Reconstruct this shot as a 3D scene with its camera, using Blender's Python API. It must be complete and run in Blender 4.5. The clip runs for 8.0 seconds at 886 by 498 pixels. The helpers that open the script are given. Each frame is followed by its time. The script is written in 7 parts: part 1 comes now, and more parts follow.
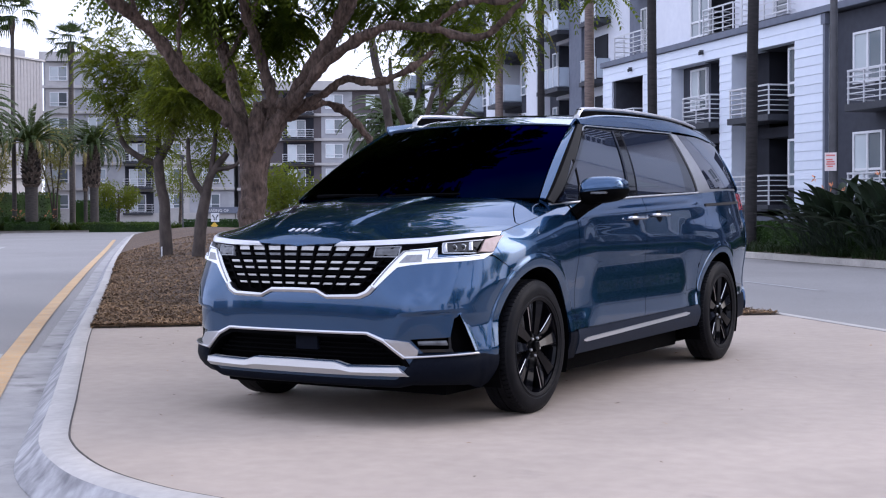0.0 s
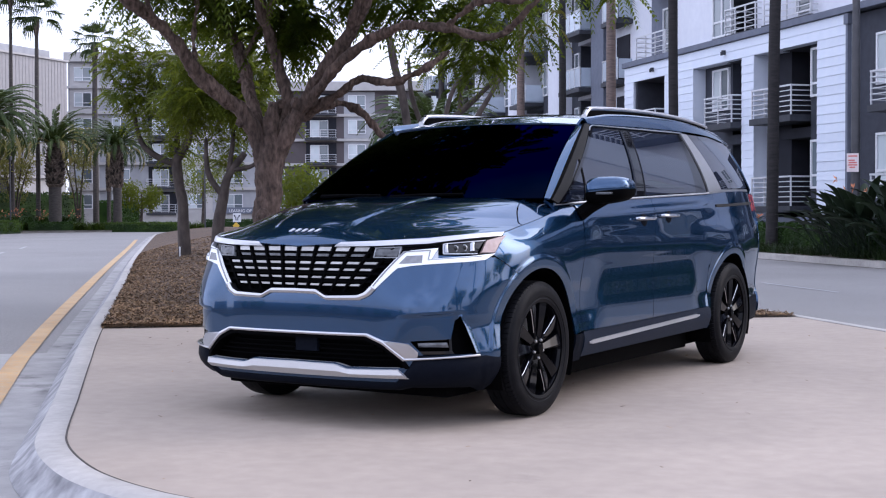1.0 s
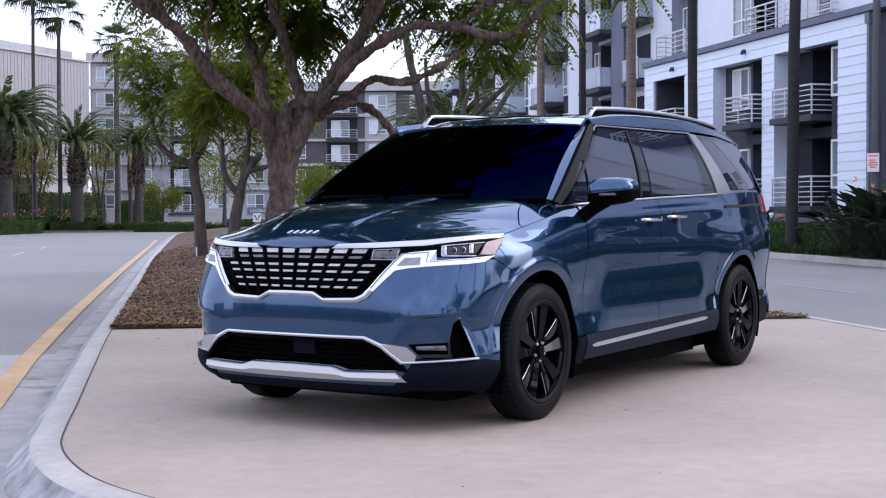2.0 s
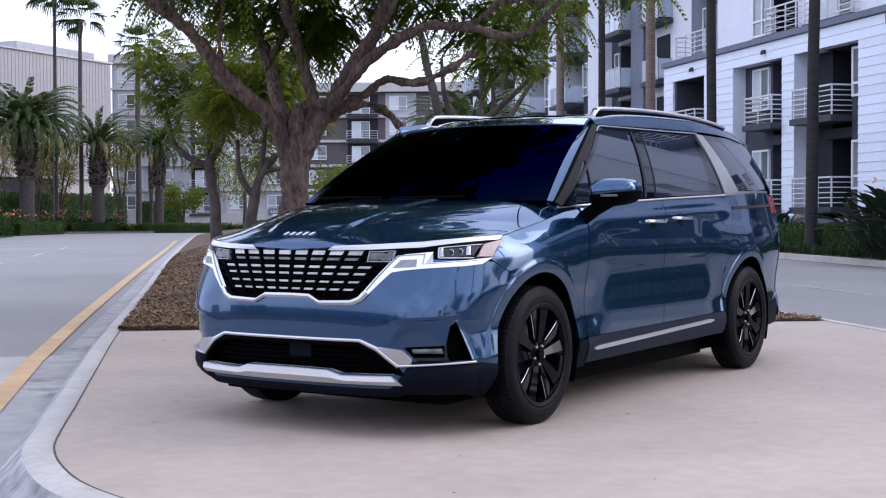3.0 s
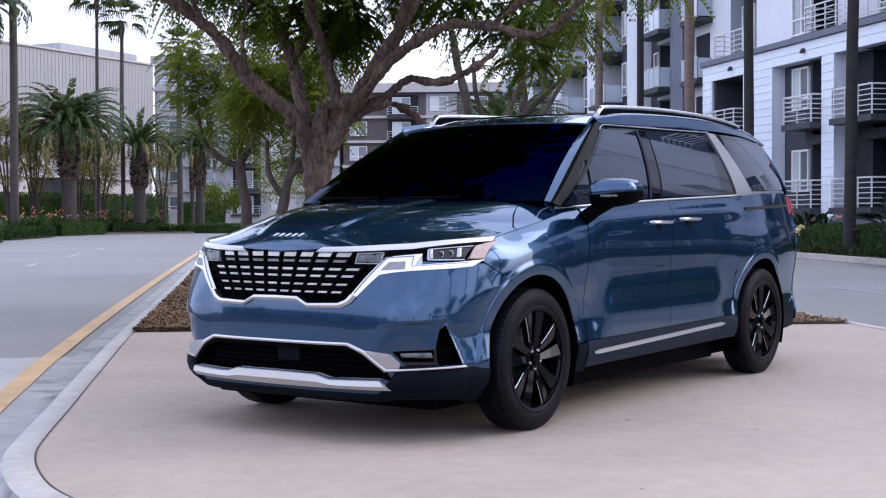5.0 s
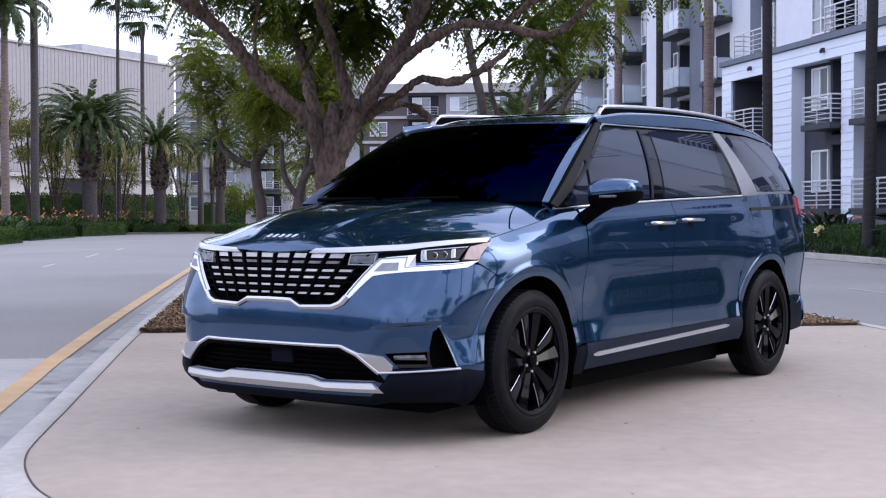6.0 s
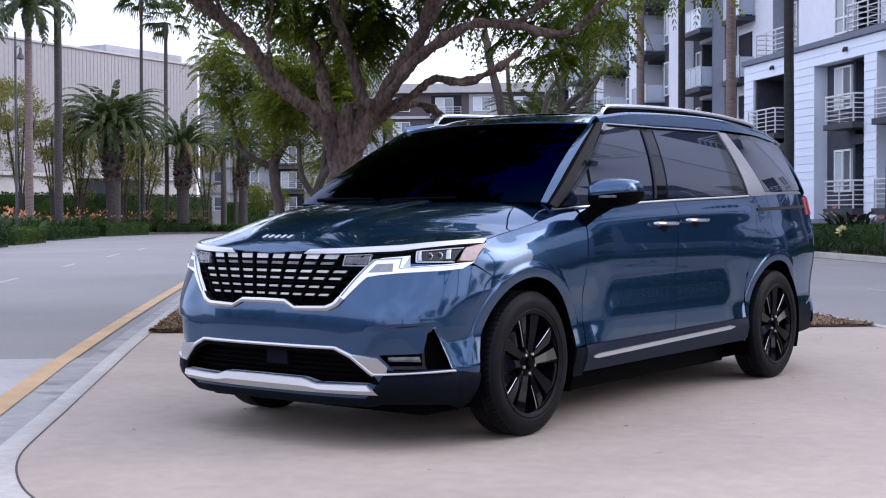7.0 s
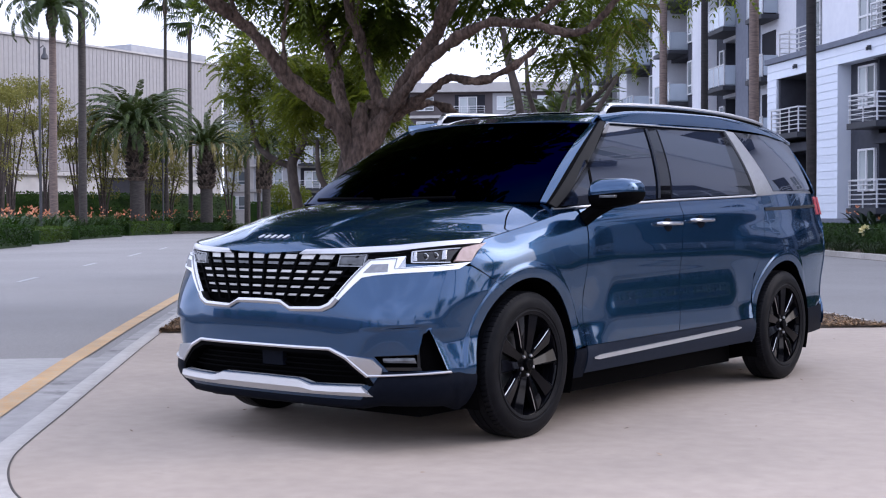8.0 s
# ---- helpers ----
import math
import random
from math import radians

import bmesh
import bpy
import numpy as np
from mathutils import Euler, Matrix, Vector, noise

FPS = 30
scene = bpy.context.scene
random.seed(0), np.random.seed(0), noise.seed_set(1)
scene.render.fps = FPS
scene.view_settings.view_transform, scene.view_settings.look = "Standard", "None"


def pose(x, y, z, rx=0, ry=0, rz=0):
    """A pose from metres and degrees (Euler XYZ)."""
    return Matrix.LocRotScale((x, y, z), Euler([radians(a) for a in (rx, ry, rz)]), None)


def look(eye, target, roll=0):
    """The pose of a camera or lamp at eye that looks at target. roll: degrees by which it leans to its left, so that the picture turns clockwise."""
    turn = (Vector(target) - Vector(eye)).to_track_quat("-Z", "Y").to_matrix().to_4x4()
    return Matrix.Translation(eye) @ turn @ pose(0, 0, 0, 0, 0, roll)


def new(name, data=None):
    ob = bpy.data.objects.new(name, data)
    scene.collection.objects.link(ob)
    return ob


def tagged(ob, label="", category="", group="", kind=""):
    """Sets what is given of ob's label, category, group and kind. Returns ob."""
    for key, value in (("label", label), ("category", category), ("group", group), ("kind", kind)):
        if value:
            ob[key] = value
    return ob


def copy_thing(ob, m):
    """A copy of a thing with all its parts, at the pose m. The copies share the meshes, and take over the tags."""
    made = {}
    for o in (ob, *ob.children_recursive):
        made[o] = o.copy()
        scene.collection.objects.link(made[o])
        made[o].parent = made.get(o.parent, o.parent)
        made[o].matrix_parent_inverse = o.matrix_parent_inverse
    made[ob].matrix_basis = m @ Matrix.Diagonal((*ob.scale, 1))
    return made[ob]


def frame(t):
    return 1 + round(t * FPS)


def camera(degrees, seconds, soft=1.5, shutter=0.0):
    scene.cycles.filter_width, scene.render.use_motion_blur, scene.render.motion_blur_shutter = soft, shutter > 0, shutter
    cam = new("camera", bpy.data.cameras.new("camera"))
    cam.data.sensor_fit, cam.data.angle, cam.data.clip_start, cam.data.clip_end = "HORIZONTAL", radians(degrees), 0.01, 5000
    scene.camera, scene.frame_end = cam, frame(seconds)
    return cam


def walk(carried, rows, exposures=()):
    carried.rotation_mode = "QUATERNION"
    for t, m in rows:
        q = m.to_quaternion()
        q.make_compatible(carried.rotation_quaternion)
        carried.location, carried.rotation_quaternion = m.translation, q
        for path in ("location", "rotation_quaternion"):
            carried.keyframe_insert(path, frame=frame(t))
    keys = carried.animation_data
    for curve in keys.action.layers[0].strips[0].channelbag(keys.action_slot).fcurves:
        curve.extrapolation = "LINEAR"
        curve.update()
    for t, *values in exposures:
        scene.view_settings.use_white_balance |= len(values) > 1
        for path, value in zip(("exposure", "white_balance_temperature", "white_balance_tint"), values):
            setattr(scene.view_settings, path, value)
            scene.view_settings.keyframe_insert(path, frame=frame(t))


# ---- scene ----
cam = camera(36.3, 8.0, soft=1.15)
PATH = [
    (0, (4.331, -6.73, 1.111), (3.316, -5.008, 1.059), -0.3),
    (1, (4.384, -6.593, 1.109), (3.339, -4.888, 1.058), -0.2),
    (2, (4.443, -6.462, 1.117), (3.371, -4.775, 1.066), -0.2),
    (3.5, (4.533, -6.255, 1.12), (3.421, -4.594, 1.071), -0.2),
    (4.5, (4.597, -6.115, 1.121), (3.458, -4.471, 1.072), -0.2),
    (6, (4.695, -5.91, 1.122), (3.518, -4.293, 1.074), -0.2),
    (7, (4.773, -5.781, 1.125), (3.568, -4.186, 1.077), -0.2),
    (8, (4.847, -5.651, 1.128), (3.613, -4.078, 1.079), -0.2),
]
walk(cam, [(t, look(eye, target, roll)) for t, eye, target, roll in PATH], exposures=((0, 0.60, 5600, 17), (8, 0.60, 5600, 17)))

# ---- world and light ----
SUN_ELEVATION, SUN_ROTATION = radians(28), radians(42)
world = bpy.data.worlds.new("sky")
scene.world = world
world.use_nodes = True
wn = world.node_tree
sky = wn.nodes.new("ShaderNodeTexSky")
sky.sky_type = "NISHITA"
sky.sun_disc = False
sky.sun_elevation, sky.sun_rotation = SUN_ELEVATION, SUN_ROTATION
sky.air_density, sky.dust_density, sky.ozone_density = 1.0, 6.0, 1.0
wn.nodes["Background"].inputs["Strength"].default_value = 0.121
# thin cloud veil: broad soft patches that whiten and brighten the sky
wtc = wn.nodes.new("ShaderNodeTexCoord")
wmap = wn.nodes.new("ShaderNodeMapping")
wmap.inputs["Scale"].default_value = (1.0, 1.0, 2.6)
wnoi = wn.nodes.new("ShaderNodeTexNoise")
wnoi.inputs["Scale"].default_value, wnoi.inputs["Detail"].default_value = 2.4, 6
wramp = wn.nodes.new("ShaderNodeValToRGB")
wramp.color_ramp.elements[0].position, wramp.color_ramp.elements[1].position = 0.44, 0.68
wmix = wn.nodes.new("ShaderNodeMixRGB")
wmix.inputs["Color2"].default_value = (12.5, 12.5, 13.4, 1)
wfac = wn.nodes.new("ShaderNodeMath")
wfac.operation = "MULTIPLY_ADD"
wfac.inputs[1].default_value, wfac.inputs[2].default_value = 0.34, 0.58
wn.links.new(wtc.outputs["Generated"], wmap.inputs["Vector"])
wn.links.new(wmap.outputs["Vector"], wnoi.inputs["Vector"])
wn.links.new(wnoi.outputs["Fac"], wramp.inputs["Fac"])
wn.links.new(wramp.outputs["Color"], wfac.inputs[0])
wn.links.new(wfac.outputs["Value"], wmix.inputs["Fac"])
wn.links.new(sky.outputs["Color"], wmix.inputs["Color1"])
wn.links.new(wmix.outputs["Color"], wn.nodes["Background"].inputs["Color"])

sun_data = bpy.data.lights.new("sun", "SUN")
sun_data.energy, sun_data.angle, sun_data.color = 0.5, radians(38), (1.0, 0.95, 0.88)
sun = new("sun", sun_data)
sun.rotation_euler = (math.pi / 2 - SUN_ELEVATION, 0, math.pi - SUN_ROTATION)


# ---- materials ----
def mat(name, c1, c2=None, scale=6.0, rough=0.6, metal=0.0, bump=0.0, bscale=60.0, big=0.0, bigscale=0.5, coat=0.0,
        rnd=0.0, spec=0.5, island=False, stretch=(1, 1, 1), rvar=0.0, coatrough=0.03, bdist=0.01):
    """Principled surface: two colours mixed by fine noise, a broad stain noise, relief, and a per-object or per-piece shift."""
    m = bpy.data.materials.new(name)
    m.use_nodes = True
    nt = m.node_tree
    bs = nt.nodes["Principled BSDF"]
    bs.inputs["Roughness"].default_value, bs.inputs["Metallic"].default_value = rough, metal
    bs.inputs["Coat Weight"].default_value = coat
    bs.inputs["Coat Roughness"].default_value = coatrough
    bs.inputs["Specular IOR Level"].default_value = spec
    tc = nt.nodes.new("ShaderNodeTexCoord")
    mp = nt.nodes.new("ShaderNodeMapping")
    mp.inputs["Scale"].default_value = stretch
    nt.links.new(tc.outputs["Object"], mp.inputs["Vector"])

    def noi(s, detail=5):
        n = nt.nodes.new("ShaderNodeTexNoise")
        n.inputs["Scale"].default_value, n.inputs["Detail"].default_value = s, detail
        nt.links.new(mp.outputs["Vector"], n.inputs["Vector"])
        return n
    c2 = c2 or c1
    n1 = noi(scale)
    mix = nt.nodes.new("ShaderNodeMixRGB")
    mix.inputs["Color1"].default_value, mix.inputs["Color2"].default_value = (*c1, 1), (*c2, 1)
    rp = nt.nodes.new("ShaderNodeMapRange")
    rp.inputs["From Min"].default_value, rp.inputs["From Max"].default_value = 0.3, 0.7
    nt.links.new(n1.outputs["Fac"], rp.inputs["Value"])
    nt.links.new(rp.outputs["Result"], mix.inputs["Fac"])
    col = mix.outputs["Color"]

    def scaled(fac_out, lo, hi, col, fmin=0.3, fmax=0.7):
        r = nt.nodes.new("ShaderNodeMapRange")
        r.inputs["From Min"].default_value, r.inputs["From Max"].default_value = fmin, fmax
        r.inputs["To Min"].default_value, r.inputs["To Max"].default_value = lo, hi
        nt.links.new(fac_out, r.inputs["Value"])
        v = nt.nodes.new("ShaderNodeMixRGB")
        v.blend_type = "MULTIPLY"
        v.inputs["Fac"].default_value = 1
        nt.links.new(col, v.inputs["Color1"])
        nt.links.new(r.outputs["Result"], v.inputs["Color2"])
        return v.outputs["Color"]
    if big:
        col = scaled(noi(bigscale, 4).outputs["Fac"], 1 - big, 1 + big, col)
    if rnd:
        if island:
            g = nt.nodes.new("ShaderNodeNewGeometry")
            out = g.outputs["Random Per Island"]
        else:
            g = nt.nodes.new("ShaderNodeObjectInfo")
            out = g.outputs["Random"]
        col = scaled(out, 1 - rnd, 1 + rnd, col, 0, 1)
    nt.links.new(col, bs.inputs["Base Color"])
    if rvar:
        r = nt.nodes.new("ShaderNodeMapRange")
        r.inputs["From Min"].default_value, r.inputs["From Max"].default_value = 0.3, 0.7
        r.inputs["To Min"].default_value, r.inputs["To Max"].default_value = rough - rvar, rough + rvar
        nt.links.new(noi(scale * 0.4).outputs["Fac"], r.inputs["Value"])
        nt.links.new(r.outputs["Result"], bs.inputs["Roughness"])
    if bump:
        b = nt.nodes.new("ShaderNodeBump")
        b.inputs["Strength"].default_value, b.inputs["Distance"].default_value = min(1.0, bump), bdist
        nt.links.new(noi(bscale, 6).outputs["Fac"], b.inputs["Height"])
        nt.links.new(b.outputs["Normal"], bs.inputs["Normal"])
    return m


def leafmat(name, c1, c2, rnd=0.35, trans=0.25):
    m = mat(name, c1, c2, scale=1.2, rough=0.5, rnd=rnd, island=True, big=0.25, bigscale=0.6)
    nt = m.node_tree
    bs = nt.nodes["Principled BSDF"]
    bs.inputs["Specular IOR Level"].default_value = 0.2
    tr = nt.nodes.new("ShaderNodeBsdfTranslucent")
    tr.inputs["Color"].default_value = (c2[0] * 1.7, c2[1] * 1.6, c2[2] * 1.2, 1)
    mx = nt.nodes.new("ShaderNodeMixShader")
    mx.inputs["Fac"].default_value = trans
    out = nt.nodes["Material Output"]
    nt.links.new(bs.outputs["BSDF"], mx.inputs[1])
    nt.links.new(tr.outputs["BSDF"], mx.inputs[2])
    nt.links.new(mx.outputs["Shader"], out.inputs["Surface"])
    return m


def glow(name, color, strength):
    m = bpy.data.materials.new(name)
    m.use_nodes = True
    bs = m.node_tree.nodes["Principled BSDF"]
    bs.inputs["Base Color"].default_value = (*color, 1)
    bs.inputs["Roughness"].default_value = 0.25
    bs.inputs["Emission Color"].default_value = (*color, 1)
    bs.inputs["Emission Strength"].default_value = strength
    return m


M_CONC = mat("pad_concrete", (0.328, 0.272, 0.222), (0.372, 0.310, 0.255), scale=9, rough=0.75, bump=0.12, bscale=160, big=0.10, bigscale=0.55)
def stained(m, spots=2.2, cut=0.62, dark=0.72, fine=34.0):
    """Adds blotchy stains and small dark pits to a concrete."""
    nt = m.node_tree
    bs = nt.nodes["Principled BSDF"]
    src = bs.inputs["Base Color"].links[0].from_socket
    tc = nt.nodes.new("ShaderNodeTexCoord")
    for scale, lo, hi, k in ((spots, cut, cut + 0.16, dark), (fine, 0.70, 0.78, 0.62), (0.8, 0.5, 0.75, 0.9)):
        n = nt.nodes.new("ShaderNodeTexNoise")
        n.inputs["Scale"].default_value, n.inputs["Detail"].default_value, n.inputs["Roughness"].default_value = scale, 8, 0.62
        nt.links.new(tc.outputs["Object"], n.inputs["Vector"])
        r = nt.nodes.new("ShaderNodeMapRange")
        r.inputs["From Min"].default_value, r.inputs["From Max"].default_value = lo, hi
        r.inputs["To Min"].default_value, r.inputs["To Max"].default_value = 1.0, k
        nt.links.new(n.outputs["Fac"], r.inputs["Value"])
        v = nt.nodes.new("ShaderNodeMixRGB")
        v.blend_type = "MULTIPLY"
        v.inputs["Fac"].default_value = 1
        nt.links.new(src, v.inputs["Color1"])
        nt.links.new(r.outputs["Result"], v.inputs["Color2"])
        src = v.outputs["Color"]
    nt.links.new(src, bs.inputs["Base Color"])


stained(M_CONC)
M_KERB = mat("kerb_concrete", (0.352, 0.33, 0.305), (0.43, 0.405, 0.378), scale=14, rough=0.75, bump=0.2, bscale=120, big=0.14, bigscale=1.3)
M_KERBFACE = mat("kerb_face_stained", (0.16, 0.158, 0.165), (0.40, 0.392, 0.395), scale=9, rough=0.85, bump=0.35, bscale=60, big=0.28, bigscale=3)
M_JOINT = mat("dirt_filled_joint", (0.035, 0.03, 0.027), (0.10, 0.085, 0.075), scale=40, rough=0.95, bump=0.4, bscale=150)
M_GUTTER = mat("gutter_concrete", (0.25, 0.24, 0.232), (0.34, 0.326, 0.315), scale=5, rough=0.8, bump=0.25, bscale=110, big=0.14, bigscale=0.7)
M_ASPH = mat("asphalt", (0.176, 0.168, 0.162), (0.268, 0.256, 0.246), scale=55, rough=0.85, bump=0.35, bscale=220, big=0.10, bigscale=0.22)
stained(M_GUTTER, 2.6, 0.56, 0.40)
stained(M_KERB, 3.0, 0.60, 0.80)
M_SLAB = mat("road_slab", (0.325, 0.315, 0.305), (0.38, 0.37, 0.36), scale=12, rough=0.8, bump=0.15, bscale=140, big=0.12, bigscale=0.6)
M_YEL = mat("worn_yellow_paint", (0.5084, 0.2952, 0.1066), (0.41, 0.3034, 0.1804), scale=16, rough=0.7, bump=0.2, bscale=160, big=0.15, bigscale=2.0)
M_WHITEP = mat("worn_white_paint", (0.41, 0.41, 0.41), (0.2952, 0.2952, 0.3034), scale=14, rough=0.7)
M_SOIL = mat("mulch_soil", (0.040, 0.024, 0.015), (0.115, 0.070, 0.040), scale=30, rough=0.95, bump=0.9, bscale=45, big=0.25, bigscale=0.8)
M_CHIP = mat("mulch_chips", (0.075, 0.042, 0.022), (0.245, 0.158, 0.082), scale=20, rough=0.9, rnd=0.75, island=True, big=0.45, bigscale=0.9)
M_BED = mat("bed_soil", (0.06, 0.05, 0.035), (0.10, 0.075, 0.05), scale=4, rough=0.95, bump=0.6, bscale=20)
M_BARK = mat("tree_bark", (0.045, 0.029, 0.023), (0.185, 0.128, 0.102), scale=22, rough=0.9, bump=1.0, bscale=26, bdist=0.045, big=0.42, bigscale=1.8, stretch=(1, 1, 0.35))
M_BARK2 = mat("grey_bark", (0.034, 0.026, 0.023), (0.085, 0.067, 0.058), scale=8, rough=0.9, bump=0.7, bscale=24, stretch=(1, 1, 0.5))
M_PALMT = mat("palm_trunk_grey", (0.034, 0.029, 0.027), (0.075, 0.065, 0.060), scale=6, rough=0.9, bump=0.8, bscale=9, stretch=(0.6, 0.6, 3))
M_PALMT2 = mat("palm_trunk_brown", (0.105, 0.080, 0.072), (0.21, 0.158, 0.138), scale=6, rough=0.9, bump=0.8, bscale=9, stretch=(0.6, 0.6, 3))
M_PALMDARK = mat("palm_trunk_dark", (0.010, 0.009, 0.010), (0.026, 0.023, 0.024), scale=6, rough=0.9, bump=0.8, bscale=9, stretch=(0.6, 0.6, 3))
M_BOOT = mat("palm_leaf_bases", (0.035, 0.024, 0.019), (0.15, 0.115, 0.092), scale=5, rough=0.9, rnd=0.8, island=True)
M_LEAF = leafmat("feathery_leaves", (0.030, 0.062, 0.006), (0.085, 0.118, 0.012), rnd=0.55, trans=0.5)
M_LEAFY = leafmat("yellowing_leaves", (0.20, 0.15, 0.025), (0.12, 0.13, 0.030))
M_LEAFB = leafmat("street_tree_leaves", (0.034, 0.062, 0.007), (0.118, 0.142, 0.015), rnd=0.5, trans=0.45)
M_LEAFC = leafmat("pale_shrub_leaves", (0.095, 0.112, 0.026), (0.20, 0.19, 0.052))
M_PALML = leafmat("palm_fronds", (0.018, 0.036, 0.009), (0.055, 0.078, 0.022), rnd=0.35, trans=0.15)
M_PALMO = leafmat("old_palm_fronds", (0.16, 0.14, 0.045), (0.24, 0.20, 0.07), rnd=0.3, trans=0.15)
M_HEDGE = leafmat("hedge_leaves", (0.009, 0.028, 0.003), (0.026, 0.058, 0.006), trans=0.15)
M_HEDGE2 = leafmat("low_hedge_leaves", (0.022, 0.050, 0.005), (0.055, 0.086, 0.011), trans=0.15)
M_GRASS = leafmat("strappy_leaves", (0.009, 0.021, 0.006), (0.024, 0.040, 0.011), trans=0.12)
M_BOP = leafmat("large_paddle_leaves", (0.01, 0.02, 0.012), (0.026, 0.04, 0.022), trans=0.08)
M_FLOWER = mat("orange_flowers", (0.50, 0.15, 0.06), (0.58, 0.27, 0.14), scale=3, rough=0.6, rnd=0.3, island=True)
M_PALEFL = mat("pale_yellow_flower", (0.75, 0.66, 0.32), (0.8, 0.74, 0.45), scale=8, rough=0.6)

M_SIDING = mat("white_lap_siding", (0.64, 0.69, 0.79), (0.68, 0.725, 0.81), scale=3, rough=0.55, bump=0.05, bscale=30, rnd=0.04)
M_STUCCO = mat("pale_stucco", (0.655, 0.67, 0.735), (0.70, 0.715, 0.77), scale=4, rough=0.85, bump=0.15, bscale=120, big=0.05, bigscale=0.4)
M_SLATE = mat("slate_grey_wall", (0.030, 0.033, 0.047), (0.040, 0.044, 0.060), scale=4, rough=0.8, bump=0.1, bscale=120, big=0.08, bigscale=0.5)
M_MIDGREY = mat("blue_grey_wall", (0.125, 0.140, 0.185), (0.150, 0.165, 0.21), scale=4, rough=0.8, bump=0.1, bscale=120, big=0.06)
M_TRIMD = mat("dark_trim", (0.024, 0.027, 0.036), (0.034, 0.037, 0.048), scale=6, rough=0.6)
M_VINYL = mat("white_window_frame", (0.6708, 0.6794, 0.7052), (0.7052, 0.7138, 0.7396), scale=5, rough=0.4)
M_RAIL = mat("pale_metal_rail", (0.5676, 0.5762, 0.602), (0.6192, 0.6278, 0.6536), scale=6, rough=0.45, metal=0.2)
M_PANE = mat("window_glass", (0.10, 0.125, 0.145), (0.14, 0.165, 0.18), scale=0.7, rough=0.06, spec=0.9, rnd=0.5)
M_PANEB = mat("window_with_blinds", (0.42, 0.47, 0.50), (0.52, 0.56, 0.58), scale=0.8, rough=0.12, spec=0.8, rnd=0.25)
# near-black: the shade inside bays and openings is put into the colour
M_RECESS_SHADE = mat("recess_shade_tone", (0.009, 0.010, 0.016), (0.015, 0.016, 0.025), scale=2, rough=0.9)
M_GLASSRAIL = mat("frosted_rail_glass", (0.36, 0.42, 0.50), (0.46, 0.52, 0.60), scale=0.7, rough=0.15, spec=0.8, rnd=0.2)
M_WOOD = mat("brown_door_wood", (0.30, 0.15, 0.08), (0.22, 0.11, 0.06), scale=6, rough=0.6)
M_GARAGE = mat("ribbed_metal_screen", (0.27, 0.262, 0.268), (0.305, 0.295, 0.30), scale=2, rough=0.6, rnd=0.05)
M_GARWALL = mat("cream_wall", (0.40, 0.385, 0.38), (0.45, 0.435, 0.425), scale=1, rough=0.85, big=0.06)
M_BROWNW = mat("brown_grey_wall", (0.085, 0.072, 0.075), (0.10, 0.085, 0.09), scale=1, rough=0.85)
M_GREYW = mat("far_grey_wall", (0.31, 0.315, 0.335), (0.36, 0.365, 0.385), scale=1, rough=0.85, big=0.06)
M_POLE = mat("dark_steel_pole", (0.055, 0.055, 0.062), (0.075, 0.075, 0.082), scale=5, rough=0.5, metal=0.3)
M_SIGN = mat("faded_sign_face", (0.72, 0.62, 0.62), (0.78, 0.70, 0.70), scale=9, rough=0.5)
M_DIAMOND = mat("yellow_marker", (0.62, 0.38, 0.03), (0.68, 0.44, 0.05), scale=9, rough=0.5)
M_RED = mat("faded_red_print", (0.62, 0.13, 0.11), (0.66, 0.20, 0.17), scale=9, rough=0.5)

M_PAINT = mat("blue_metallic_paint", (0.0130, 0.0450, 0.108), (0.0176, 0.0550, 0.127), scale=900, rough=0.155, metal=0.80, coat=1.0, coatrough=0.006)
M_PAINT.node_tree.nodes["Principled BSDF"].inputs["Specular Tint"].default_value = (0.345, 0.50, 0.655, 1)
M_CHROME = mat("satin_chrome", (0.47, 0.47, 0.49), (0.53, 0.53, 0.55), scale=4, rough=0.28, metal=1.0)
M_HANDLE = mat("polished_chrome", (0.36, 0.38, 0.42), (0.40, 0.42, 0.46), scale=4, rough=0.14, metal=1.0)
M_SILVER = mat("silver_skid_paint", (0.47, 0.46, 0.455), (0.51, 0.50, 0.495), scale=300, rough=0.45, metal=0.55)
M_SATIN = mat("pillar_satin_silver", (0.29, 0.30, 0.32), (0.36, 0.37, 0.39), scale=60, rough=0.30, metal=0.9, bump=0.03, bscale=300)
M_GBLACK = mat("gloss_black", (0.0012, 0.0012, 0.0016), (0.002, 0.002, 0.0024), scale=4, rough=0.05, coat=0.0, spec=0.03)
M_WHEEL = mat("gloss_black_wheel", (0.002, 0.002, 0.003), (0.003, 0.003, 0.0045), scale=4, rough=0.06, spec=0.13)
M_BLACK = mat("matt_black_plastic", (0.0012, 0.0012, 0.0016), (0.0022, 0.0022, 0.0026), scale=40, rough=0.6, bump=0.08, bscale=400, spec=0.015)
M_CLAD = mat("dark_grey_cladding", (0.0035, 0.0046, 0.0085), (0.0052, 0.0066, 0.0112), scale=50, rough=0.55, bump=0.06, bscale=500, spec=0.03)
M_RUBBER = mat("tyre_rubber", (0.0026, 0.0028, 0.0040), (0.0060, 0.0062, 0.0080), scale=18, rough=0.5, bump=0.12, bscale=120, spec=0.08)
M_WSHIELD = mat("dark_windscreen", (0.0034, 0.0039, 0.0075), (0.0042, 0.0048, 0.0092), scale=2, rough=0.01, metal=1.0)
M_WSHIELD.node_tree.nodes["Principled BSDF"].inputs["Specular Tint"].default_value = (0.42, 0.44, 0.50, 1)
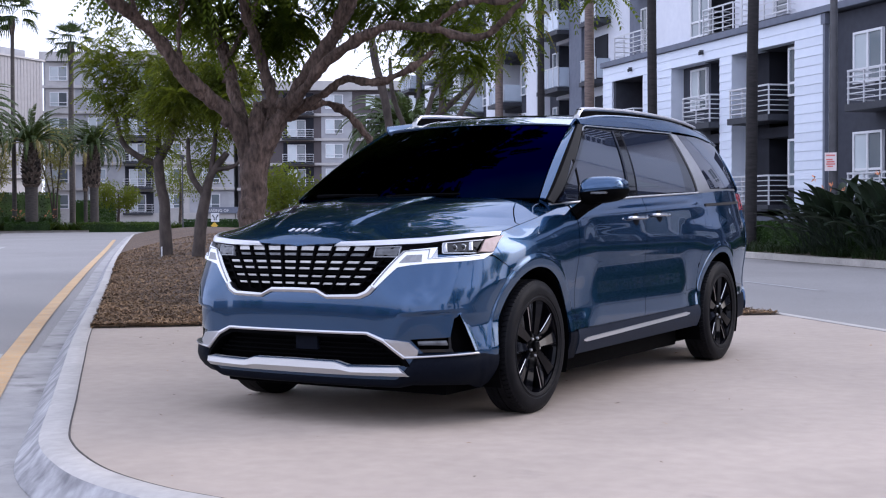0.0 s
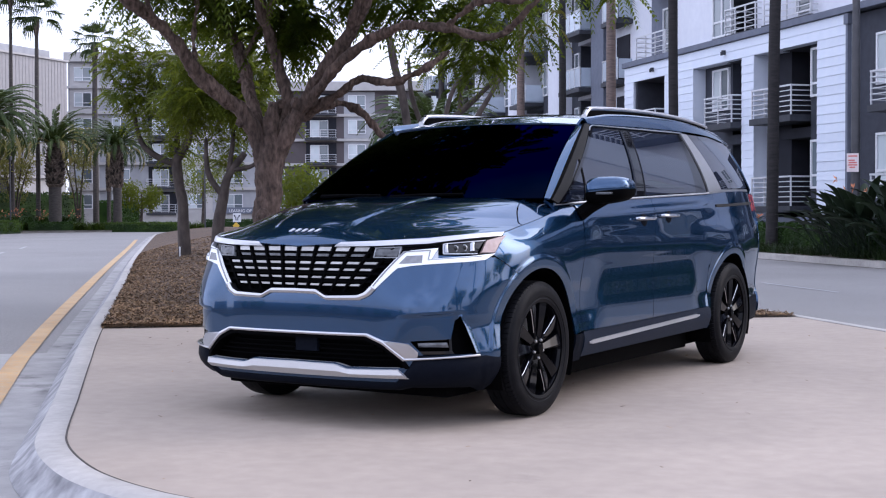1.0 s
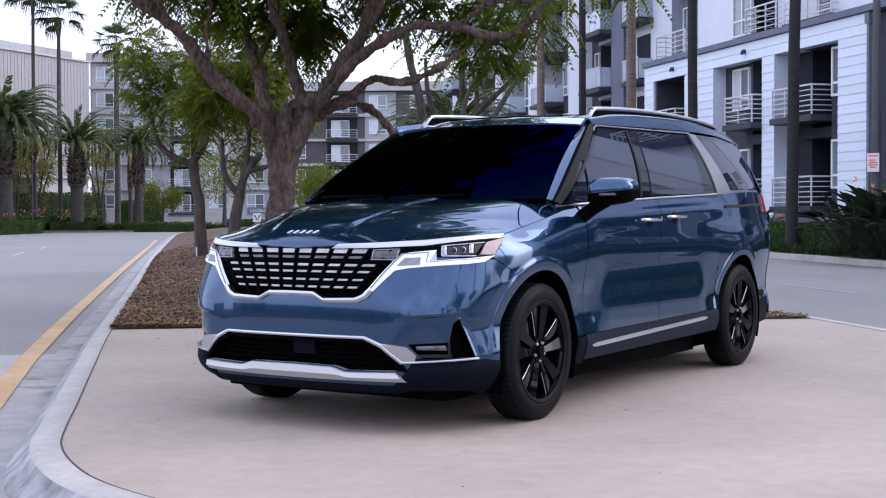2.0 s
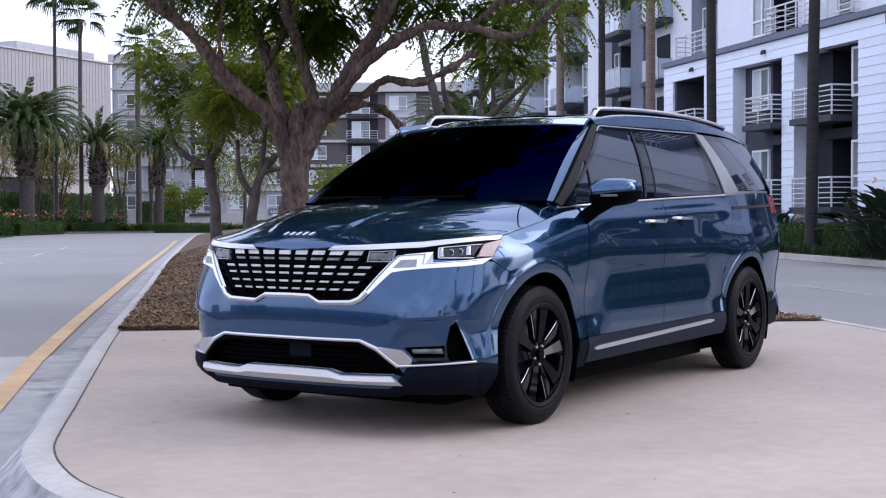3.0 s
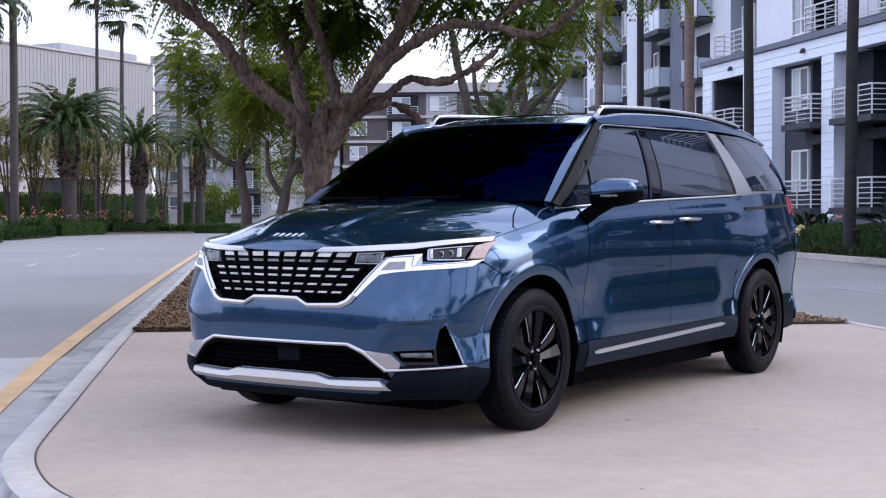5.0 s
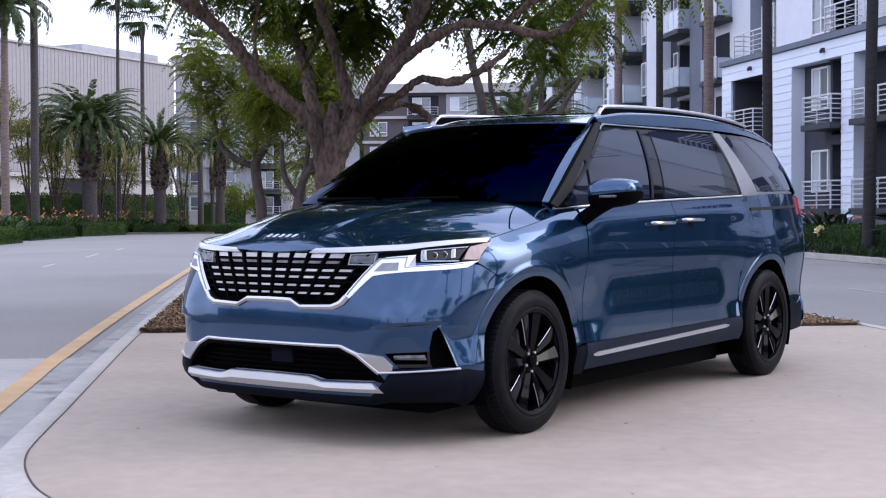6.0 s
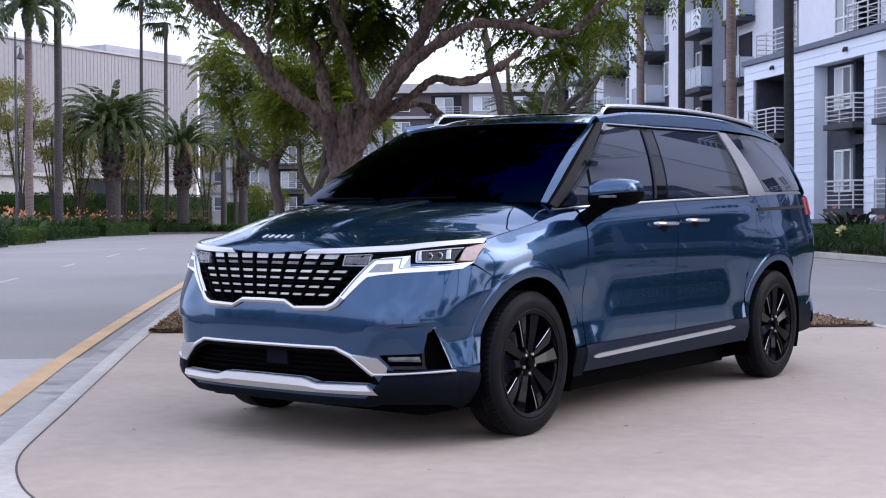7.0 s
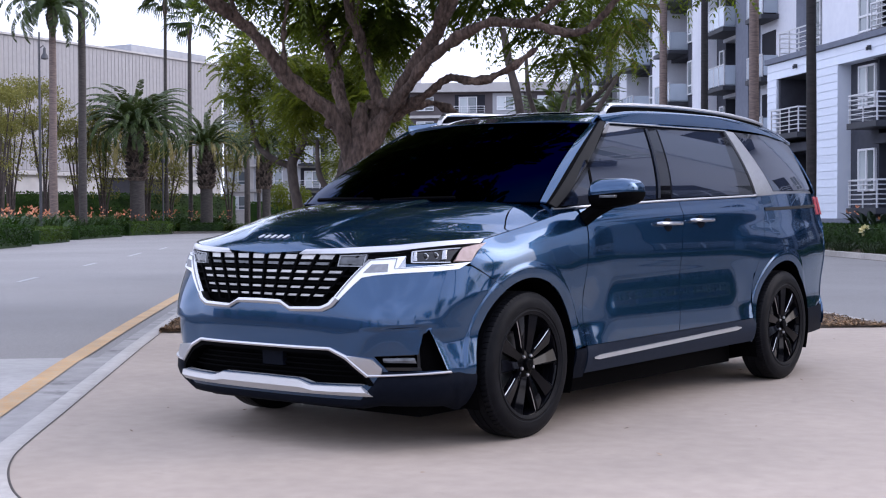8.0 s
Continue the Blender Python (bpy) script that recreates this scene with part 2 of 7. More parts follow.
M_SGLASS = mat("tinted_side_glass", (0.010, 0.014, 0.027), (0.013, 0.018, 0.034), scale=1, rough=0.015, spec=1.0)
M_DRL = glow("daytime_light_strip", (0.66, 0.68, 0.72), 0.28)
M_PIANO = mat("piano_black_trim", (0.003, 0.003, 0.004), (0.004, 0.004, 0.0055), scale=3, rough=0.04, spec=0.5)
M_SILLP = mat("dark_blue_grey_sill", (0.009, 0.013, 0.023), (0.012, 0.017, 0.030), scale=60, rough=0.45, bump=0.04, bscale=400, spec=0.06)
M_LAMPGREY = mat("grey_lamp_panel", (0.20, 0.21, 0.23), (0.27, 0.28, 0.30), scale=40, rough=0.25, spec=0.5)
M_STRIP = mat("bright_satin_strip", (0.50, 0.51, 0.54), (0.53, 0.54, 0.57), scale=6, rough=0.3, metal=0.85)
M_LENS = mat("clear_lamp_lens", (0.045, 0.047, 0.052), (0.12, 0.125, 0.135), scale=24, rough=0.12, spec=0.6, metal=0.2)
M_LAMPIN = mat("lamp_reflector", (0.34, 0.35, 0.38), (0.44, 0.45, 0.48), scale=20, rough=0.25, metal=0.9)
M_AMBER = mat("pale_amber_lens", (0.36, 0.27, 0.25), (0.44, 0.34, 0.32), scale=40, rough=0.4, spec=0.3)
M_TAIL = mat("red_tail_lens", (0.30, 0.02, 0.03), (0.45, 0.10, 0.10), scale=20, rough=0.15)
M_GSLAT = mat("brushed_grille_slat", (0.30, 0.29, 0.28), (0.38, 0.37, 0.36), scale=30, rough=0.28, metal=0.8, rnd=0.18)
M_BADGE = mat("pale_silver_badge", (0.66, 0.67, 0.70), (0.72, 0.73, 0.76), scale=20, rough=0.4, metal=0.25)
M_SEAM = mat("panel_gap_black", (0.001, 0.001, 0.0012), (0.0016, 0.0016, 0.002), scale=4, rough=0.9)
M_DISC = mat("brake_steel", (0.20, 0.20, 0.21), (0.26, 0.26, 0.27), scale=10, rough=0.4, metal=0.9)


# ---- mesh helpers ----
def part(name, bm, material, parent=None, label="", smooth=True, sharp=35):
    """Links a bmesh as one mesh object, under parent if given."""
    me = bpy.data.meshes.new(name)
    bm.to_mesh(me)
    bm.free()
    me.materials.append(material)
    if smooth:
        me.polygons.foreach_set("use_smooth", [True] * len(me.polygons))
        me.set_sharp_from_angle(angle=radians(sharp))
    ob = new(name, me)
    if parent is not None:
        ob.parent = parent
    if label:
        ob["label"] = label
    return ob


def shared(name, me, parent, m=None):
    """Another object on an existing mesh."""
    ob = new(name, me)
    ob.parent = parent
    if m is not None:
        ob.matrix_basis = m
    return ob


def thing(name, label, category, m=None, group="", kind=""):
    ob = new(name)
    ob.empty_display_size = 0.2
    if m is not None:
        ob.matrix_basis = m
    return tagged(ob, label, category, group, kind)


def box(bm, x0, x1, y0, y1, z0, z1, m=None):
    vs = [bm.verts.new(m @ Vector(p) if m else p) for p in
          ((x0, y0, z0), (x1, y0, z0), (x1, y1, z0), (x0, y1, z0), (x0, y0, z1), (x1, y0, z1), (x1, y1, z1), (x0, y1, z1))]
    for f in ((0, 3, 2, 1), (4, 5, 6, 7), (0, 1, 5, 4), (1, 2, 6, 5), (2, 3, 7, 6), (3, 0, 4, 7)):
        bm.faces.new([vs[i] for i in f])


def bbox(x0, x1, y0, y1, z0, z1, bevel=0.0):
    bm = bmesh.new()
    box(bm, x0, x1, y0, y1, z0, z1)
    if bevel:
        bmesh.ops.bevel(bm, geom=bm.edges[:], offset=bevel, segments=2, profile=0.7, affect="EDGES")
    return bm


def boxpart(name, x0, x1, y0, y1, z0, z1, material, parent, bevel=0.0, label=""):
    return part(name, bbox(x0, x1, y0, y1, z0, z1, bevel), material, parent, label, smooth=False)


def tube(bm, pts, radii, n=8, cap=True):
    """A tapered tube through points."""
    pts = [Vector(p) for p in pts]
    rings = []
    side = None
    for i, p in enumerate(pts):
        d = (pts[min(i + 1, len(pts) - 1)] - pts[max(i - 1, 0)]).normalized()
        if side is None:
            side = d.orthogonal().normalized()
        side = (side - d * side.dot(d)).normalized()
        up = d.cross(side)
        r = radii[i] if hasattr(radii, "__len__") else radii
        rings.append([bm.verts.new(p + (side * math.cos(a) + up * math.sin(a)) * r) for a in (2 * math.pi * k / n for k in range(n))])
    for a, b in zip(rings, rings[1:]):
        for k in range(n):
            bm.faces.new((a[k], a[(k + 1) % n], b[(k + 1) % n], b[k]))
    if cap:
        bm.faces.new(rings[0][::-1])
        bm.faces.new(rings[-1])
    return rings


def spline(pts, per=6):
    """Points of a smooth curve through pts."""
    pts = [Vector(p) for p in pts]
    out = []
    for i in range(len(pts) - 1):
        a, b, c, d = pts[max(i - 1, 0)], pts[i], pts[i + 1], pts[min(i + 2, len(pts) - 1)]
        for k in range(per):
            t = k / per
            out.append(0.5 * ((2 * b) + (c - a) * t + (2 * a - 5 * b + 4 * c - d) * t * t + (3 * b - a - 3 * c + d) * t ** 3))
    out.append(pts[-1])
    return out


def lerp_list(vals, n):
    return [float(v) for v in np.interp(np.linspace(0, len(vals) - 1, n), range(len(vals)), vals)]


def lathe(bm, profile, n=48, m=None):
    """Revolves (radius, along) pairs round the x axis."""
    rings = []
    for r, x in profile:
        ring = []
        for k in range(n):
            a = 2 * math.pi * k / n
            p = Vector((x, r * math.cos(a), r * math.sin(a)))
            ring.append(bm.verts.new(m @ p if m else p))
        rings.append(ring)
    for a, b in zip(rings, rings[1:]):
        for k in range(n):
            bm.faces.new((a[k], b[k], b[(k + 1) % n], a[(k + 1) % n]))
    return rings


def raw(name, verts, faces, material, parent=None, smooth=False):
    """One mesh straight from generated vertices and faces."""
    me = bpy.data.meshes.new(name)
    me.from_pydata(verts, [], faces)
    me.materials.append(material)
    if smooth:
        me.polygons.foreach_set("use_smooth", [True] * len(me.polygons))
    ob = new(name, me)
    if parent is not None:
        ob.parent = parent
    return ob


# ---- ground, roads and kerbs ----
def uv(u, v, z=0.0):
    """u runs along the street, away; v across it."""
    return Vector((0.70711 * (v - u), 0.70711 * (u + v), z))


ROAD_Z = -0.15
ground = raw("ground", [(-3000, -3000, ROAD_Z), (3000, -3000, ROAD_Z), (3000, 3000, ROAD_Z), (-3000, 3000, ROAD_Z)], [(0, 1, 2, 3)], M_ASPH)
tagged(ground, "grey weathered asphalt road surface", "ground", kind="structure")


def sheet(name, pts, z, material, label, category):
    bm = bmesh.new()
    f = bm.faces.new([bm.verts.new((p.x, p.y, z)) for p in pts])
    if f.normal.z < 0:
        f.normal_flip()
    bmesh.ops.triangulate(bm, faces=bm.faces[:])
    return tagged(part(name, bm, material, smooth=False), label, category, kind="structure")


LEFT = spline([uv(75, 0.7), uv(67, 0.34), uv(40, -0.7), uv(25, -1.2), uv(15.3, -1.45), uv(6.03, -1.72), uv(2.8, -1.78), uv(0.6, -1.81)], 8)
TIP = spline([uv(0.6, -1.81), uv(-0.55, -1.83), uv(-1.0, -1.81), uv(-1.42, -1.74), uv(-1.81, -1.63), uv(-2.18, -1.45), uv(-2.5, -1.22), uv(-3.5, -0.39),
              uv(-4.38, 1.27), uv(-4.3, 3.2), uv(-3.5, 4.67), uv(-2.2, 5.28), uv(0, 5.33)], 8)
RIGHT = spline([uv(0, 5.33), uv(3.2, 5.38), uv(6.5, 5.54), uv(15, 5.9), uv(40, 7.0), uv(75, 8.4)], 10)
EDGE = LEFT[:-1] + TIP[:-1] + RIGHT


def offset(curve, d):
    out = []
    for i, p in enumerate(curve):
        t = (curve[min(i + 1, len(curve) - 1)] - curve[max(i - 1, 0)]).normalized()
        out.append(p + Vector((t.y, -t.x, 0)) * d)
    return out


if (offset(EDGE, 0.3)[0] - EDGE[0]).dot(uv(0, -1)) < 0:
    OUT = -1
else:
    OUT = 1


def strip(name, rails, material, parent=None):
    """Quads between lines of points."""
    bm = bmesh.new()
    rows = [[bm.verts.new(p) for p in r] for r in rails]
    for a, b in zip(rows, rows[1:]):
        for i in range(len(a) - 1):
            bm.faces.new((a[i], a[i + 1], b[i + 1], b[i]))
    bmesh.ops.recalc_face_normals(bm, faces=bm.faces[:])
    return part(name, bm, material, parent, sharp=50)


def raised(curve, z):
    return [Vector((p.x, p.y, z)) for p in curve]


kerb = thing("kerb", "pale concrete kerb round the island, stained on its face", "kerb", kind="structure")
strip("kerb_top", [raised(offset(EDGE, 0.004 * OUT), 0.0), raised(offset(EDGE, 0.012 * OUT), 0.006), raised(offset(EDGE, 0.125 * OUT), 0.004),
                   raised(offset(EDGE, 0.150 * OUT), -0.012)], M_KERB, kerb)
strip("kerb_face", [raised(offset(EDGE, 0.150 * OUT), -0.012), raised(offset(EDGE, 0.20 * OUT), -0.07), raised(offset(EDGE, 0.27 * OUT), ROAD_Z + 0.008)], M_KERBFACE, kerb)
strip("kerb_gap", [raised(offset(EDGE, -0.006 * OUT), 0.0025), raised(offset(EDGE, 0.002 * OUT), 0.002), raised(offset(EDGE, 0.005 * OUT), 0.0)], M_JOINT, kerb)
gutter = strip("gutter", [raised(offset(EDGE, 0.27 * OUT), ROAD_Z + 0.006), raised(offset(EDGE, 0.47 * OUT), ROAD_Z + 0.006)], M_GUTTER)
tagged(gutter, "stained concrete gutter strip along the kerb", "gutter", kind="structure")

pad_pts = [p for p in offset(EDGE, -0.002 * OUT) if (p.y - p.x) * 0.70711 < 9.0]
pad = sheet("pavement", pad_pts, 0.0, M_CONC, "smooth beige concrete pad at the island's tip", "pavement")

# yellow edge line, worn, with the pale slab of the junction on its far side
YEL = [uv(-14, -2.36)] + [uv(u, v) for u, v in ((2.8, -2.35), (5.4, -2.33), (11.4, -2.2), (25, -1.8), (45, -1.15), (64, -0.6))]
YEL = spline(YEL, 8)
yellow = strip("road_line", [raised(offset(YEL, -0.155), ROAD_Z + 0.012), raised(offset(YEL, 0.015), ROAD_Z + 0.012)], M_YEL)
tagged(yellow, "worn yellow painted edge line along the gutter", "road marking", kind="structure")
slab = sheet("road_slab", [uv(5.1, -2.51), uv(5.1, -13.5), uv(-14, -13.5), uv(-14, -2.51)], ROAD_Z + 0.005, M_SLAB, "pale concrete road slab before the asphalt", "road")
apron = sheet("road_apron", [uv(5.1, -2.50), uv(-14, -2.50), uv(-14, -2.0), uv(-3.0, -2.25), uv(0, -2.27), uv(5.1, -2.19)], ROAD_Z + 0.0045, M_GUTTER, "stained concrete beside the yellow line", "road")
for k, (u0, u1, v) in enumerate(((20, 22.1, -5.75), (28.7, 31, -5.7), (37.3, 41.5, -5.5), (46.5, 50, -5.3))):
    d = sheet("lane_dash", [uv(u0, v), uv(u1, v), uv(u1, v + 0.1), uv(u0, v + 0.1)], ROAD_Z + 0.006, M_WHITEP, "faded white lane dash", "road marking")
for k in range(3):
    sheet("lane_dash", [uv(11.6 + 9 * k, 9.5 + 0.2 * k), uv(14.6 + 9 * k, 9.72 + 0.2 * k), uv(14.6 + 9 * k, 9.8 + 0.2 * k), uv(11.6 + 9 * k, 9.58 + 0.2 * k)],
          ROAD_Z + 0.006, M_WHITEP, "faded white lane dash", "road marking")


def island_v(u):
    lo = np.interp(u, [0, 6, 15.3, 25, 40, 67, 75], [-1.81, -1.72, -1.45, -1.2, -0.7, 0.34, 0.7])
    hi = np.interp(u, [0, 6.5, 15, 40, 75], [5.33, 5.54, 5.9, 7.0, 8.4])
    return lo + 0.012, hi - 0.012


def mulch_z(u, w):
    """Height of the mulch: low by the kerbs, mounded along the middle. w runs 0 to 1 across."""
    rise = min(1.0, max(0.0, (u - 8) / 22)) ** 1.2 * (1 - 0.35 * max(0.0, (u - 40) / 35))
    return 0.014 + 0.62 * rise * (math.sin(math.pi * w) ** 0.8 if 0 < w < 1 else 0) + 0.03 * noise.noise(Vector((u * 0.9, w * 6, 0))) * min(1, (u - 5.5) / 2) * math.sin(math.pi * min(1, max(0, w)))


bm = bmesh.new()
NU, NW = 90, 26
rows = []
for i in range(NU + 1):
    t = (i / NU) ** 1.8
    row = []
    for j in range(NW + 1):
        w = j / NW
        front = 5.90 - 0.50 * w
        u = front + (72 - front) * t
        lo, hi = island_v(u)
        row.append(bm.verts.new(uv(u, lo + (hi - lo) * w, mulch_z(u, w))))
    rows.append(row)
for a, b in zip(rows, rows[1:]):
    for j in range(NW):
        bm.faces.new((a[j], a[j + 1], b[j + 1], b[j]))
mulch = part("mulch_bed", bm, M_SOIL)
tagged(mulch, "brown bark mulch bed behind the concrete pad", "mulch", kind="structure")

rng = random.Random(5)
vs, fs = [], []
for k in range(60000):
    u = 5.4 + 26 * rng.random() ** 1.9
    w = rng.random() ** 1.6
    front = 5.92 - 0.50 * w
    u = max(u, front + 0.02 + 0.1 * rng.random() ** 2)
    lo, hi = island_v(u)
    p = uv(u, lo + (hi - lo) * w, mulch_z(u, w) + 0.012)
    a, ln, wd = rng.random() * math.tau, rng.uniform(0.025, 0.085), rng.uniform(0.005, 0.015)
    d = Vector((math.cos(a), math.sin(a), rng.uniform(-0.3, 0.6)))
    s = Vector((-math.sin(a), math.cos(a), rng.uniform(-0.4, 0.4)))
    b = len(vs)
    vs += [p - d * ln / 2 - s * wd / 2, p + d * ln / 2 - s * wd / 2, p + d * ln / 2 + s * wd / 2 + Vector((0, 0, 0.006)), p - d * ln / 2 + s * wd / 2]
    fs.append((b, b + 1, b + 2, b + 3))
chips = raw("mulch_chips", vs, fs, M_CHIP)
tagged(chips, "loose brown bark chips lying on the bed", "mulch", kind="stuff")

# far bed on the other side of the left road
BED = spline([uv(-40, -12.5), uv(20, -12.5), uv(52, -12.45), uv(67, -12.4), uv(85, -11.6), uv(94, -8.8), uv(98, -3), uv(100, 8), uv(100, 40)], 6)
bed_l = sheet("planting_bed", BED + [uv(170, 40), uv(170, -75), uv(-40, -75)], 0.0, M_BED, "dark planted soil bed beyond the road", "planting bed")
bk = strip("far_kerb", [raised(BED, ROAD_Z), raised(BED, 0.012), raised(offset(BED, 0.18), 0.012), raised(offset(BED, -0.18), 0.012)][:3], M_KERB)
tagged(bk, "pale concrete kerb along the far planting bed", "kerb", kind="structure")


# bed on the far side of the right road, rising to the building
def kerb_v(u):
    return 13.7 + 0.075 * u


bm = bmesh.new()
rows = []
for i in range(40):
    u = -40 + i * 3.2
    rows.append([bm.verts.new(uv(u, kerb_v(u) + dv, z)) for dv, z in ((0, ROAD_Z), (0.02, 0.0), (0.17, 0.01), (0.2, -0.03), (1.6, 0.1), (3.5, 0.5), (5, 0.72), (40, 0.72))])
for a, b in zip(rows, rows[1:]):
    for j in range(7):
        bm.faces.new((a[j], a[j + 1], b[j + 1], b[j]))
tagged(part("bank", bm, M_BED, smooth=False), "dark planted bank with a concrete edge before the apartments", "planting bed", kind="structure")
KR = [uv(-40 + i * 3.2, kerb_v(-40 + i * 3.2)) for i in range(40)]
tagged(strip("road_edge", [raised(offset(KR, -0.004), ROAD_Z + 0.01), raised(offset(KR, -0.004), 0.008), raised(offset(KR, 0.19), 0.018)] if OUT else [], M_KERB),
       "pale concrete kerb along the bank", "kerb", kind="structure")


# ---- buildings ----
def window(parent, s0, s1, z0, z1, y, panes=2, transom=0.27, blind=False, t=0.075):
    """White framed window let into a wall at depth y, looking towards -y."""
    bm = bmesh.new()
    box(bm, s0, s1, y - 0.05, y + 0.06, z1 - t, z1)
    box(bm, s0, s1, y - 0.05, y + 0.06, z0, z0 + t)
    w = (s1 - s0) / panes
    for k in range(panes + 1):
        x = s0 + w * k
        a, b = (x, x + t) if k == 0 else (x - t, x) if k == panes else (x - t / 2, x + t / 2)
        box(bm, a, b, y - 0.05, y + 0.06, z0 + t, z1 - t)
    if transom:
        zt = z0 + (z1 - z0) * transom
        for k in range(panes):
            box(bm, s0 + w * k + t * 0.6, s0 + w * (k + 1) - t * 0.6, y - 0.04, y + 0.05, zt - t / 2, zt + t / 2)
    win = part("window", bm, M_VINYL, parent, smooth=False)
    for k in range(panes):
        boxpart("pane", s0 + w * k + 0.02, s0 + w * (k + 1) - 0.02, y + 0.0, y + 0.02, z0 + 0.02, z1 - 0.02, M_PANEB if blind and k == 0 else M_PANE, win)
    return win


def balcony(parent, s0, s1, y0, y1, z, h=1.0, glass=False, bars=6):
    """Dark slab with a rail of pale bars, or with frosted panes."""
    slab = part("balcony", bbox(s0 - 0.08, s1 + 0.08, y0 - 0.08, y1, z - 0.22, z, 0.015), M_TRIMD, parent, smooth=False)
    n = max(1, round((s1 - s0) / 0.85))
    for k in range(n + 1):
        x = s0 + (s1 - s0) * k / n
        boxpart("post", x - 0.022, x + 0.022, y0 - 0.02, y0 + 0.024, z, z + h, M_RAIL, slab)
    if glass:
        boxpart("rail", s0 - 0.03, s1 + 0.03, y0 - 0.03, y0 + 0.03, z + h, z + h + 0.05, M_RAIL, slab)
        for k in range(n):
            a, b = s0 + (s1 - s0) * k / n, s0 + (s1 - s0) * (k + 1) / n
            boxpart("rail_pane", a + 0.04, b - 0.04, y0 - 0.006, y0 + 0.006, z + 0.07, z + h - 0.01, M_GLASSRAIL, slab)
        for x in (s0, s1):
            boxpart("rail_pane", x - 0.006, x + 0.006, y0 + 0.06, y1 - 0.02, z + 0.07, z + h - 0.01, M_GLASSRAIL, slab)
    else:
        for k in range(bars):
            zz = z + 0.14 + (h - 0.14) * k / (bars - 1)
            t = 0.028 if k == bars - 1 else 0.016
            boxpart("rail", s0 - 0.03, s1 + 0.03, y0 - 0.032, y0 - 0.005, zz - t, zz + t, M_RAIL, slab)
            for x in (s0, s1):
                boxpart("rail", x - 0.014, x + 0.014, y0 + 0.03, y1 - 0.02, zz - t, zz + t, M_RAIL, slab)
    return slab


SIDE_MESHES = {}


def boards(parent, s0, s1, z0, z1, y, depth, h=0.31):
    """Lap siding, board over board, on a solid core."""
    boxpart("pier", s0 + 0.02, s1 - 0.02, y + 0.035, y + depth, z0, z1, M_SIDING, parent)
    n = max(1, round((z1 - z0) / h))
    hh = (z1 - z0) / n
    key = (round(s1 - s0, 3), round(hh, 4))
    if key not in SIDE_MESHES:
        bm = bmesh.new()
        w = s1 - s0
        pr = [(-0.006, 0.005), (0.010, hh), (0.05, hh), (0.05, 0.005)]
        a = [bm.verts.new((0, p, q)) for p, q in pr]
        b = [bm.verts.new((w, p, q)) for p, q in pr]
        for i in range(4):
            bm.faces.new((a[i], b[i], b[(i + 1) % 4], a[(i + 1) % 4]))
        bm.faces.new(a[::-1])
        bm.faces.new(b)
        bmesh.ops.recalc_face_normals(bm, faces=bm.faces[:])
        me = bpy.data.meshes.new("board")
        bm.to_mesh(me)
        bm.free()
        me.materials.append(M_SIDING)
        SIDE_MESHES[key] = me
    for k in range(n):
        shared("board", SIDE_MESHES[key], parent, pose(s0, y, z0 + hh * k))


def walllamp(parent, s, z, y):
    bm = bmesh.new()
    box(bm, s - 0.06, s + 0.06, y - 0.12, y, z - 0.08, z + 0.08)
    box(bm, s - 0.045, s + 0.045, y - 0.17, y - 0.12, z - 0.11, z + 0.02)
    part("wall_lamp", bm, M_TRIMD, parent, smooth=False)


F1, F2, F3 = 1.36, 4.44, 7.52


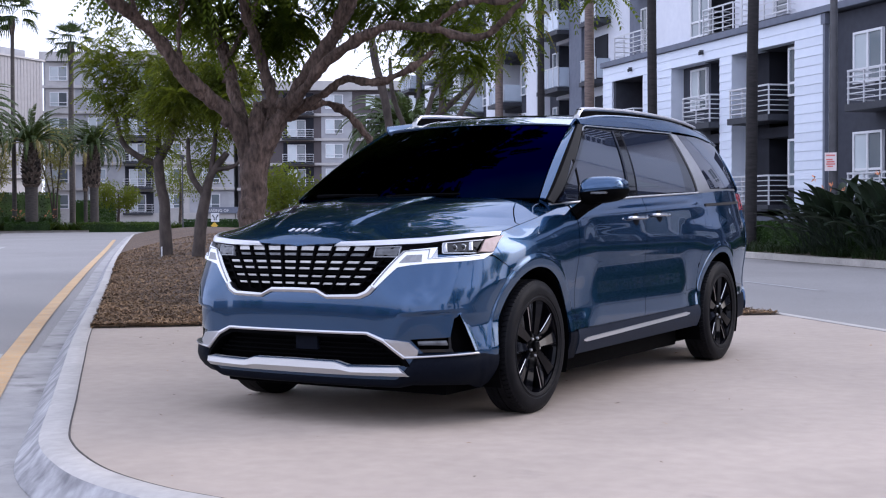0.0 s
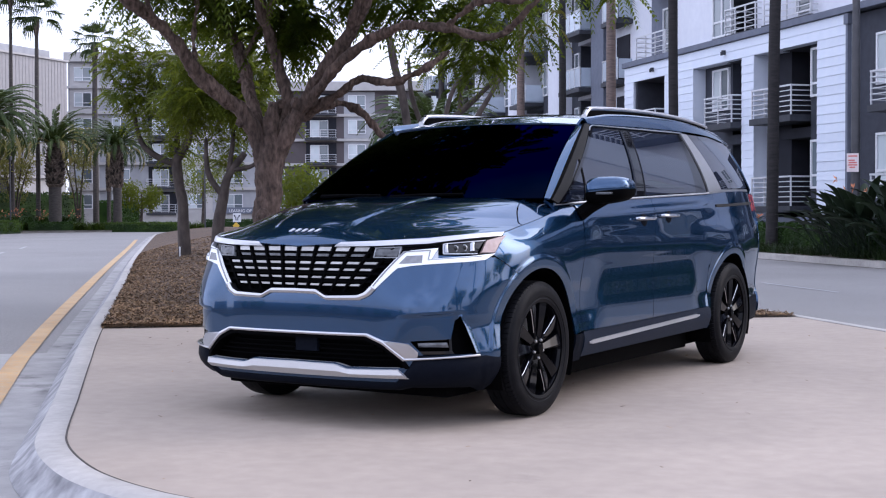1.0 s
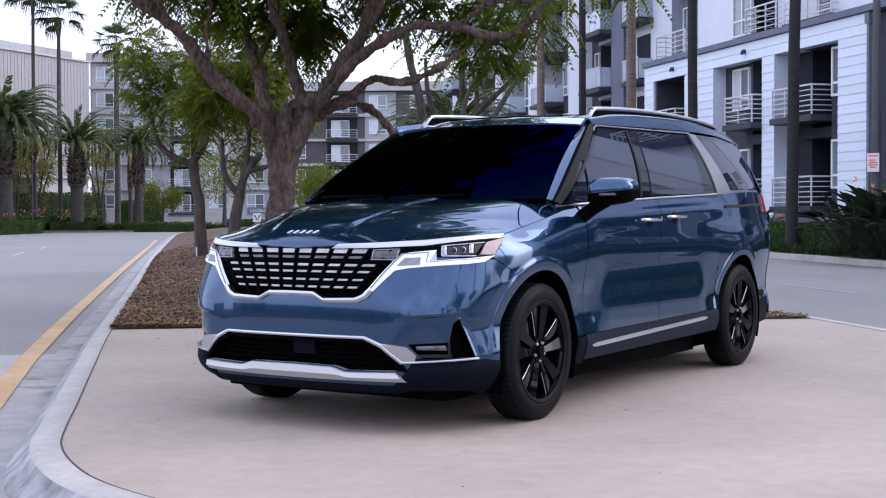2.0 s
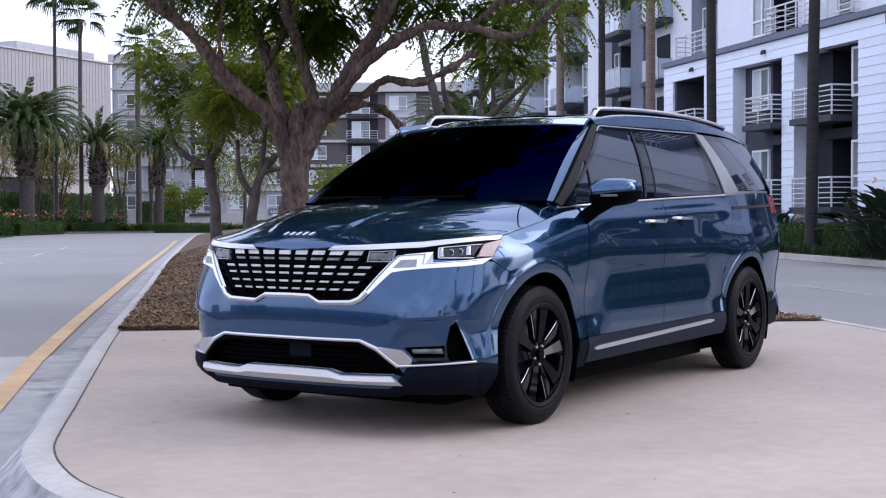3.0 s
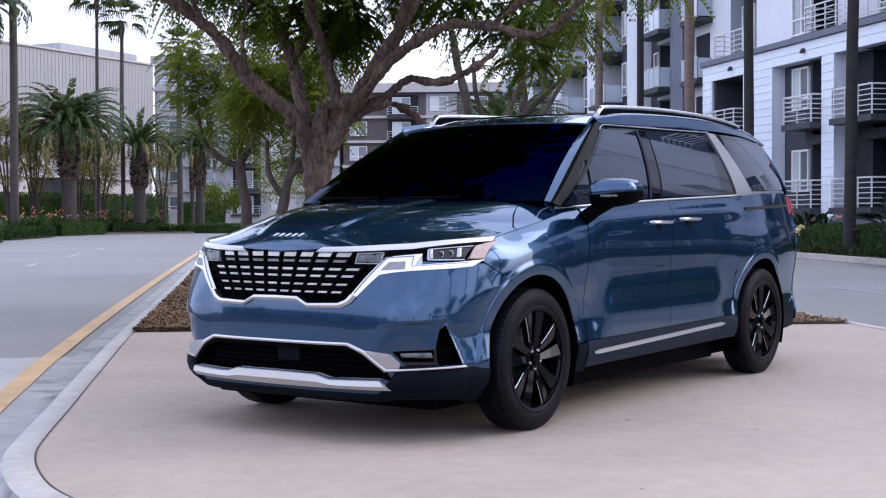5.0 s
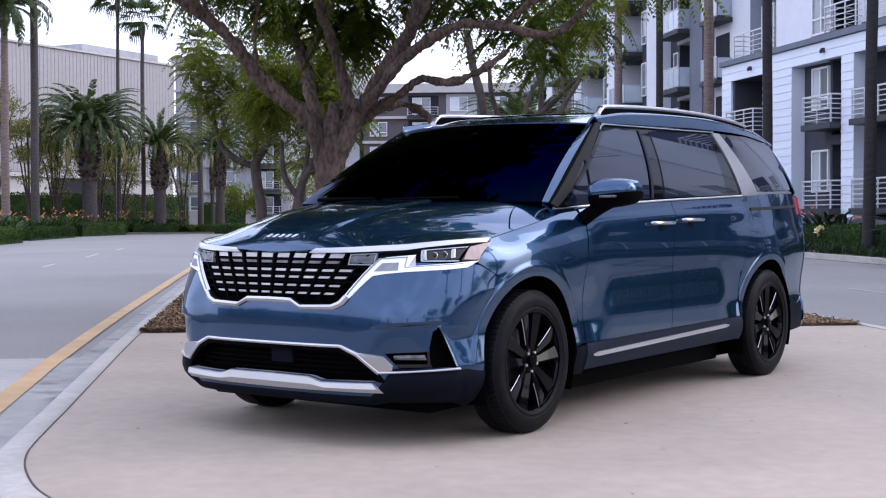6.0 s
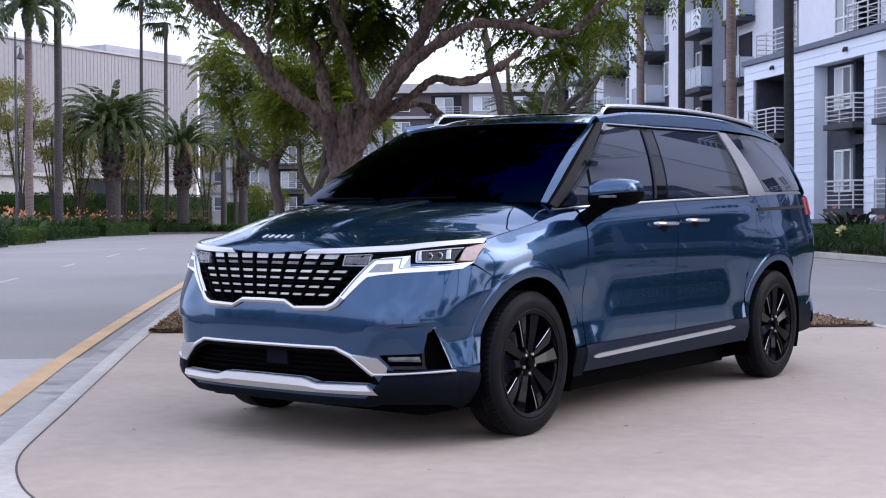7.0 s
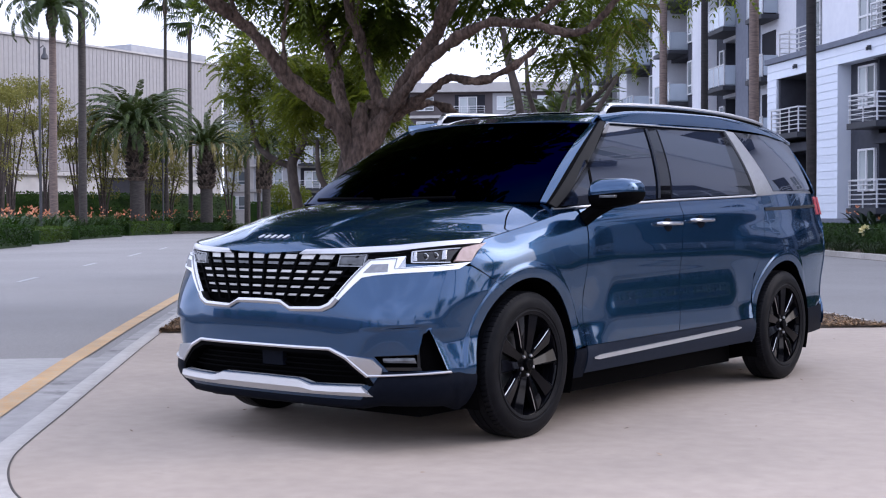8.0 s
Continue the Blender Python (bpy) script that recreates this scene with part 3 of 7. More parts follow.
def apartment_block(m, label, length, upper):
    """Three-storey block: sided piers and beam, deep balcony bays, stuccoed upper floor."""
    b = thing("apartment_building", label, "building", m)
    boxpart("plinth", -0.05, length, -0.12, 2.0, -0.2, 0.98, M_MIDGREY, b, 0.02)
    boxpart("body", 0.0, length, 1.9, 14.0, 0.0, 13.5, M_SLATE, b)
    boxpart("wall", 16.98, length, 0.25, 1.9, 0.9, 7.4, M_SLATE, b)
    boards(b, 0.0, 16.95, 6.78, 7.44, 0.0, 1.85)
    for s0, s1 in ((0.0, 0.93), (3.95, 6.48), (10.3, 11.18), (15.3, 16.95)):
        boards(b, s0, s1, 0.95, 6.78, 0.0, 1.8)
    boxpart("trim", -0.08, length, -0.10, 1.9, 7.46, 7.68, M_MIDGREY, b, 0.02)
    for s in (2.9, 9.05):
        walllamp(b, s, 7.12, 0.0)
    for s in (16.98,):
        bm = bmesh.new()
        box(bm, s, s + 0.12, -0.02, 0.12, 0.9, 7.3)
        box(bm, s - 0.06, s + 0.18, -0.06, 0.16, 7.1, 7.44)
        part("downpipe", bm, M_MIDGREY, b, smooth=False)
    for z in (F1, F2):
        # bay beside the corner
        boxpart("recess_wall", 0.93, 3.95, 1.55, 1.88, z - 0.4, z + 2.35, M_RECESS_SHADE, b)
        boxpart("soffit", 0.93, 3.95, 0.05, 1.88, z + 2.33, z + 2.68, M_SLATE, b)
        boxpart("side_wall", 0.93, 1.1, 0.1, 1.6, z - 0.4, z + 2.4, M_SLATE, b)
        boxpart("door", 1.2, 1.75, 1.40, 1.5, z, z + 2.1, M_WOOD, b, label="brown wooden balcony screen")
        boxpart("side_wall", 3.05, 3.95, 0.5, 1.6, z - 0.4, z + 2.4, M_SLATE, b)
        window(b, 3.12, 3.88, z + 0.62, z + 2.2, 0.45, panes=1)
        balcony(b, 1.0, 3.6, -0.25, 1.5, z)
        # second bay
        boxpart("side_wall", 6.48, 8.65, 0.55, 1.88, z - 0.4, z + 2.68, M_SLATE, b)
        window(b, 7.2, 8.5, z + 0.62, z + 2.2, 0.5, panes=2, blind=True)
        boxpart("recess_wall", 8.65, 10.3, 1.5, 1.88, z - 0.4, z + 2.35, M_RECESS_SHADE, b)
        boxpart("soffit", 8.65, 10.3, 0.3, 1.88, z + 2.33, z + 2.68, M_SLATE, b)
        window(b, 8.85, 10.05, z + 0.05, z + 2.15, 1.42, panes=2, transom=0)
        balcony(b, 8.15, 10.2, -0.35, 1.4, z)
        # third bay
        boxpart("side_wall", 11.18, 12.5, 0.75, 1.88, z - 0.4, z + 2.68, M_RECESS_SHADE, b)
        boxpart("recess_wall", 12.5, 14.3, 1.6, 1.88, z - 0.4, z + 2.35, M_RECESS_SHADE, b)
        boxpart("soffit", 12.5, 14.3, 0.4, 1.88, z + 2.33, z + 2.68, M_RECESS_SHADE, b)
        boxpart("side_wall", 14.3, 15.3, 0.4, 1.88, z - 0.4, z + 2.68, M_SLATE, b)
        window(b, 14.4, 15.22, z + 0.58, z + 2.22, 0.36, panes=1)
        balcony(b, 11.6, 14.2, -0.30, 1.5, z)
        # slate wall
        window(b, 18.35, 19.85, z + 0.62, z + 2.22, 0.2, panes=2, blind=True)
        balcony(b, 19.45, length - 0.2, -0.75, 0.2, z - 0.1)
        window(b, 20.2, 21.4, z + 0.1, z + 2.15, 0.2, panes=2, transom=0)
    # upper floor
    for k in range(upper):
        z = F3 + 0.18 + 3.05 * k
        boxpart("wall", 4.55, 7.45, 0.3, 1.9, z, z + 3.0, M_STUCCO, b)
        boxpart("wall", 10.9, 17.4, 0.3, 1.9, z, z + 3.0, M_STUCCO, b)
        boxpart("wall", 7.45, 10.9, 1.2, 1.9, z, z + 3.0, M_RECESS_SHADE, b)
        boxpart("wall", 0.0, 4.55, 1.3, 1.9, z, z + 3.0, M_MIDGREY, b)
        boxpart("wall", 17.4, length, 0.5, 1.9, z, z + 3.0, M_SLATE, b)
        window(b, 7.55, 9.05, z + 0.1, z + 2.3, 0.3, panes=2)
        window(b, 1.4, 2.6, z + 0.1, z + 2.2, 1.2, panes=2)
        window(b, 3.6, 4.5, z + 0.1, z + 2.2, 0.9, panes=1)
        window(b, 13.6, 14.6, z + 0.2, z + 2.2, 0.25, panes=1)
        window(b, 18.4, 19.9, z + 0.5, z + 2.2, 0.42, panes=2)
        balcony(b, 0.9, 3.7, 0.15, 1.3, z + 0.03, 0.95, bars=5)
        balcony(b, 9.0, 11.2, 0.05, 1.2, z + 0.03, 0.95, bars=5)
        balcony(b, 11.9, 14.9, 0.0, 0.3, z + 0.03, 0.95, bars=5)
    boxpart("parapet", -0.1, length, 0.1, 14.1, F3 + 0.18 + 3.05 * upper - 0.05, F3 + 0.6 + 3.05 * upper, M_STUCCO, b, 0.02)
    return b


def facade(ox, oy, dx, dy, z=0.0):
    """Pose whose x runs along (dx, dy) and whose y goes into the building."""
    d = Vector((dx, dy, 0)).normalized()
    return Matrix(((d.x, -d.y, 0, ox), (d.y, d.x, 0, oy), (0, 0, 1, z), (0, 0, 0, 1)))


GX0, GY0, GDX, GDY = -19.82, 48.15, 0.7443, -0.6678
block = apartment_block(facade(GX0, GY0, GDX, GDY), "white-sided apartment block with dark recessed balconies", 22.0, 2)
tagged(block, group="apartment blocks along the street")


def slate_block(m, length):
    """Unseen darker block further along the street, added for the car's flank to mirror: slate wall, few pale piers,
    windows and railed balconies.
    """
    b = thing("slate_apartment_building", "dark slate apartment block with white-framed windows and balconies", "building", m)
    boxpart("wall", 0, length, 0.3, 14, -0.2, 4.3, M_SLATE, b)
    boxpart("wall", 0, length, 0.3, 14, 4.3, 13.6, M_STUCCO, b)
    boxpart("plinth", -0.05, length, 0.0, 0.3, -0.2, 0.98, M_MIDGREY, b)
    boxpart("parapet", -0.1, length + 0.1, 0.1, 14.1, 13.6, 14.1, M_TRIMD, b)
    for k in range(math.ceil(length / 7.3 - 0.2)):
        s = 7.3 * k
        boxpart("pier", s + 5.4, s + 6.5, -0.05, 0.3, 0.98, 4.3, M_MIDGREY, b)
        boxpart("pier", s + 5.4, min(length, s + 7.6), -0.05, 0.3, 4.3, 13.6, M_SIDING, b)
        for z in (F1, F2, F3 + 3.05):
            window(b, s + 0.7, s + 2.1, z + 0.62, z + 2.2, 0.25, panes=2, blind=k % 2 == 0)
            # dark sheet on the flat wall paints in the shade of a bay
            boxpart("recess_wall", s + 2.9, s + 5.3, 0.2, 0.32, z, z + 2.4, M_RECESS_SHADE, b)
            balcony(b, s + 2.8, s + 5.35, -0.9, 0.3, z)
    return b


# out of view; tones and length set by what the car's side mirrors
slate_block(facade(GX0 + GDX * 22.05, GY0 + GDY * 22.05, GDX, GDY), 20.4)


def apartment_wing(m):
    """Long wing down the street: stucco piers, slate panels, glass-railed balconies. x runs from 0 back to negative."""
    b = thing("apartment_wing", "tall pale apartment wing with glass-railed balconies and slate panels", "building", m)
    zs = [1.75 + 3.0 * k for k in range(5)]
    top = 16.6
    boxpart("body", -46, 4.0, 1.6, 14, -0.2, top, M_SLATE, b)
    boxpart("wall", -1.2, 4.0, 0.3, 1.6, 0, top, M_STUCCO, b)
    boxpart("pier", -3.05, -1.2, -0.35, 1.6, 0, top, M_MIDGREY, b, 0.02)
    boxpart("wall", -8.1, -6.6, 0.35, 1.6, 0, top, M_SLATE, b)
    for z in zs:
        boxpart("recess_wall", -6.6, -3.05, 1.3, 1.6, z, z + 2.7, M_RECESS_SHADE, b)
        boxpart("soffit", -6.6, -3.05, 0.2, 1.6, z + 2.6, z + 2.98, M_STUCCO, b)
        balcony(b, -6.5, -3.2, -0.9, 1.3, z, 1.05, glass=True)
        window(b, -7.45, -6.7, z + 0.35, z + 2.25, 0.3, panes=1)
        window(b, -5.1, -3.9, z + 0.0, z + 2.2, 1.2, panes=2, transom=0)
        balcony(b, -0.9, 1.2, -0.5, 0.3, z, 1.05, glass=True)
        # shade of a doorway, painted as a dark sheet on the wall
        boxpart("recess_wall", -0.85, 0.9, 0.25, 0.32, z + 0.02, z + 2.3, M_RECESS_SHADE, b)
    for k in range(4):
        o = -8.1 - 8.15 * k
        boxpart("pier", o - 1.9, o, -0.45, 1.6, 0, top + 0.3, M_STUCCO, b, 0.02)
        boxpart("wall", o - 4.75, o - 1.9, 0.2, 1.6, 0, top, M_SLATE, b)
        for z in zs:
            window(b, o - 3.2, o - 2.2, z + 0.35, z + 2.3, 0.15, panes=1)
            window(b, o - 4.65, o - 3.75, z + 0.35, z + 2.3, 0.15, panes=1)
            boxpart("recess_wall", o - 8.15, o - 4.75, 1.3, 1.6, z, z + 2.7, M_RECESS_SHADE, b)
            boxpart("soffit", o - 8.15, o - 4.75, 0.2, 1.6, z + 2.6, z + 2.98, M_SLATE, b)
            balcony(b, o - 7.9, o - 4.85, -0.9, 1.3, z, 1.05, glass=True)
            window(b, o - 7.4, o - 6.0, z, z + 2.2, 1.2, panes=2, transom=0)
    boxpart("parapet", -46.1, 4.1, 0.6, 14.1, top, top + 0.5, M_MIDGREY, b, 0.02)
    return b


apartment_wing(facade(-23.71, 56.17, 0.7079, -0.7063))


def parking_structure():
    """Long building with a ribbed metal screen over a plain wall; its near corner is at x = L."""
    L = 90.0
    b = thing("parking_structure", "long pale building clad in vertical metal ribs above a plain wall", "building", facade(-108.8 + 0.152 * L, 99.0 - 0.988 * L, -0.152, 0.988))
    boxpart("wall", 0, L, 0.3, 26, -0.2, 5.3, M_GARWALL, b)
    boxpart("opening", 70.9, 80.6, 0.2, 0.35, 3.4, 5.1, M_RECESS_SHADE, b)
    boxpart("opening", 36, 46, 0.2, 0.35, 2.0, 4.6, M_RECESS_SHADE, b)
    boxpart("ledge", 0, L + 0.1, -0.15, 0.3, 5.15, 5.55, M_GARWALL, b, 0.02)
    boxpart("screen", 0, L, 0.05, 26, 5.6, 18.0, M_GARAGE, b)
    bm = bmesh.new()
    for k in range(int(L / 0.52)):
        x = 0.05 + 0.52 * k
        box(bm, x, x + 0.26, 0.02, 0.05, 5.65, 18.0)
    for k in range(48):
        box(bm, L, L + 0.16, 0.2 + 0.52 * k, 0.4 + 0.52 * k, 5.65, 18.0)
    ribs = part("ribs", bm, M_GARAGE, b, "pale vertical metal ribs", smooth=False)
    ribs["kind"] = "stuff"
    boxpart("coping", 0, L + 0.2, -0.16, 26, 18.0, 18.2, M_GARWALL, b)
    boxpart("roof_room", L - 6, L + 7, 8, 24, 12, 20.4, M_GREYW, b)


parking_structure()


def far_block(m, label, length, floors, wall, wall2, band, step, seed):
    """Distant apartment block: floor bands, windows and dark sheets that paint in recess shade."""
    r = random.Random(seed)
    b = thing("far_apartment_building", label, "building", m)
    h = 1.2 + floors * step
    boxpart("body", 0, length, 0.6, 16, -0.3, h, wall, b)
    boxpart("base", -0.2, length + 0.2, -0.3, 0.6, -0.3, 1.35, M_GARWALL, b)
    boxpart("parapet", -0.3, length + 0.3, -0.2, 16.2, h, h + 1.1, band, b)
    n = max(2, int(length / 4.4))
    for f in range(floors):
        z = 1.4 + f * step
        boxpart("band", -0.1, length + 0.1, 0.25, 0.6, z - 0.32, z, band, b)
        for k in range(n):
            x = length * (k + 0.12) / n
            w = length / n
            if (k + seed) % 3 == 2:
                # no hollow here: a dark sheet carries the shade of a recess
                boxpart("recess", x, x + w * 0.75, 0.56, 0.62, z + 0.05, z + step - 0.5, M_RECESS_SHADE, b)
                window(b, x + 0.5, x + w * 0.55, z + 0.2, z + 2.2, 0.5, panes=2, transom=0, blind=True)
                balcony(b, x, x + w * 0.75, -0.5, 0.58, z, 1.0, bars=4)
            else:
                if (k + seed) % 3 == 0:
                    boxpart("panel", x - 0.3, x + w * 0.7, 0.5, 0.62, z + 0.02, z + step - 0.34, wall2, b)
                window(b, x + 0.2, x + 2.3, z + 0.55, z + 2.25, 0.45, panes=2, blind=True)
    return b


far_block(facade(-118.3, 107.8, 0.849, 0.529), "grey and cream apartment block at the street's end", 22.5, 6, M_GREYW, M_GARWALL, M_GARWALL, 3.05, 3)
far_block(facade(-98.8, 120.0, 0.849, 0.529), "brown and grey apartment block with pale floor bands", 34.0, 5, M_BROWNW, M_GREYW, M_GARWALL, 2.95, 1)

# a plain low building closes the street behind the camera
closing = thing("plain_building", "long plain grey building closing the street", "building", facade(75, -56, -1, 0.06))
boxpart("wall", 0, 160, 0, 12, -0.2, 4.2, M_MIDGREY, closing)
boxpart("parapet", -0.2, 160.2, -0.15, 12, 4.2, 4.6, M_STUCCO, closing)


# ---- planting ----
def trunkpart(name, limbs, material, parent, n=10, relief=0.0, per=5):
    """One mesh of tapered limbs; each limb is points and two or more radii."""
    bm = bmesh.new()
    for pts, radii in limbs:
        c = spline(pts, per)
        rr = lerp_list(radii, len(c))
        c = [p + Vector((noise.noise(p * 1.7), noise.noise(p * 1.7 + Vector((9, 0, 0))), 0)) * (0.35 * r) for p, r in zip(c, rr)]
        rr = [r * (1 + 0.16 * noise.noise(p * 3.1)) for p, r in zip(c, rr)]
        tube(bm, c, rr, n)
    if relief:
        bm.normal_update()
        for v in bm.verts:
            v.co += v.normal * relief * (noise.noise(v.co * 5.0) + 0.8 * noise.noise(v.co * 15.0))
    return part(name, bm, material, parent, sharp=70)


class Leaves:
    """Collects leaf quads for one crown."""

    def __init__(self, seed):
        self.v, self.f, self.r = [], [], random.Random(seed)

    def quad(self, p, d, s, ln, wd, droop=0.0):
        b = len(self.v)
        e = p + d * ln + Vector((0, 0, -droop * ln))
        m = p + d * ln * 0.45
        self.v += [p, m + s * wd, e, m - s * wd]
        self.f.append((b, b + 1, b + 2, b + 3))

    def way(self, up=0.0):
        r = self.r
        a = r.random() * math.tau
        z = r.uniform(-1, 1)
        q = math.sqrt(1 - z * z)
        return Vector((q * math.cos(a), q * math.sin(a), z + up)).normalized()

    def spray(self, p, d, ln=0.55, pairs=9, pl=0.16, pw=0.022, droop=0.35):
        """A feathery compound leaf: pinnae in pairs on a drooping midrib."""
        d = d.normalized()
        side = d.cross(Vector((0, 0, 1)))
        if side.length < 0.1:
            side = Vector((1, 0, 0))
        side.normalize()
        for k in range(pairs):
            t = (k + 0.6) / pairs
            q = p + d * (ln * t) + Vector((0, 0, -droop * ln * t * t))
            l2 = pl * (1 - 0.55 * t) * self.r.uniform(0.8, 1.2)
            for sg in (-1, 1):
                w = (side * sg + d * 0.55 + Vector((0, 0, -0.25 - droop * t * 0.6))).normalized()
                self.quad(q, w, d, l2, pw, 0.15)

    def clump(self, c, rad, n, squash=0.7, ln=0.55, pl=0.16, pw=0.022, droop=0.35, pairs=9):
        for _ in range(n):
            w = self.way()
            p = Vector(c) + Vector((w.x * rad, w.y * rad, w.z * rad * squash)) * self.r.random() ** 0.5
            d = Vector((w.x, w.y, w.z * 0.5 - 0.1)) + self.way() * 0.5
            self.spray(p, d, ln * self.r.uniform(0.7, 1.25), pairs, pl, pw, droop)

    def blob(self, c, rad, n, size, squash=0.8, narrow=0.45):
        for _ in range(n):
            w = self.way()
            p = Vector(c) + Vector((w.x * rad, w.y * rad, w.z * rad * squash)) * self.r.random() ** 0.4
            d = self.way(-0.2)
            self.quad(p, d, d.orthogonal().normalized(), size * self.r.uniform(0.6, 1.3), size * narrow * 0.5, 0.2)

    def put(self, name, material, parent=None):
        return raw(name, [tuple(v) for v in self.v], self.f, material, parent)


# the spreading tree behind the car
tree = thing("spreading_tree", "broad multi-limbed shade tree with brown bark and feathery leaves", "tree", pose(-7.75, 8.45, 0))
Q = Vector((-7.75, 8.45, 0))


def rel(pts):
    return [Vector(p) - Q for p in pts]


TREE_ARMS = [
    (rel([(-7.78, 8.43, -0.15), (-7.75, 8.44, 0.6), (-7.75, 8.45, 1.4), (-7.74, 8.48, 1.9), (-7.72, 8.5, 2.35), (-7.70, 8.52, 2.7)]), [0.288, 0.208, 0.188, 0.188, 0.136, 0.040]),
    (rel([(-7.77, 8.45, 1.5), (-7.82, 8.42, 2.05), (-7.99, 8.15, 2.58), (-8.24, 7.65, 3.0), (-8.37, 7.11, 3.57), (-8.48, 6.59, 3.89), (-8.77, 5.96, 4.25), (-9.2, 5.2, 4.7)]), [0.148, 0.137, 0.111, 0.100, 0.089, 0.074, 0.059, 0.037]),
    (rel([(-7.85, 8.44, 2.1), (-8.2, 8.6, 2.9), (-8.52, 8.76, 3.52), (-8.94, 8.88, 4.14), (-9.4, 8.98, 4.9), (-9.9, 9.1, 5.8)]), [0.126, 0.096, 0.085, 0.074, 0.059, 0.037]),
    (rel([(-7.73, 8.5, 1.6), (-7.67, 8.54, 2.15), (-7.62, 8.75, 2.74), (-7.79, 8.72, 3.39), (-7.84, 8.49, 3.92), (-7.9, 8.26, 4.65), (-8.0, 8.0, 5.6)]), [0.133, 0.122, 0.096, 0.081, 0.074, 0.059, 0.037]),
    (rel([(-8.45, 8.74, 3.35), (-8.14, 8.75, 3.74), (-7.91, 8.79, 4.29), (-7.7, 8.9, 5.1)]), [0.059, 0.052, 0.044, 0.030]),
    (rel([(-7.73, 8.48, 1.5), (-7.60, 8.56, 2.1), (-7.14, 8.62, 2.78), (-6.63, 8.59, 3.34), (-6.1, 8.45, 3.86), (-5.71, 8.36, 4.5), (-5.4, 8.2, 5.4)]), [0.148, 0.137, 0.107, 0.089, 0.078, 0.059, 0.037]),
    (rel([(-7.14, 8.62, 2.72), (-6.32, 8.42, 3.26), (-5.4, 8.28, 3.56), (-4.62, 8.15, 3.49), (-3.92, 8.21, 3.33), (-3.45, 8.14, 3.58), (-3.0, 8.05, 3.95), (-2.6, 7.9, 4.4)]), [0.081, 0.070, 0.059, 0.056, 0.052, 0.044, 0.037, 0.026]),
    (rel([(-4.6, 8.15, 3.48), (-4.0, 8.0, 3.75), (-3.3, 7.9, 3.72), (-2.7, 7.7, 4.1)]), [0.044, 0.037, 0.033, 0.022]),
    (rel([(-7.45, 8.75, 2.5), (-6.92, 8.86, 2.75), (-6.41, 8.82, 2.98), (-5.87, 8.79, 2.92), (-5.43, 8.82, 3.03), (-5.0, 8.9, 3.3)]), [0.081, 0.063, 0.056, 0.052, 0.044, 0.030]),
    (rel([(-7.40, 8.85, 2.55), (-7.17, 9.3, 2.72), (-6.95, 9.6, 2.6), (-6.70, 9.9, 2.2)]), [0.074, 0.059, 0.056, 0.048]),
    (rel([(-8.6, 7.9, 3.15), (-8.7, 8.0, 3.7), (-8.6, 7.9, 4.3), (-8.9, 7.6, 5.0)]), [0.044, 0.037, 0.033, 0.022]),
    (rel([(-8.42, 6.9, 3.7), (-8.0, 6.2, 4.2), (-7.6, 5.6, 4.8)]), [0.044, 0.037, 0.022]),
    (rel([(-6.4, 8.5, 3.5), (-5.8, 8.1, 4.2), (-5.0, 7.6, 4.7), (-4.2, 7.0, 5.2)]), [0.052, 0.044, 0.037, 0.022]),
    (rel([(-7.82, 8.55, 3.9), (-7.2, 8.1, 4.5), (-6.8, 7.6, 5.2)]), [0.044, 0.037, 0.022]),
]
rk = random.Random(31)
for arm, radii in list(TREE_ARMS[:9]):
    for _ in range(2):
        i = rk.randrange(1, len(arm) - 2)
        q, rad = arm[i].lerp(arm[i + 1], rk.random()), radii[min(i, len(radii) - 1)]
        out = Vector((rk.uniform(-1, 1), rk.uniform(-1.2, -0.2), rk.uniform(-0.1, 0.5))).normalized()
        TREE_ARMS.append(([q, q + out * rad * 0.9, q + out * rad * 1.35], [rad * 0.62, rad * 0.52, rad * 0.36]))
trunkpart("trunk", TREE_ARMS, M_BARK, tree, 22, relief=0.034, per=16)
lv = Leaves(11)
r = lv.r
RIGHTWARD, AWAY = Vector((0.862, 0.508, 0)), Vector((-0.508, 0.862, 0))


def crown_at(lateral, ahead, z):
    """A place in the crown: metres to the side of the trunk, beyond it, and up."""
    return RIGHTWARD * lateral + AWAY * ahead + Vector((0, 0, z))


for k in range(48):
    l = r.uniform(-2.1, 2.7)
    d = r.uniform(-3.4, 4.0)
    c = crown_at(l, d, 4.75 + 0.04 * d + 0.22 * max(0.0, l - 0.4) + 2.4 * r.random())
    for _ in range(4):
        lv.clump(c + lv.way() * r.uniform(0.15, 0.6), r.uniform(0.16, 0.3), 13, ln=0.5, pl=0.15, pw=0.026, pairs=12, droop=0.55)
# the high crown above the view, tufts with gaps, added for the bonnet's reflection
for k in range(46):
    c = crown_at(r.uniform(-2.6, 3.1), r.uniform(-3.0, 3.0), r.uniform(5.5, 8.0))
    for _ in range(4):
        lv.clump(c + lv.way() * r.uniform(0.1, 0.5), r.uniform(0.25, 0.4), 11, ln=0.55, pl=0.24, pw=0.075, pairs=7, droop=0.5)
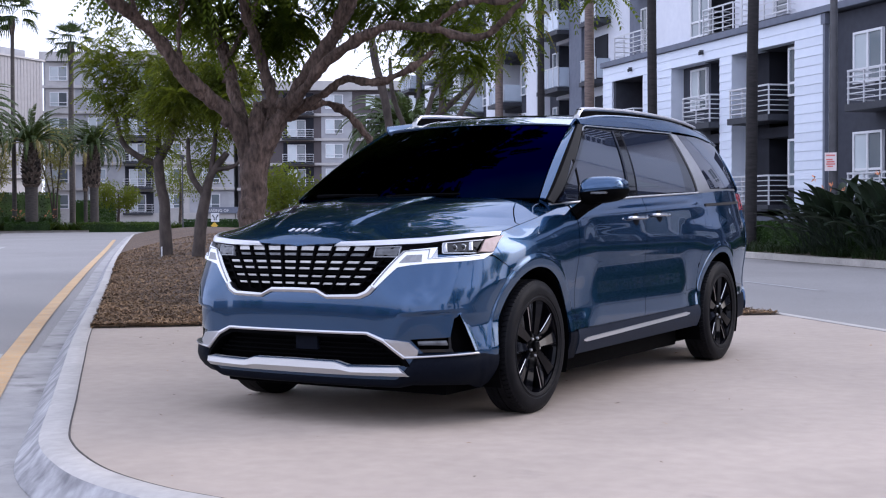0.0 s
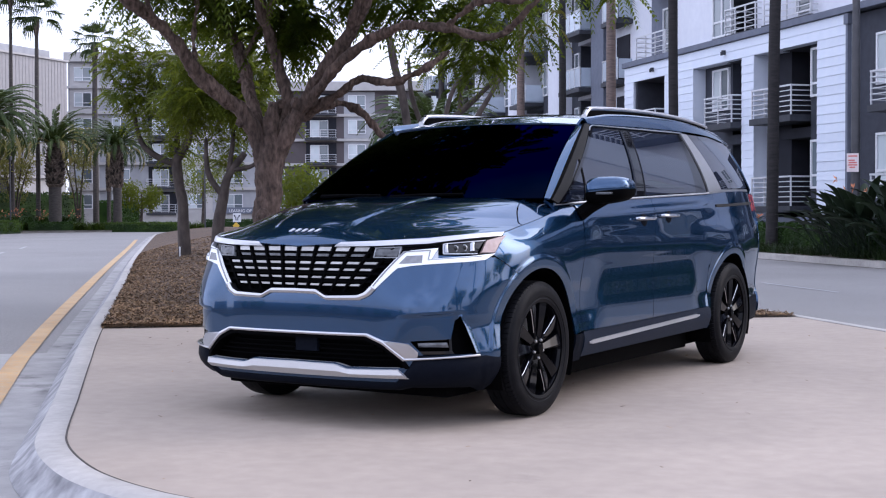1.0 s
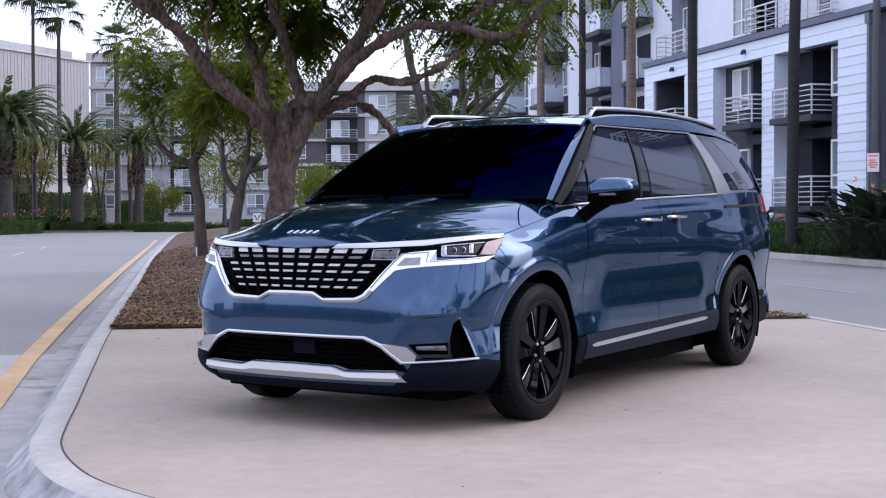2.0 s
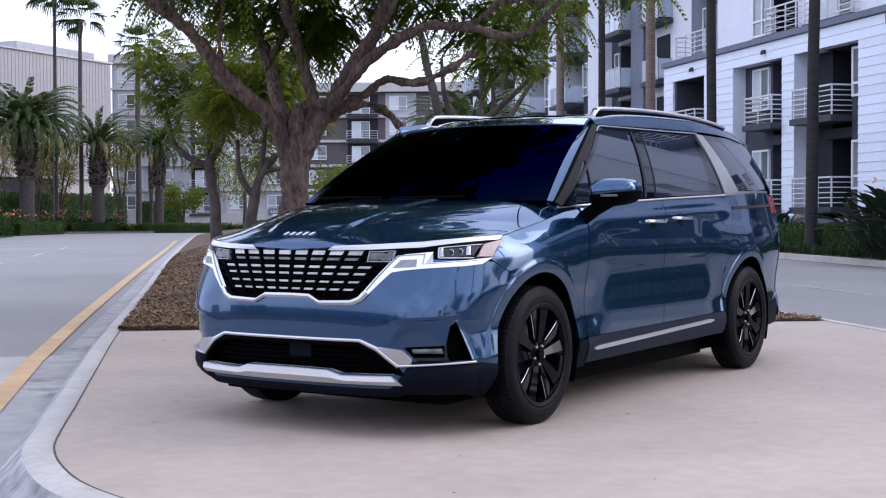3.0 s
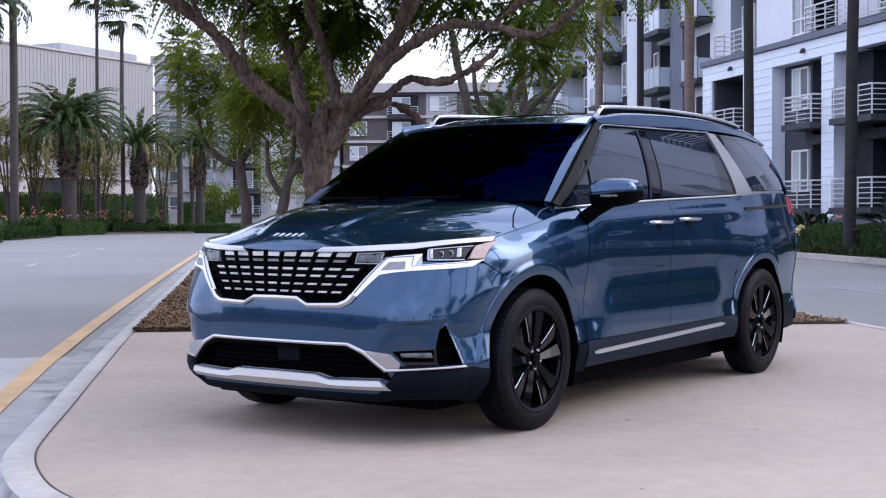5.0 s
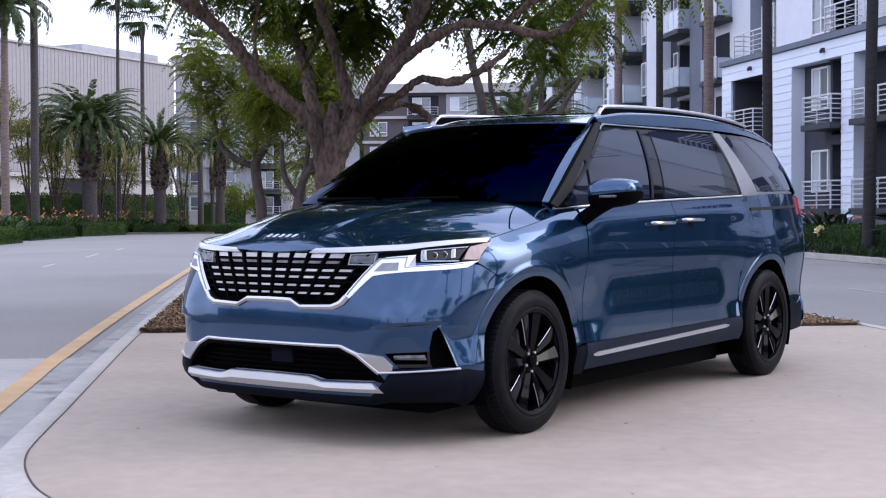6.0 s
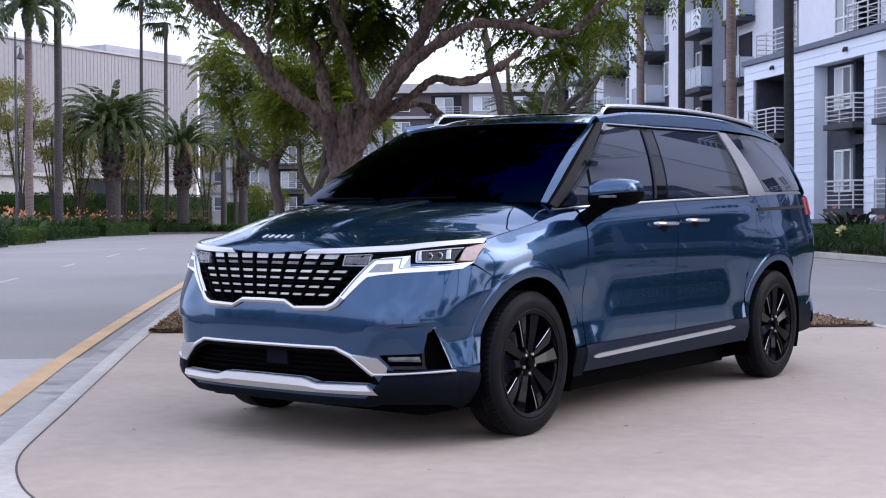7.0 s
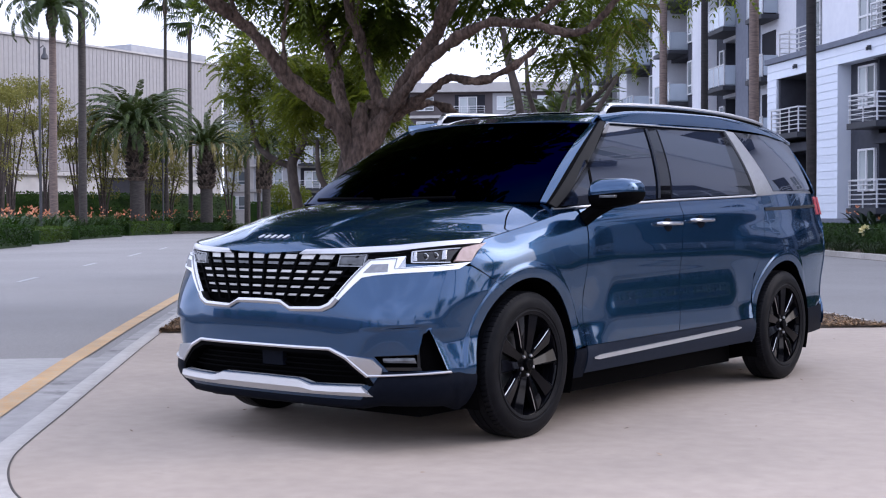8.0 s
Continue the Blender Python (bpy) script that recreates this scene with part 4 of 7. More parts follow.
# unseen boughs over the car, added to darken bonnet and windscreen reflections
for k in range(54):
    c = Vector((r.uniform(-6.8, -1.7), r.uniform(-0.3, 5.2), r.uniform(5.4, 7.2))) - Q
    lv.clump(c, r.uniform(0.35, 0.7), 22, pl=0.24, pw=0.075, pairs=7)
for l, d, z, rad, n in ((-2.0, 0.2, 4.45, 0.4, 22), (-1.5, 0.8, 4.35, 0.4, 26), (-1.7, -0.6, 4.6, 0.4, 24), (-1.1, -0.4, 4.55, 0.4, 24), (-0.9, 0.4, 4.3, 0.45, 30), (-0.9, 0.9, 4.0, 0.3, 16), (-0.4, 1.2, 4.2, 0.45, 34), (0.0, 0.9, 4.15, 0.4, 34), (0.35, 0.7, 4.05, 0.4, 38), (0.55, 0.5, 4.05, 0.35, 26), (0.40, 0.9, 3.72, 0.26, 16), (0.15, 0.9, 3.75, 0.3, 18), (1.0, 0.2, 4.3, 0.4, 26), (1.45, 0.5, 4.2, 0.3, 16), (2.4, -0.6, 4.35, 0.4, 12),
                        (2.9, -0.4, 4.3, 0.4, 14), (3.4, -0.9, 4.1, 0.35, 14), (4.4, -0.6, 4.4, 0.35, 8), (4.9, -0.2, 4.45, 0.35, 7), (4.0, 0.3, 4.5, 0.35, 6), (-0.1, 0.8, 3.75, 0.3, 16), (1.8, 0.6, 4.45, 0.4, 14)):
    for _ in range(3):
        lv.clump(crown_at(l, d, z) + lv.way() * rad * 0.6, rad * 0.5, max(4, int(n * 0.5)), squash=0.8, ln=0.45, droop=0.75, pl=0.15, pw=0.026, pairs=11)
# hanging sprays at the crown's edge
for x, y, z, n, rad in ((2.86, 1.29, 3.68, 8, 0.22), (3.03, 1.39, 3.82, 12, 0.28), (3.2, 1.49, 3.65, 8, 0.24), (3.37, 1.59, 3.6, 6, 0.2), (3.5, 1.65, 3.85, 7, 0.24), (3.3, 1.56, 4.0, 8, 0.26),
                        (2.7, 1.2, 3.9, 9, 0.3), (2.35, 1.0, 3.95, 8, 0.25), (2.05, 0.84, 4.05, 9, 0.28), (1.67, 0.6, 4.1, 9, 0.3), (3.8, 1.75, 4.15, 6, 0.22), (1.5, 0.6, 4.0, 14, 0.26), (1.8, 0.75, 3.95, 14, 0.26), (2.1, 0.9, 3.9, 14, 0.26), (2.4, 1.0, 3.95, 12, 0.26), (2.3, 1.0, 3.55, 8, 0.2), (2.5, 1.1, 3.5, 12, 0.25), (2.7, 1.18, 3.4, 14, 0.26), (2.6, 1.15, 3.2, 12, 0.22), (2.78, 1.22, 3.15, 12, 0.2), (2.85, 1.25, 3.35, 10, 0.2)):
    lv.clump(Vector((x, y, z)), rad, int(n * 1.1), squash=0.9, ln=0.34, droop=0.95, pl=0.12, pw=0.021, pairs=11)
crown = lv.put("crown", M_LEAF, tree)
ly = Leaves(12)
for x, y, z in ((3.3, 1.5, 3.6), (3.6, 1.6, 3.75), (1.0, 0.6, 4.4)):
    ly.clump(Vector((x, y, z)), 0.28, 6, ln=0.3, pl=0.1, pw=0.015, squash=0.9, droop=0.9)
ly.put("yellow_leaves", M_LEAFY, tree)


def street_tree(x, y, limbs, clumps, label, leaf=M_LEAFB, bark=M_BARK2, seed=1, ln=0.6, pl=0.2, pw=0.035, name="street_tree"):
    t = thing(name, label, "tree", pose(x, y, 0))
    trunkpart("trunk", limbs, bark, t, 8)
    lv = Leaves(seed)
    for cx, cy, cz, rad, n in clumps:
        for _ in range(7):
            w = lv.way() * rad * lv.r.uniform(0.35, 1.0)
            lv.clump((cx + w.x, cy + w.y, cz + w.z * 0.8), rad * 0.34, int(n * 0.36), ln=ln * 0.8, pl=pl * 0.72, pw=pw * 0.8, droop=0.6, pairs=9)
    lv.put("crown", leaf, t)
    return t


street_tree(-16.2, 16.0,
            [([(0, 0, 0.2), (-0.04, 0, 1.2), (-0.12, -0.03, 1.8), (-0.18, -0.05, 2.35)], [0.15, 0.12, 0.11, 0.12]), ([(-0.16, -0.05, 2.25), (-0.5, -0.28, 2.4), (-0.8, -0.5, 2.75), (-0.9, -0.6, 3.4)], [0.09, 0.07, 0.06, 0.04]),
             ([(-0.18, -0.05, 2.3), (0.1, 0.1, 2.9), (0.0, 0.2, 3.8), (0.1, 0.1, 4.8)], [0.10, 0.08, 0.06, 0.03]), ([(-0.18, 0, 2.35), (-0.4, 0.2, 3.1), (-0.6, 0.3, 4.2)], [0.08, 0.06, 0.03])],
            [(-0.3, -0.1, 4.2, 1.1, 130), (-0.95, -0.7, 3.85, 0.62, 60), (0.4, 0.5, 3.3, 0.8, 100), (0.6, 0.7, 2.5, 0.5, 26), (-0.9, -0.6, 4.9, 0.8, 50), (0.2, 0.2, 5.0, 0.8, 50), (-1.25, -0.95, 4.5, 0.45, 20), (-0.1, 0.1, 2.6, 0.4, 12), (0.9, 0.9, 4.0, 0.7, 45), (-0.6, -0.4, 3.1, 0.4, 12)],
            "slim street tree with airy green crown in the mulch", seed=21, ln=0.5, pl=0.17, pw=0.03)
street_tree(-14.25, 14.8,
            [([(0, 0, 0.25), (0.1, 0.08, 1.3), (0.2, 0.15, 1.9), (0.5, 0.35, 2.4)], [0.14, 0.11, 0.09, 0.06]), ([(0.12, 0.1, 1.5), (-0.1, -0.1, 2.0), (-0.15, -0.1, 2.7)], [0.07, 0.06, 0.03]),
             ([(0.3, 0.2, 2.05), (0.7, 0.4, 2.15), (0.9, 0.6, 2.6)], [0.05, 0.045, 0.03]), ([(0.2, 0.15, 1.9), (0.3, 0.2, 2.6), (0.35, 0.2, 3.4)], [0.06, 0.05, 0.03])],
            [(0.2, 0.2, 3.6, 0.9, 130), (0.9, 0.7, 3.2, 0.6, 70), (-0.5, -0.3, 3.4, 0.7, 80), (0.4, 0.2, 4.4, 0.8, 100), (-0.4, -0.2, 4.2, 0.7, 70)],
            "leaning street tree with sparse crown in the mulch", seed=22, ln=0.5, pl=0.17, pw=0.03)
street_tree(-12.0, 18.5,
            [([(0.25, -0.1, 0.2), (0.15, 0, 2.0), (0.05, 0.05, 3.2), (-0.2, -0.05, 4.4), (-0.35, -0.1, 5.2)], [0.128, 0.105, 0.098, 0.090, 0.068]), ([(0.3, 0, 1.5), (1.2, 0.6, 2.8), (1.5, 0.8, 3.4), (1.9, 1.0, 4.1)], [0.083, 0.068, 0.060, 0.038]),
             ([(0.1, 0.05, 2.6), (0.7, 0.4, 3.0), (1.0, 0.5, 3.9), (1.6, 0.8, 4.6)], [0.068, 0.060, 0.053, 0.030]), ([(1.0, 0.5, 2.5), (2.2, 1.2, 2.9), (2.6, 1.5, 3.3)], [0.068, 0.060, 0.045])],
            [(-0.31, 0.25, 4.9, 0.35, 4), (0.1, 0.46, 5.2, 0.4, 5), (0.4, 0.5, 4.6, 0.3, 4), (1.0, 0.6, 5.9, 0.6, 16), (2.0, 1.2, 6.0, 0.6, 14)],
            "two-stemmed street tree with drooping leaves", seed=23, ln=0.55, pl=0.18, pw=0.032)

street_tree(-12.4, 20.6,
            [([(0.17, 0.09, 0.1), (0.09, 0, 1.65), (0, 0, 2.7), (0.26, 0.17, 3.3), (0.78, 0.43, 3.85), (1.3, 0.78, 4.45)], [0.145, 0.12, 0.10, 0.087, 0.07, 0.043]),
             ([(0, 0, 2.6), (-0.35, -0.17, 3.2), (-0.52, -0.35, 3.95), (-0.6, -0.35, 4.8)], [0.087, 0.07, 0.06, 0.035]), ([(0.43, 0.26, 3.5), (0.43, 0.26, 4.1), (0.26, 0.17, 4.8)], [0.06, 0.052, 0.035])],
            [(0.1, -0.85, 4.5, 0.36, 6), (0.5, -0.5, 4.55, 0.4, 8), (0.95, -0.17, 4.65, 0.4, 10), (1.4, 0.43, 4.7, 0.43, 12), (0.5, -0.26, 5.3, 0.5, 10), (1.4, 0.35, 5.4, 0.5, 14)],
            "forked street tree with drooping green leaves", seed=24, ln=0.52, pl=0.18, pw=0.032)

# palms
def lerp2(a, b, t):
    return a + (b - a) * t


def frond(lv, h, rad, a, e, ln):
    """An arching feather frond from height h; a: its heading, e: its starting elevation, both in radians."""
    o = Vector((math.cos(a), math.sin(a), 0))
    t = Vector((-math.sin(a), math.cos(a), 0))
    n, q, el = 16, Vector((0, 0, h)) + o * 0.2, e
    step = ln / n
    for i in range(n):
        d = o * math.cos(el) + Vector((0, 0, math.sin(el)))
        up = -o * math.sin(el) + Vector((0, 0, math.cos(el)))
        q2 = q + d * step
        w = 0.21 * math.sin(math.pi * (0.10 + 0.86 * i / n)) ** 0.7 * rad / 3.4
        w2 = 0.21 * math.sin(math.pi * (0.10 + 0.86 * (i + 1) / n)) ** 0.7 * rad / 3.4
        dn = -up * 0.55
        for s in (-1, 1):
            # leaflets lie close together as a drooping fringe, torn here and there
            for j in range(3):
                if lv.r.random() < 0.12:
                    continue
                f0, f1 = j / 3, (j + 0.86) / 3
                b = len(lv.v)
                wa, wb = lerp2(w, w2, f0) * lv.r.uniform(0.8, 1.15), lerp2(w, w2, f1) * lv.r.uniform(0.8, 1.15)
                lv.v += [q + d * step * f0, q + d * step * f1, q + d * step * (f1 + 0.9) + (t * s + dn) * wb, q + d * step * (f0 + 0.9) + (t * s + dn) * wa]
                lv.f.append((b, b + 1, b + 2, b + 3))
        q = q2
        el -= (0.10 + 0.075 * math.cos(e)) * (0.45 + 1.0 * i / n)


def date_palm(x, y, ztop, rt, rad, seed, label, base=0.0, fronds=64, upright=0.0, old=8):
    """Stout palm: smooth lower trunk, shaggy leaf bases, arching feather fronds."""
    p = thing("date_palm", label, "palm tree", pose(x, y, base), group="date palms beyond the road")
    bm = bmesh.new()
    h = ztop - base
    tube(bm, [(0, 0, -0.1), (0, 0, h * 0.3), (0, 0, h * 0.55)], [rt * 0.78, rt * 0.72, rt * 0.75], 14)
    part("trunk", bm, M_PALMT, p)
    r = random.Random(seed)
    vs, fs = [], []
    nz = 14
    for i in range(nz):
        z = h * (0.5 + 0.5 * i / nz)
        rr = rt * (0.80 + 0.32 * math.sin(math.pi * min(1, 0.15 + i / nz * 0.9)))
        for k in range(13):
            a = (k + 0.5 * (i % 2)) / 13 * math.tau + r.uniform(-0.08, 0.08)
            o, t, up = Vector((math.cos(a), math.sin(a), 0)), Vector((-math.sin(a), math.cos(a), 0)), Vector((0, 0, 1))
            c = o * rr * 0.8 + up * z
            w, l = 0.14 * rt / 0.6, 0.24 * r.uniform(0.8, 1.3)
            b = len(vs)
            vs += [c - t * w, c + t * w, c + o * (0.34 * rr) + up * l + t * w * 0.5, c + o * (0.34 * rr) + up * l - t * w * 0.5, c + up * l * 1.3]
            fs += [(b, b + 1, b + 2, b + 3), (b + 3, b + 2, b + 4), (b, b + 3, b + 4), (b + 1, b + 4, b + 2)]
    bm = bmesh.new()
    tube(bm, [(0, 0, h * 0.5), (0, 0, h * 0.8), (0, 0, h * 1.02)], [rt * 0.75, rt * 0.95, rt * 0.6], 12)
    part("trunk_core", bm, M_BOOT, p)
    bo = raw("trunk_husk", vs, fs, M_BOOT, p)
    bo["kind"] = "stuff"
    lv, lo = Leaves(seed), Leaves(seed + 1)
    for k in range(fronds):
        a = k * 2.39996
        e = 1.38 - 1.22 * (k / fronds) ** (1.1 - upright * 0.3) + lv.r.uniform(-0.12, 0.12) + upright * 0.25
        frond(lv if k < fronds - old else lo, h, rad, a, e, rad * lv.r.uniform(1.0, 1.25))
    lv.put("fronds", M_PALML, p)["kind"] = "stuff"
    lo.put("old_fronds", M_PALMO, p)["kind"] = "stuff"
    return p


date_palm(-74.8, 59.2, 7.6, 0.74, 4.5, 31, "large date palm with shaggy trunk and full arching crown", fronds=100, old=4)
date_palm(-76.8, 67.8, 6.7, 0.66, 3.4, 32, "date palm with upright fronds and diamond-scarred trunk", upright=0.8, fronds=64)
date_palm(-74.6, 72.3, 6.7, 0.46, 3.2, 33, "dark green date palm with slim trunk", old=2, fronds=64)
date_palm(-79.4, 76.1, 6.3, 0.22, 2.4, 34, "slender date palm with thin crown", fronds=20, old=10)
date_palm(-25.7, 41.6, 4.2, 0.32, 2.9, 36, "low dark palm clump beyond the island", fronds=120, old=2)


def fan_palm(x, y, z0, z1, r0, material, seed, crown=1.35, label="tall slender fan palm with small crown", lean=(0, 0), fronds=24, feather=False):
    p = thing("fan_palm", label, "palm tree", pose(x, y, z0), group="tall slender palms")
    bm = bmesh.new()
    h = z1 - z0
    tube(bm, [(lean[0] * t + 0.05 * noise.noise(Vector((x, t * 3, 1))), lean[1] * t + 0.05 * noise.noise(Vector((y, t * 3, 5))), -0.3 + (h + 0.3) * t) for t in np.linspace(0, 1, 14)],
         [r0 * (1.12 - 0.28 * t) for t in np.linspace(0, 1, 14)], 12)
    part("trunk", bm, material, p)
    top = Vector((lean[0], lean[1], h))
    lv = Leaves(seed)
    for k in range(fronds):
        a = k * 2.39996 + lv.r.uniform(-0.3, 0.3)
        if feather:
            frond(lv, h, 5.2, a, 1.25 - 1.25 * (k / fronds) + lv.r.uniform(-0.15, 0.15), crown * lv.r.uniform(1.0, 1.25))
            continue
        e = 1.35 - 1.75 * (k / fronds) + lv.r.uniform(-0.15, 0.15)
        o = Vector((math.cos(a), math.sin(a), 0))
        t = Vector((-math.sin(a), math.cos(a), 0))
        d = (o * math.cos(e) + Vector((0, 0, math.sin(e)))).normalized()
        d2 = (d + Vector((0, 0, -0.35))).normalized()
        q = top + d * crown * 0.52
        lv.quad(top, d, t, crown * 0.56, 0.025)
        for j in range(11):
            f = (j - 5) / 5 * 0.95
            w = (d2 * math.cos(f) + t * math.sin(f)).normalized()
            side = w.cross(d2.cross(t)).normalized()
            l2 = crown * lv.r.uniform(0.45, 0.62) * (1 - 0.25 * abs(f))
            lv.quad(q, w, side, l2, 0.06 * crown / 2, 0.12)
            lv.quad(q + w * l2 * 0.55, (w + Vector((0, 0, -0.9))).normalized(), side, l2 * 0.7, 0.035 * crown / 2, 0.2)
    lv.put("fronds", M_PALML, p)["kind"] = "stuff"
    bm = bmesh.new()
    tube(bm, [(top.x, top.y, h - 1.4), (top.x, top.y, h - 0.7), (top.x, top.y, h)], [r0 * 0.9, r0 * 1.6, r0 * 1.0], 9)
    part("frond_skirt", bm, M_BOOT, p)
    return p


fan_palm(-82.6, 68.6, 0, 19.2, 0.15, M_PALMT, 41, 2.5)
fan_palm(-79.5, 68.5, 0, 16.9, 0.17, M_PALMT, 42, 2.4)
fan_palm(-86.7, 81.7, 0, 16.6, 0.25, M_PALMT, 43, 2.4)
fan_palm(-64.9, 46.9, 0, 23.0, 0.24, M_PALMT, 44, 1.6)
fan_palm(-64.6, 44.5, 0, 13.9, 0.24, M_PALMT2, 45, 3.2, "pinkish-trunked palm with broad drooping feather fronds", fronds=40, feather=True)
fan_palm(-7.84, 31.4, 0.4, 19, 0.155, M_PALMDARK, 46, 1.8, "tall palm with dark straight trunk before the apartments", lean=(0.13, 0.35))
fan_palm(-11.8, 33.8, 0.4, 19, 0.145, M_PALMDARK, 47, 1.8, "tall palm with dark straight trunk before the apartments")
fan_palm(-21.4, 50.2, 0.4, 20, 0.22, M_PALMT2, 48, 2.2, "brown ringed palm trunk before the apartment wing")
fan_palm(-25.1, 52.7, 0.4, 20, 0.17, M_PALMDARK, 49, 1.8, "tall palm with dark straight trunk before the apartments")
fan_palm(-31.1, 59.6, 0.4, 20, 0.22, M_PALMT2, 50, 2.0, "brown ringed palm trunk before the apartment wing")
# palms out of view, added for the car's paint to mirror
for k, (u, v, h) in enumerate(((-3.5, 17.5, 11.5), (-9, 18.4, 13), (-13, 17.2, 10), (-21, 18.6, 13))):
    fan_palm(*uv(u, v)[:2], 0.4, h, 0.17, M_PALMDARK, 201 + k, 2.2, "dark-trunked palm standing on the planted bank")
fan_palm(-42.0, 72.0, 0, 13.5, 0.24, M_PALMT, 51, 1.8)
fan_palm(-50.0, 82.0, 0, 15.0, 0.24, M_PALMT, 52, 1.8)


def hedge(name, pts, width, height, z, material, seed, label, per=900, size=0.06, category="hedge"):
    """Clipped hedge along a line: a solid core clothed in leaves."""
    h = thing(name, label, category)
    lv = Leaves(seed)
    r = lv.r
    bm = bmesh.new()
    for a, b in zip(pts, pts[1:]):
        a, b = Vector(a), Vector(b)
        d = (b - a).normalized()
        s = Vector((-d.y, d.x, 0))
        L = (b - a).length
        m = Matrix(((d.x, s.x, 0, a.x), (d.y, s.y, 0, a.y), (0, 0, 1, z), (0, 0, 0, 1)))
        box(bm, 0, L, -width / 2 + 0.06, width / 2 - 0.06, -0.2, height - 0.06, m)
        for _ in range(int(per * L)):
            x, k = r.random() * L, r.random()
            f = height / (2 * height + width)
            if k < f:
                p, n = (x, -width / 2, r.random() * height), (0, -1, 0)
            elif k < 2 * f:
                p, n = (x, width / 2, r.random() * height), (0, 1, 0)
            else:
                p, n = (x, (r.random() - 0.5) * width, height), (0, 0, 1)
            p = m @ (Vector(p) + Vector(n) * r.uniform(-0.07, 0.05) + Vector((0, 0, 0.05 * noise.noise(Vector((x * 0.8, seed, 0))))))
            n = m.to_3x3() @ Vector(n)
            w = (lv.way() + n * 0.7).normalized()
            lv.quad(p, w, w.orthogonal().normalized(), size * r.uniform(0.7, 1.4), size * 0.3)
    part("hedge_core", bm, M_HEDGE, h, smooth=False)
    lv.put("hedge_leaves", material, h)["kind"] = "stuff"
    return h


# clipped hedges: before the ribbed building, along the far bed, on the bank
hedge("tall_hedge", [(-92.0, 30.0), (-89.3, 47.7), (-87.2, 60.0), (-87.0, 80.0)], 1.2, 3.05, 0, M_HEDGE, 61, "tall green clipped hedge before the ribbed building", per=230, size=0.18)
hedge("tall_hedge", [(-96, 96), (-88, 84)], 1.2, 2.4, 0, M_HEDGE, 62, "tall dark clipped hedge by the grey apartments", per=200, size=0.18)
LOW = [(-41.7, 23.9), (-47.1, 29.9), (-49.4, 31.9), (-54.1, 37.1), (-58.7, 41.1), (-66.4, 50.3), (-69.2, 53.2), (-73.1, 60.3), (-75.6, 64.0), (-73.5, 66.5), (-71.8, 68.4), (-66.4, 71.1), (-65, 72), (-59, 75.5)]
for k in range(7):
    hedge("low_hedge", [LOW[2 * k], LOW[2 * k + 1]], 1.4, (0.7, 0.55, 0.5)[k % 3], 0, M_HEDGE2 if k % 2 else M_HEDGE, 63 + k, "low clipped hedge along the far kerb", per=300, size=0.12)
hedge("bank_hedge", [uv(u, kerb_v(u) + 1.9) for u in (-8, 6, 20.5)], 0.9, 0.62, 0.12, M_HEDGE, 81, "dark clipped hedge on the bank", per=900, size=0.06)
hedge("bank_hedge", [uv(u, kerb_v(u) + 1.7) for u in (21.5, 34, 52, 70)], 1.3, 0.66, 0.10, M_HEDGE, 82, "dark clipped hedge on the bank", per=900, size=0.06)


def strappy(name, spots, seed, label, ln=0.5, n=70, wd=0.012, material=M_GRASS):
    """Tufts of narrow arching leaves, uncountable."""
    lv = Leaves(seed)
    for x, y, z, rad in spots:
        for _ in range(n):
            a = lv.r.random() * math.tau
            o = Vector((math.cos(a), math.sin(a), 0))
            t = Vector((-math.sin(a), math.cos(a), 0))
            q = Vector((x, y, z)) + o * rad * lv.r.random() + Vector((lv.r.uniform(-rad, rad), lv.r.uniform(-rad, rad), 0)) * 0.5
            l, el = ln * lv.r.uniform(0.6, 1.2), lv.r.uniform(0.9, 1.45)
            for i in range(3):
                d = o * math.cos(el) + Vector((0, 0, math.sin(el)))
                q2 = q + d * l / 3
                w0, w1 = wd * (1 - i * 0.28), wd * (1 - (i + 1) * 0.28)
                b = len(lv.v)
                lv.v += [q - t * w0, q + t * w0, q2 + t * w1, q2 - t * w1]
                lv.f.append((b, b + 1, b + 2, b + 3))
                q, el = q2, el - 0.55
    return tagged(lv.put(name, material), label, "plants", kind="stuff")


rr = random.Random(8)
strappy("strappy_border", [(*uv(u, kerb_v(u) + rr.uniform(0.35, 1.25))[:2], 0.02, 0.3) for u in np.arange(4, 36, 0.28)], 91, "dark strappy grass clumps along the bank's kerb", ln=0.44, n=44)
FAR_EDGE = spline([(-36, 17.5, 0), (-47.5, 28.8, 0), (-57.5, 38.5, 0), (-70, 51.8, 0), (-75.5, 60.5, 0), (-73.5, 66.5, 0), (-66, 71.5, 0), (-56, 77, 0)], 14)
strappy("bed_shrubs", [(p.x - rr.uniform(0.5, 2.5), p.y + rr.uniform(0, 0.8), 0, 0.7) for p in FAR_EDGE for _ in (0, 1)], 92, "mixed green low planting along the far kerb", ln=0.9, n=60, wd=0.06, material=M_HEDGE2)
BLOOM = spline([(-45, 22, 0), (-50.6, 29.6, 0), (-56.7, 37.6, 0), (-63.7, 44.8, 0), (-71.2, 54.2, 0), (-77.5, 64.5, 0), (-78, 71, 0)], 22)
fl = Leaves(93)
for q in BLOOM:
    for _ in range(1):
        p = q + Vector((rr.uniform(-2.2, 0.8), rr.uniform(-1, 1), rr.uniform(0.9, 1.6)))
        for _ in range(4):
            w = fl.way(0.4)
            fl.quad(p + w * rr.uniform(0, 0.25), w, w.orthogonal().normalized(), 0.2, 0.05)
fo = fl.put("orange_flowers", M_FLOWER)
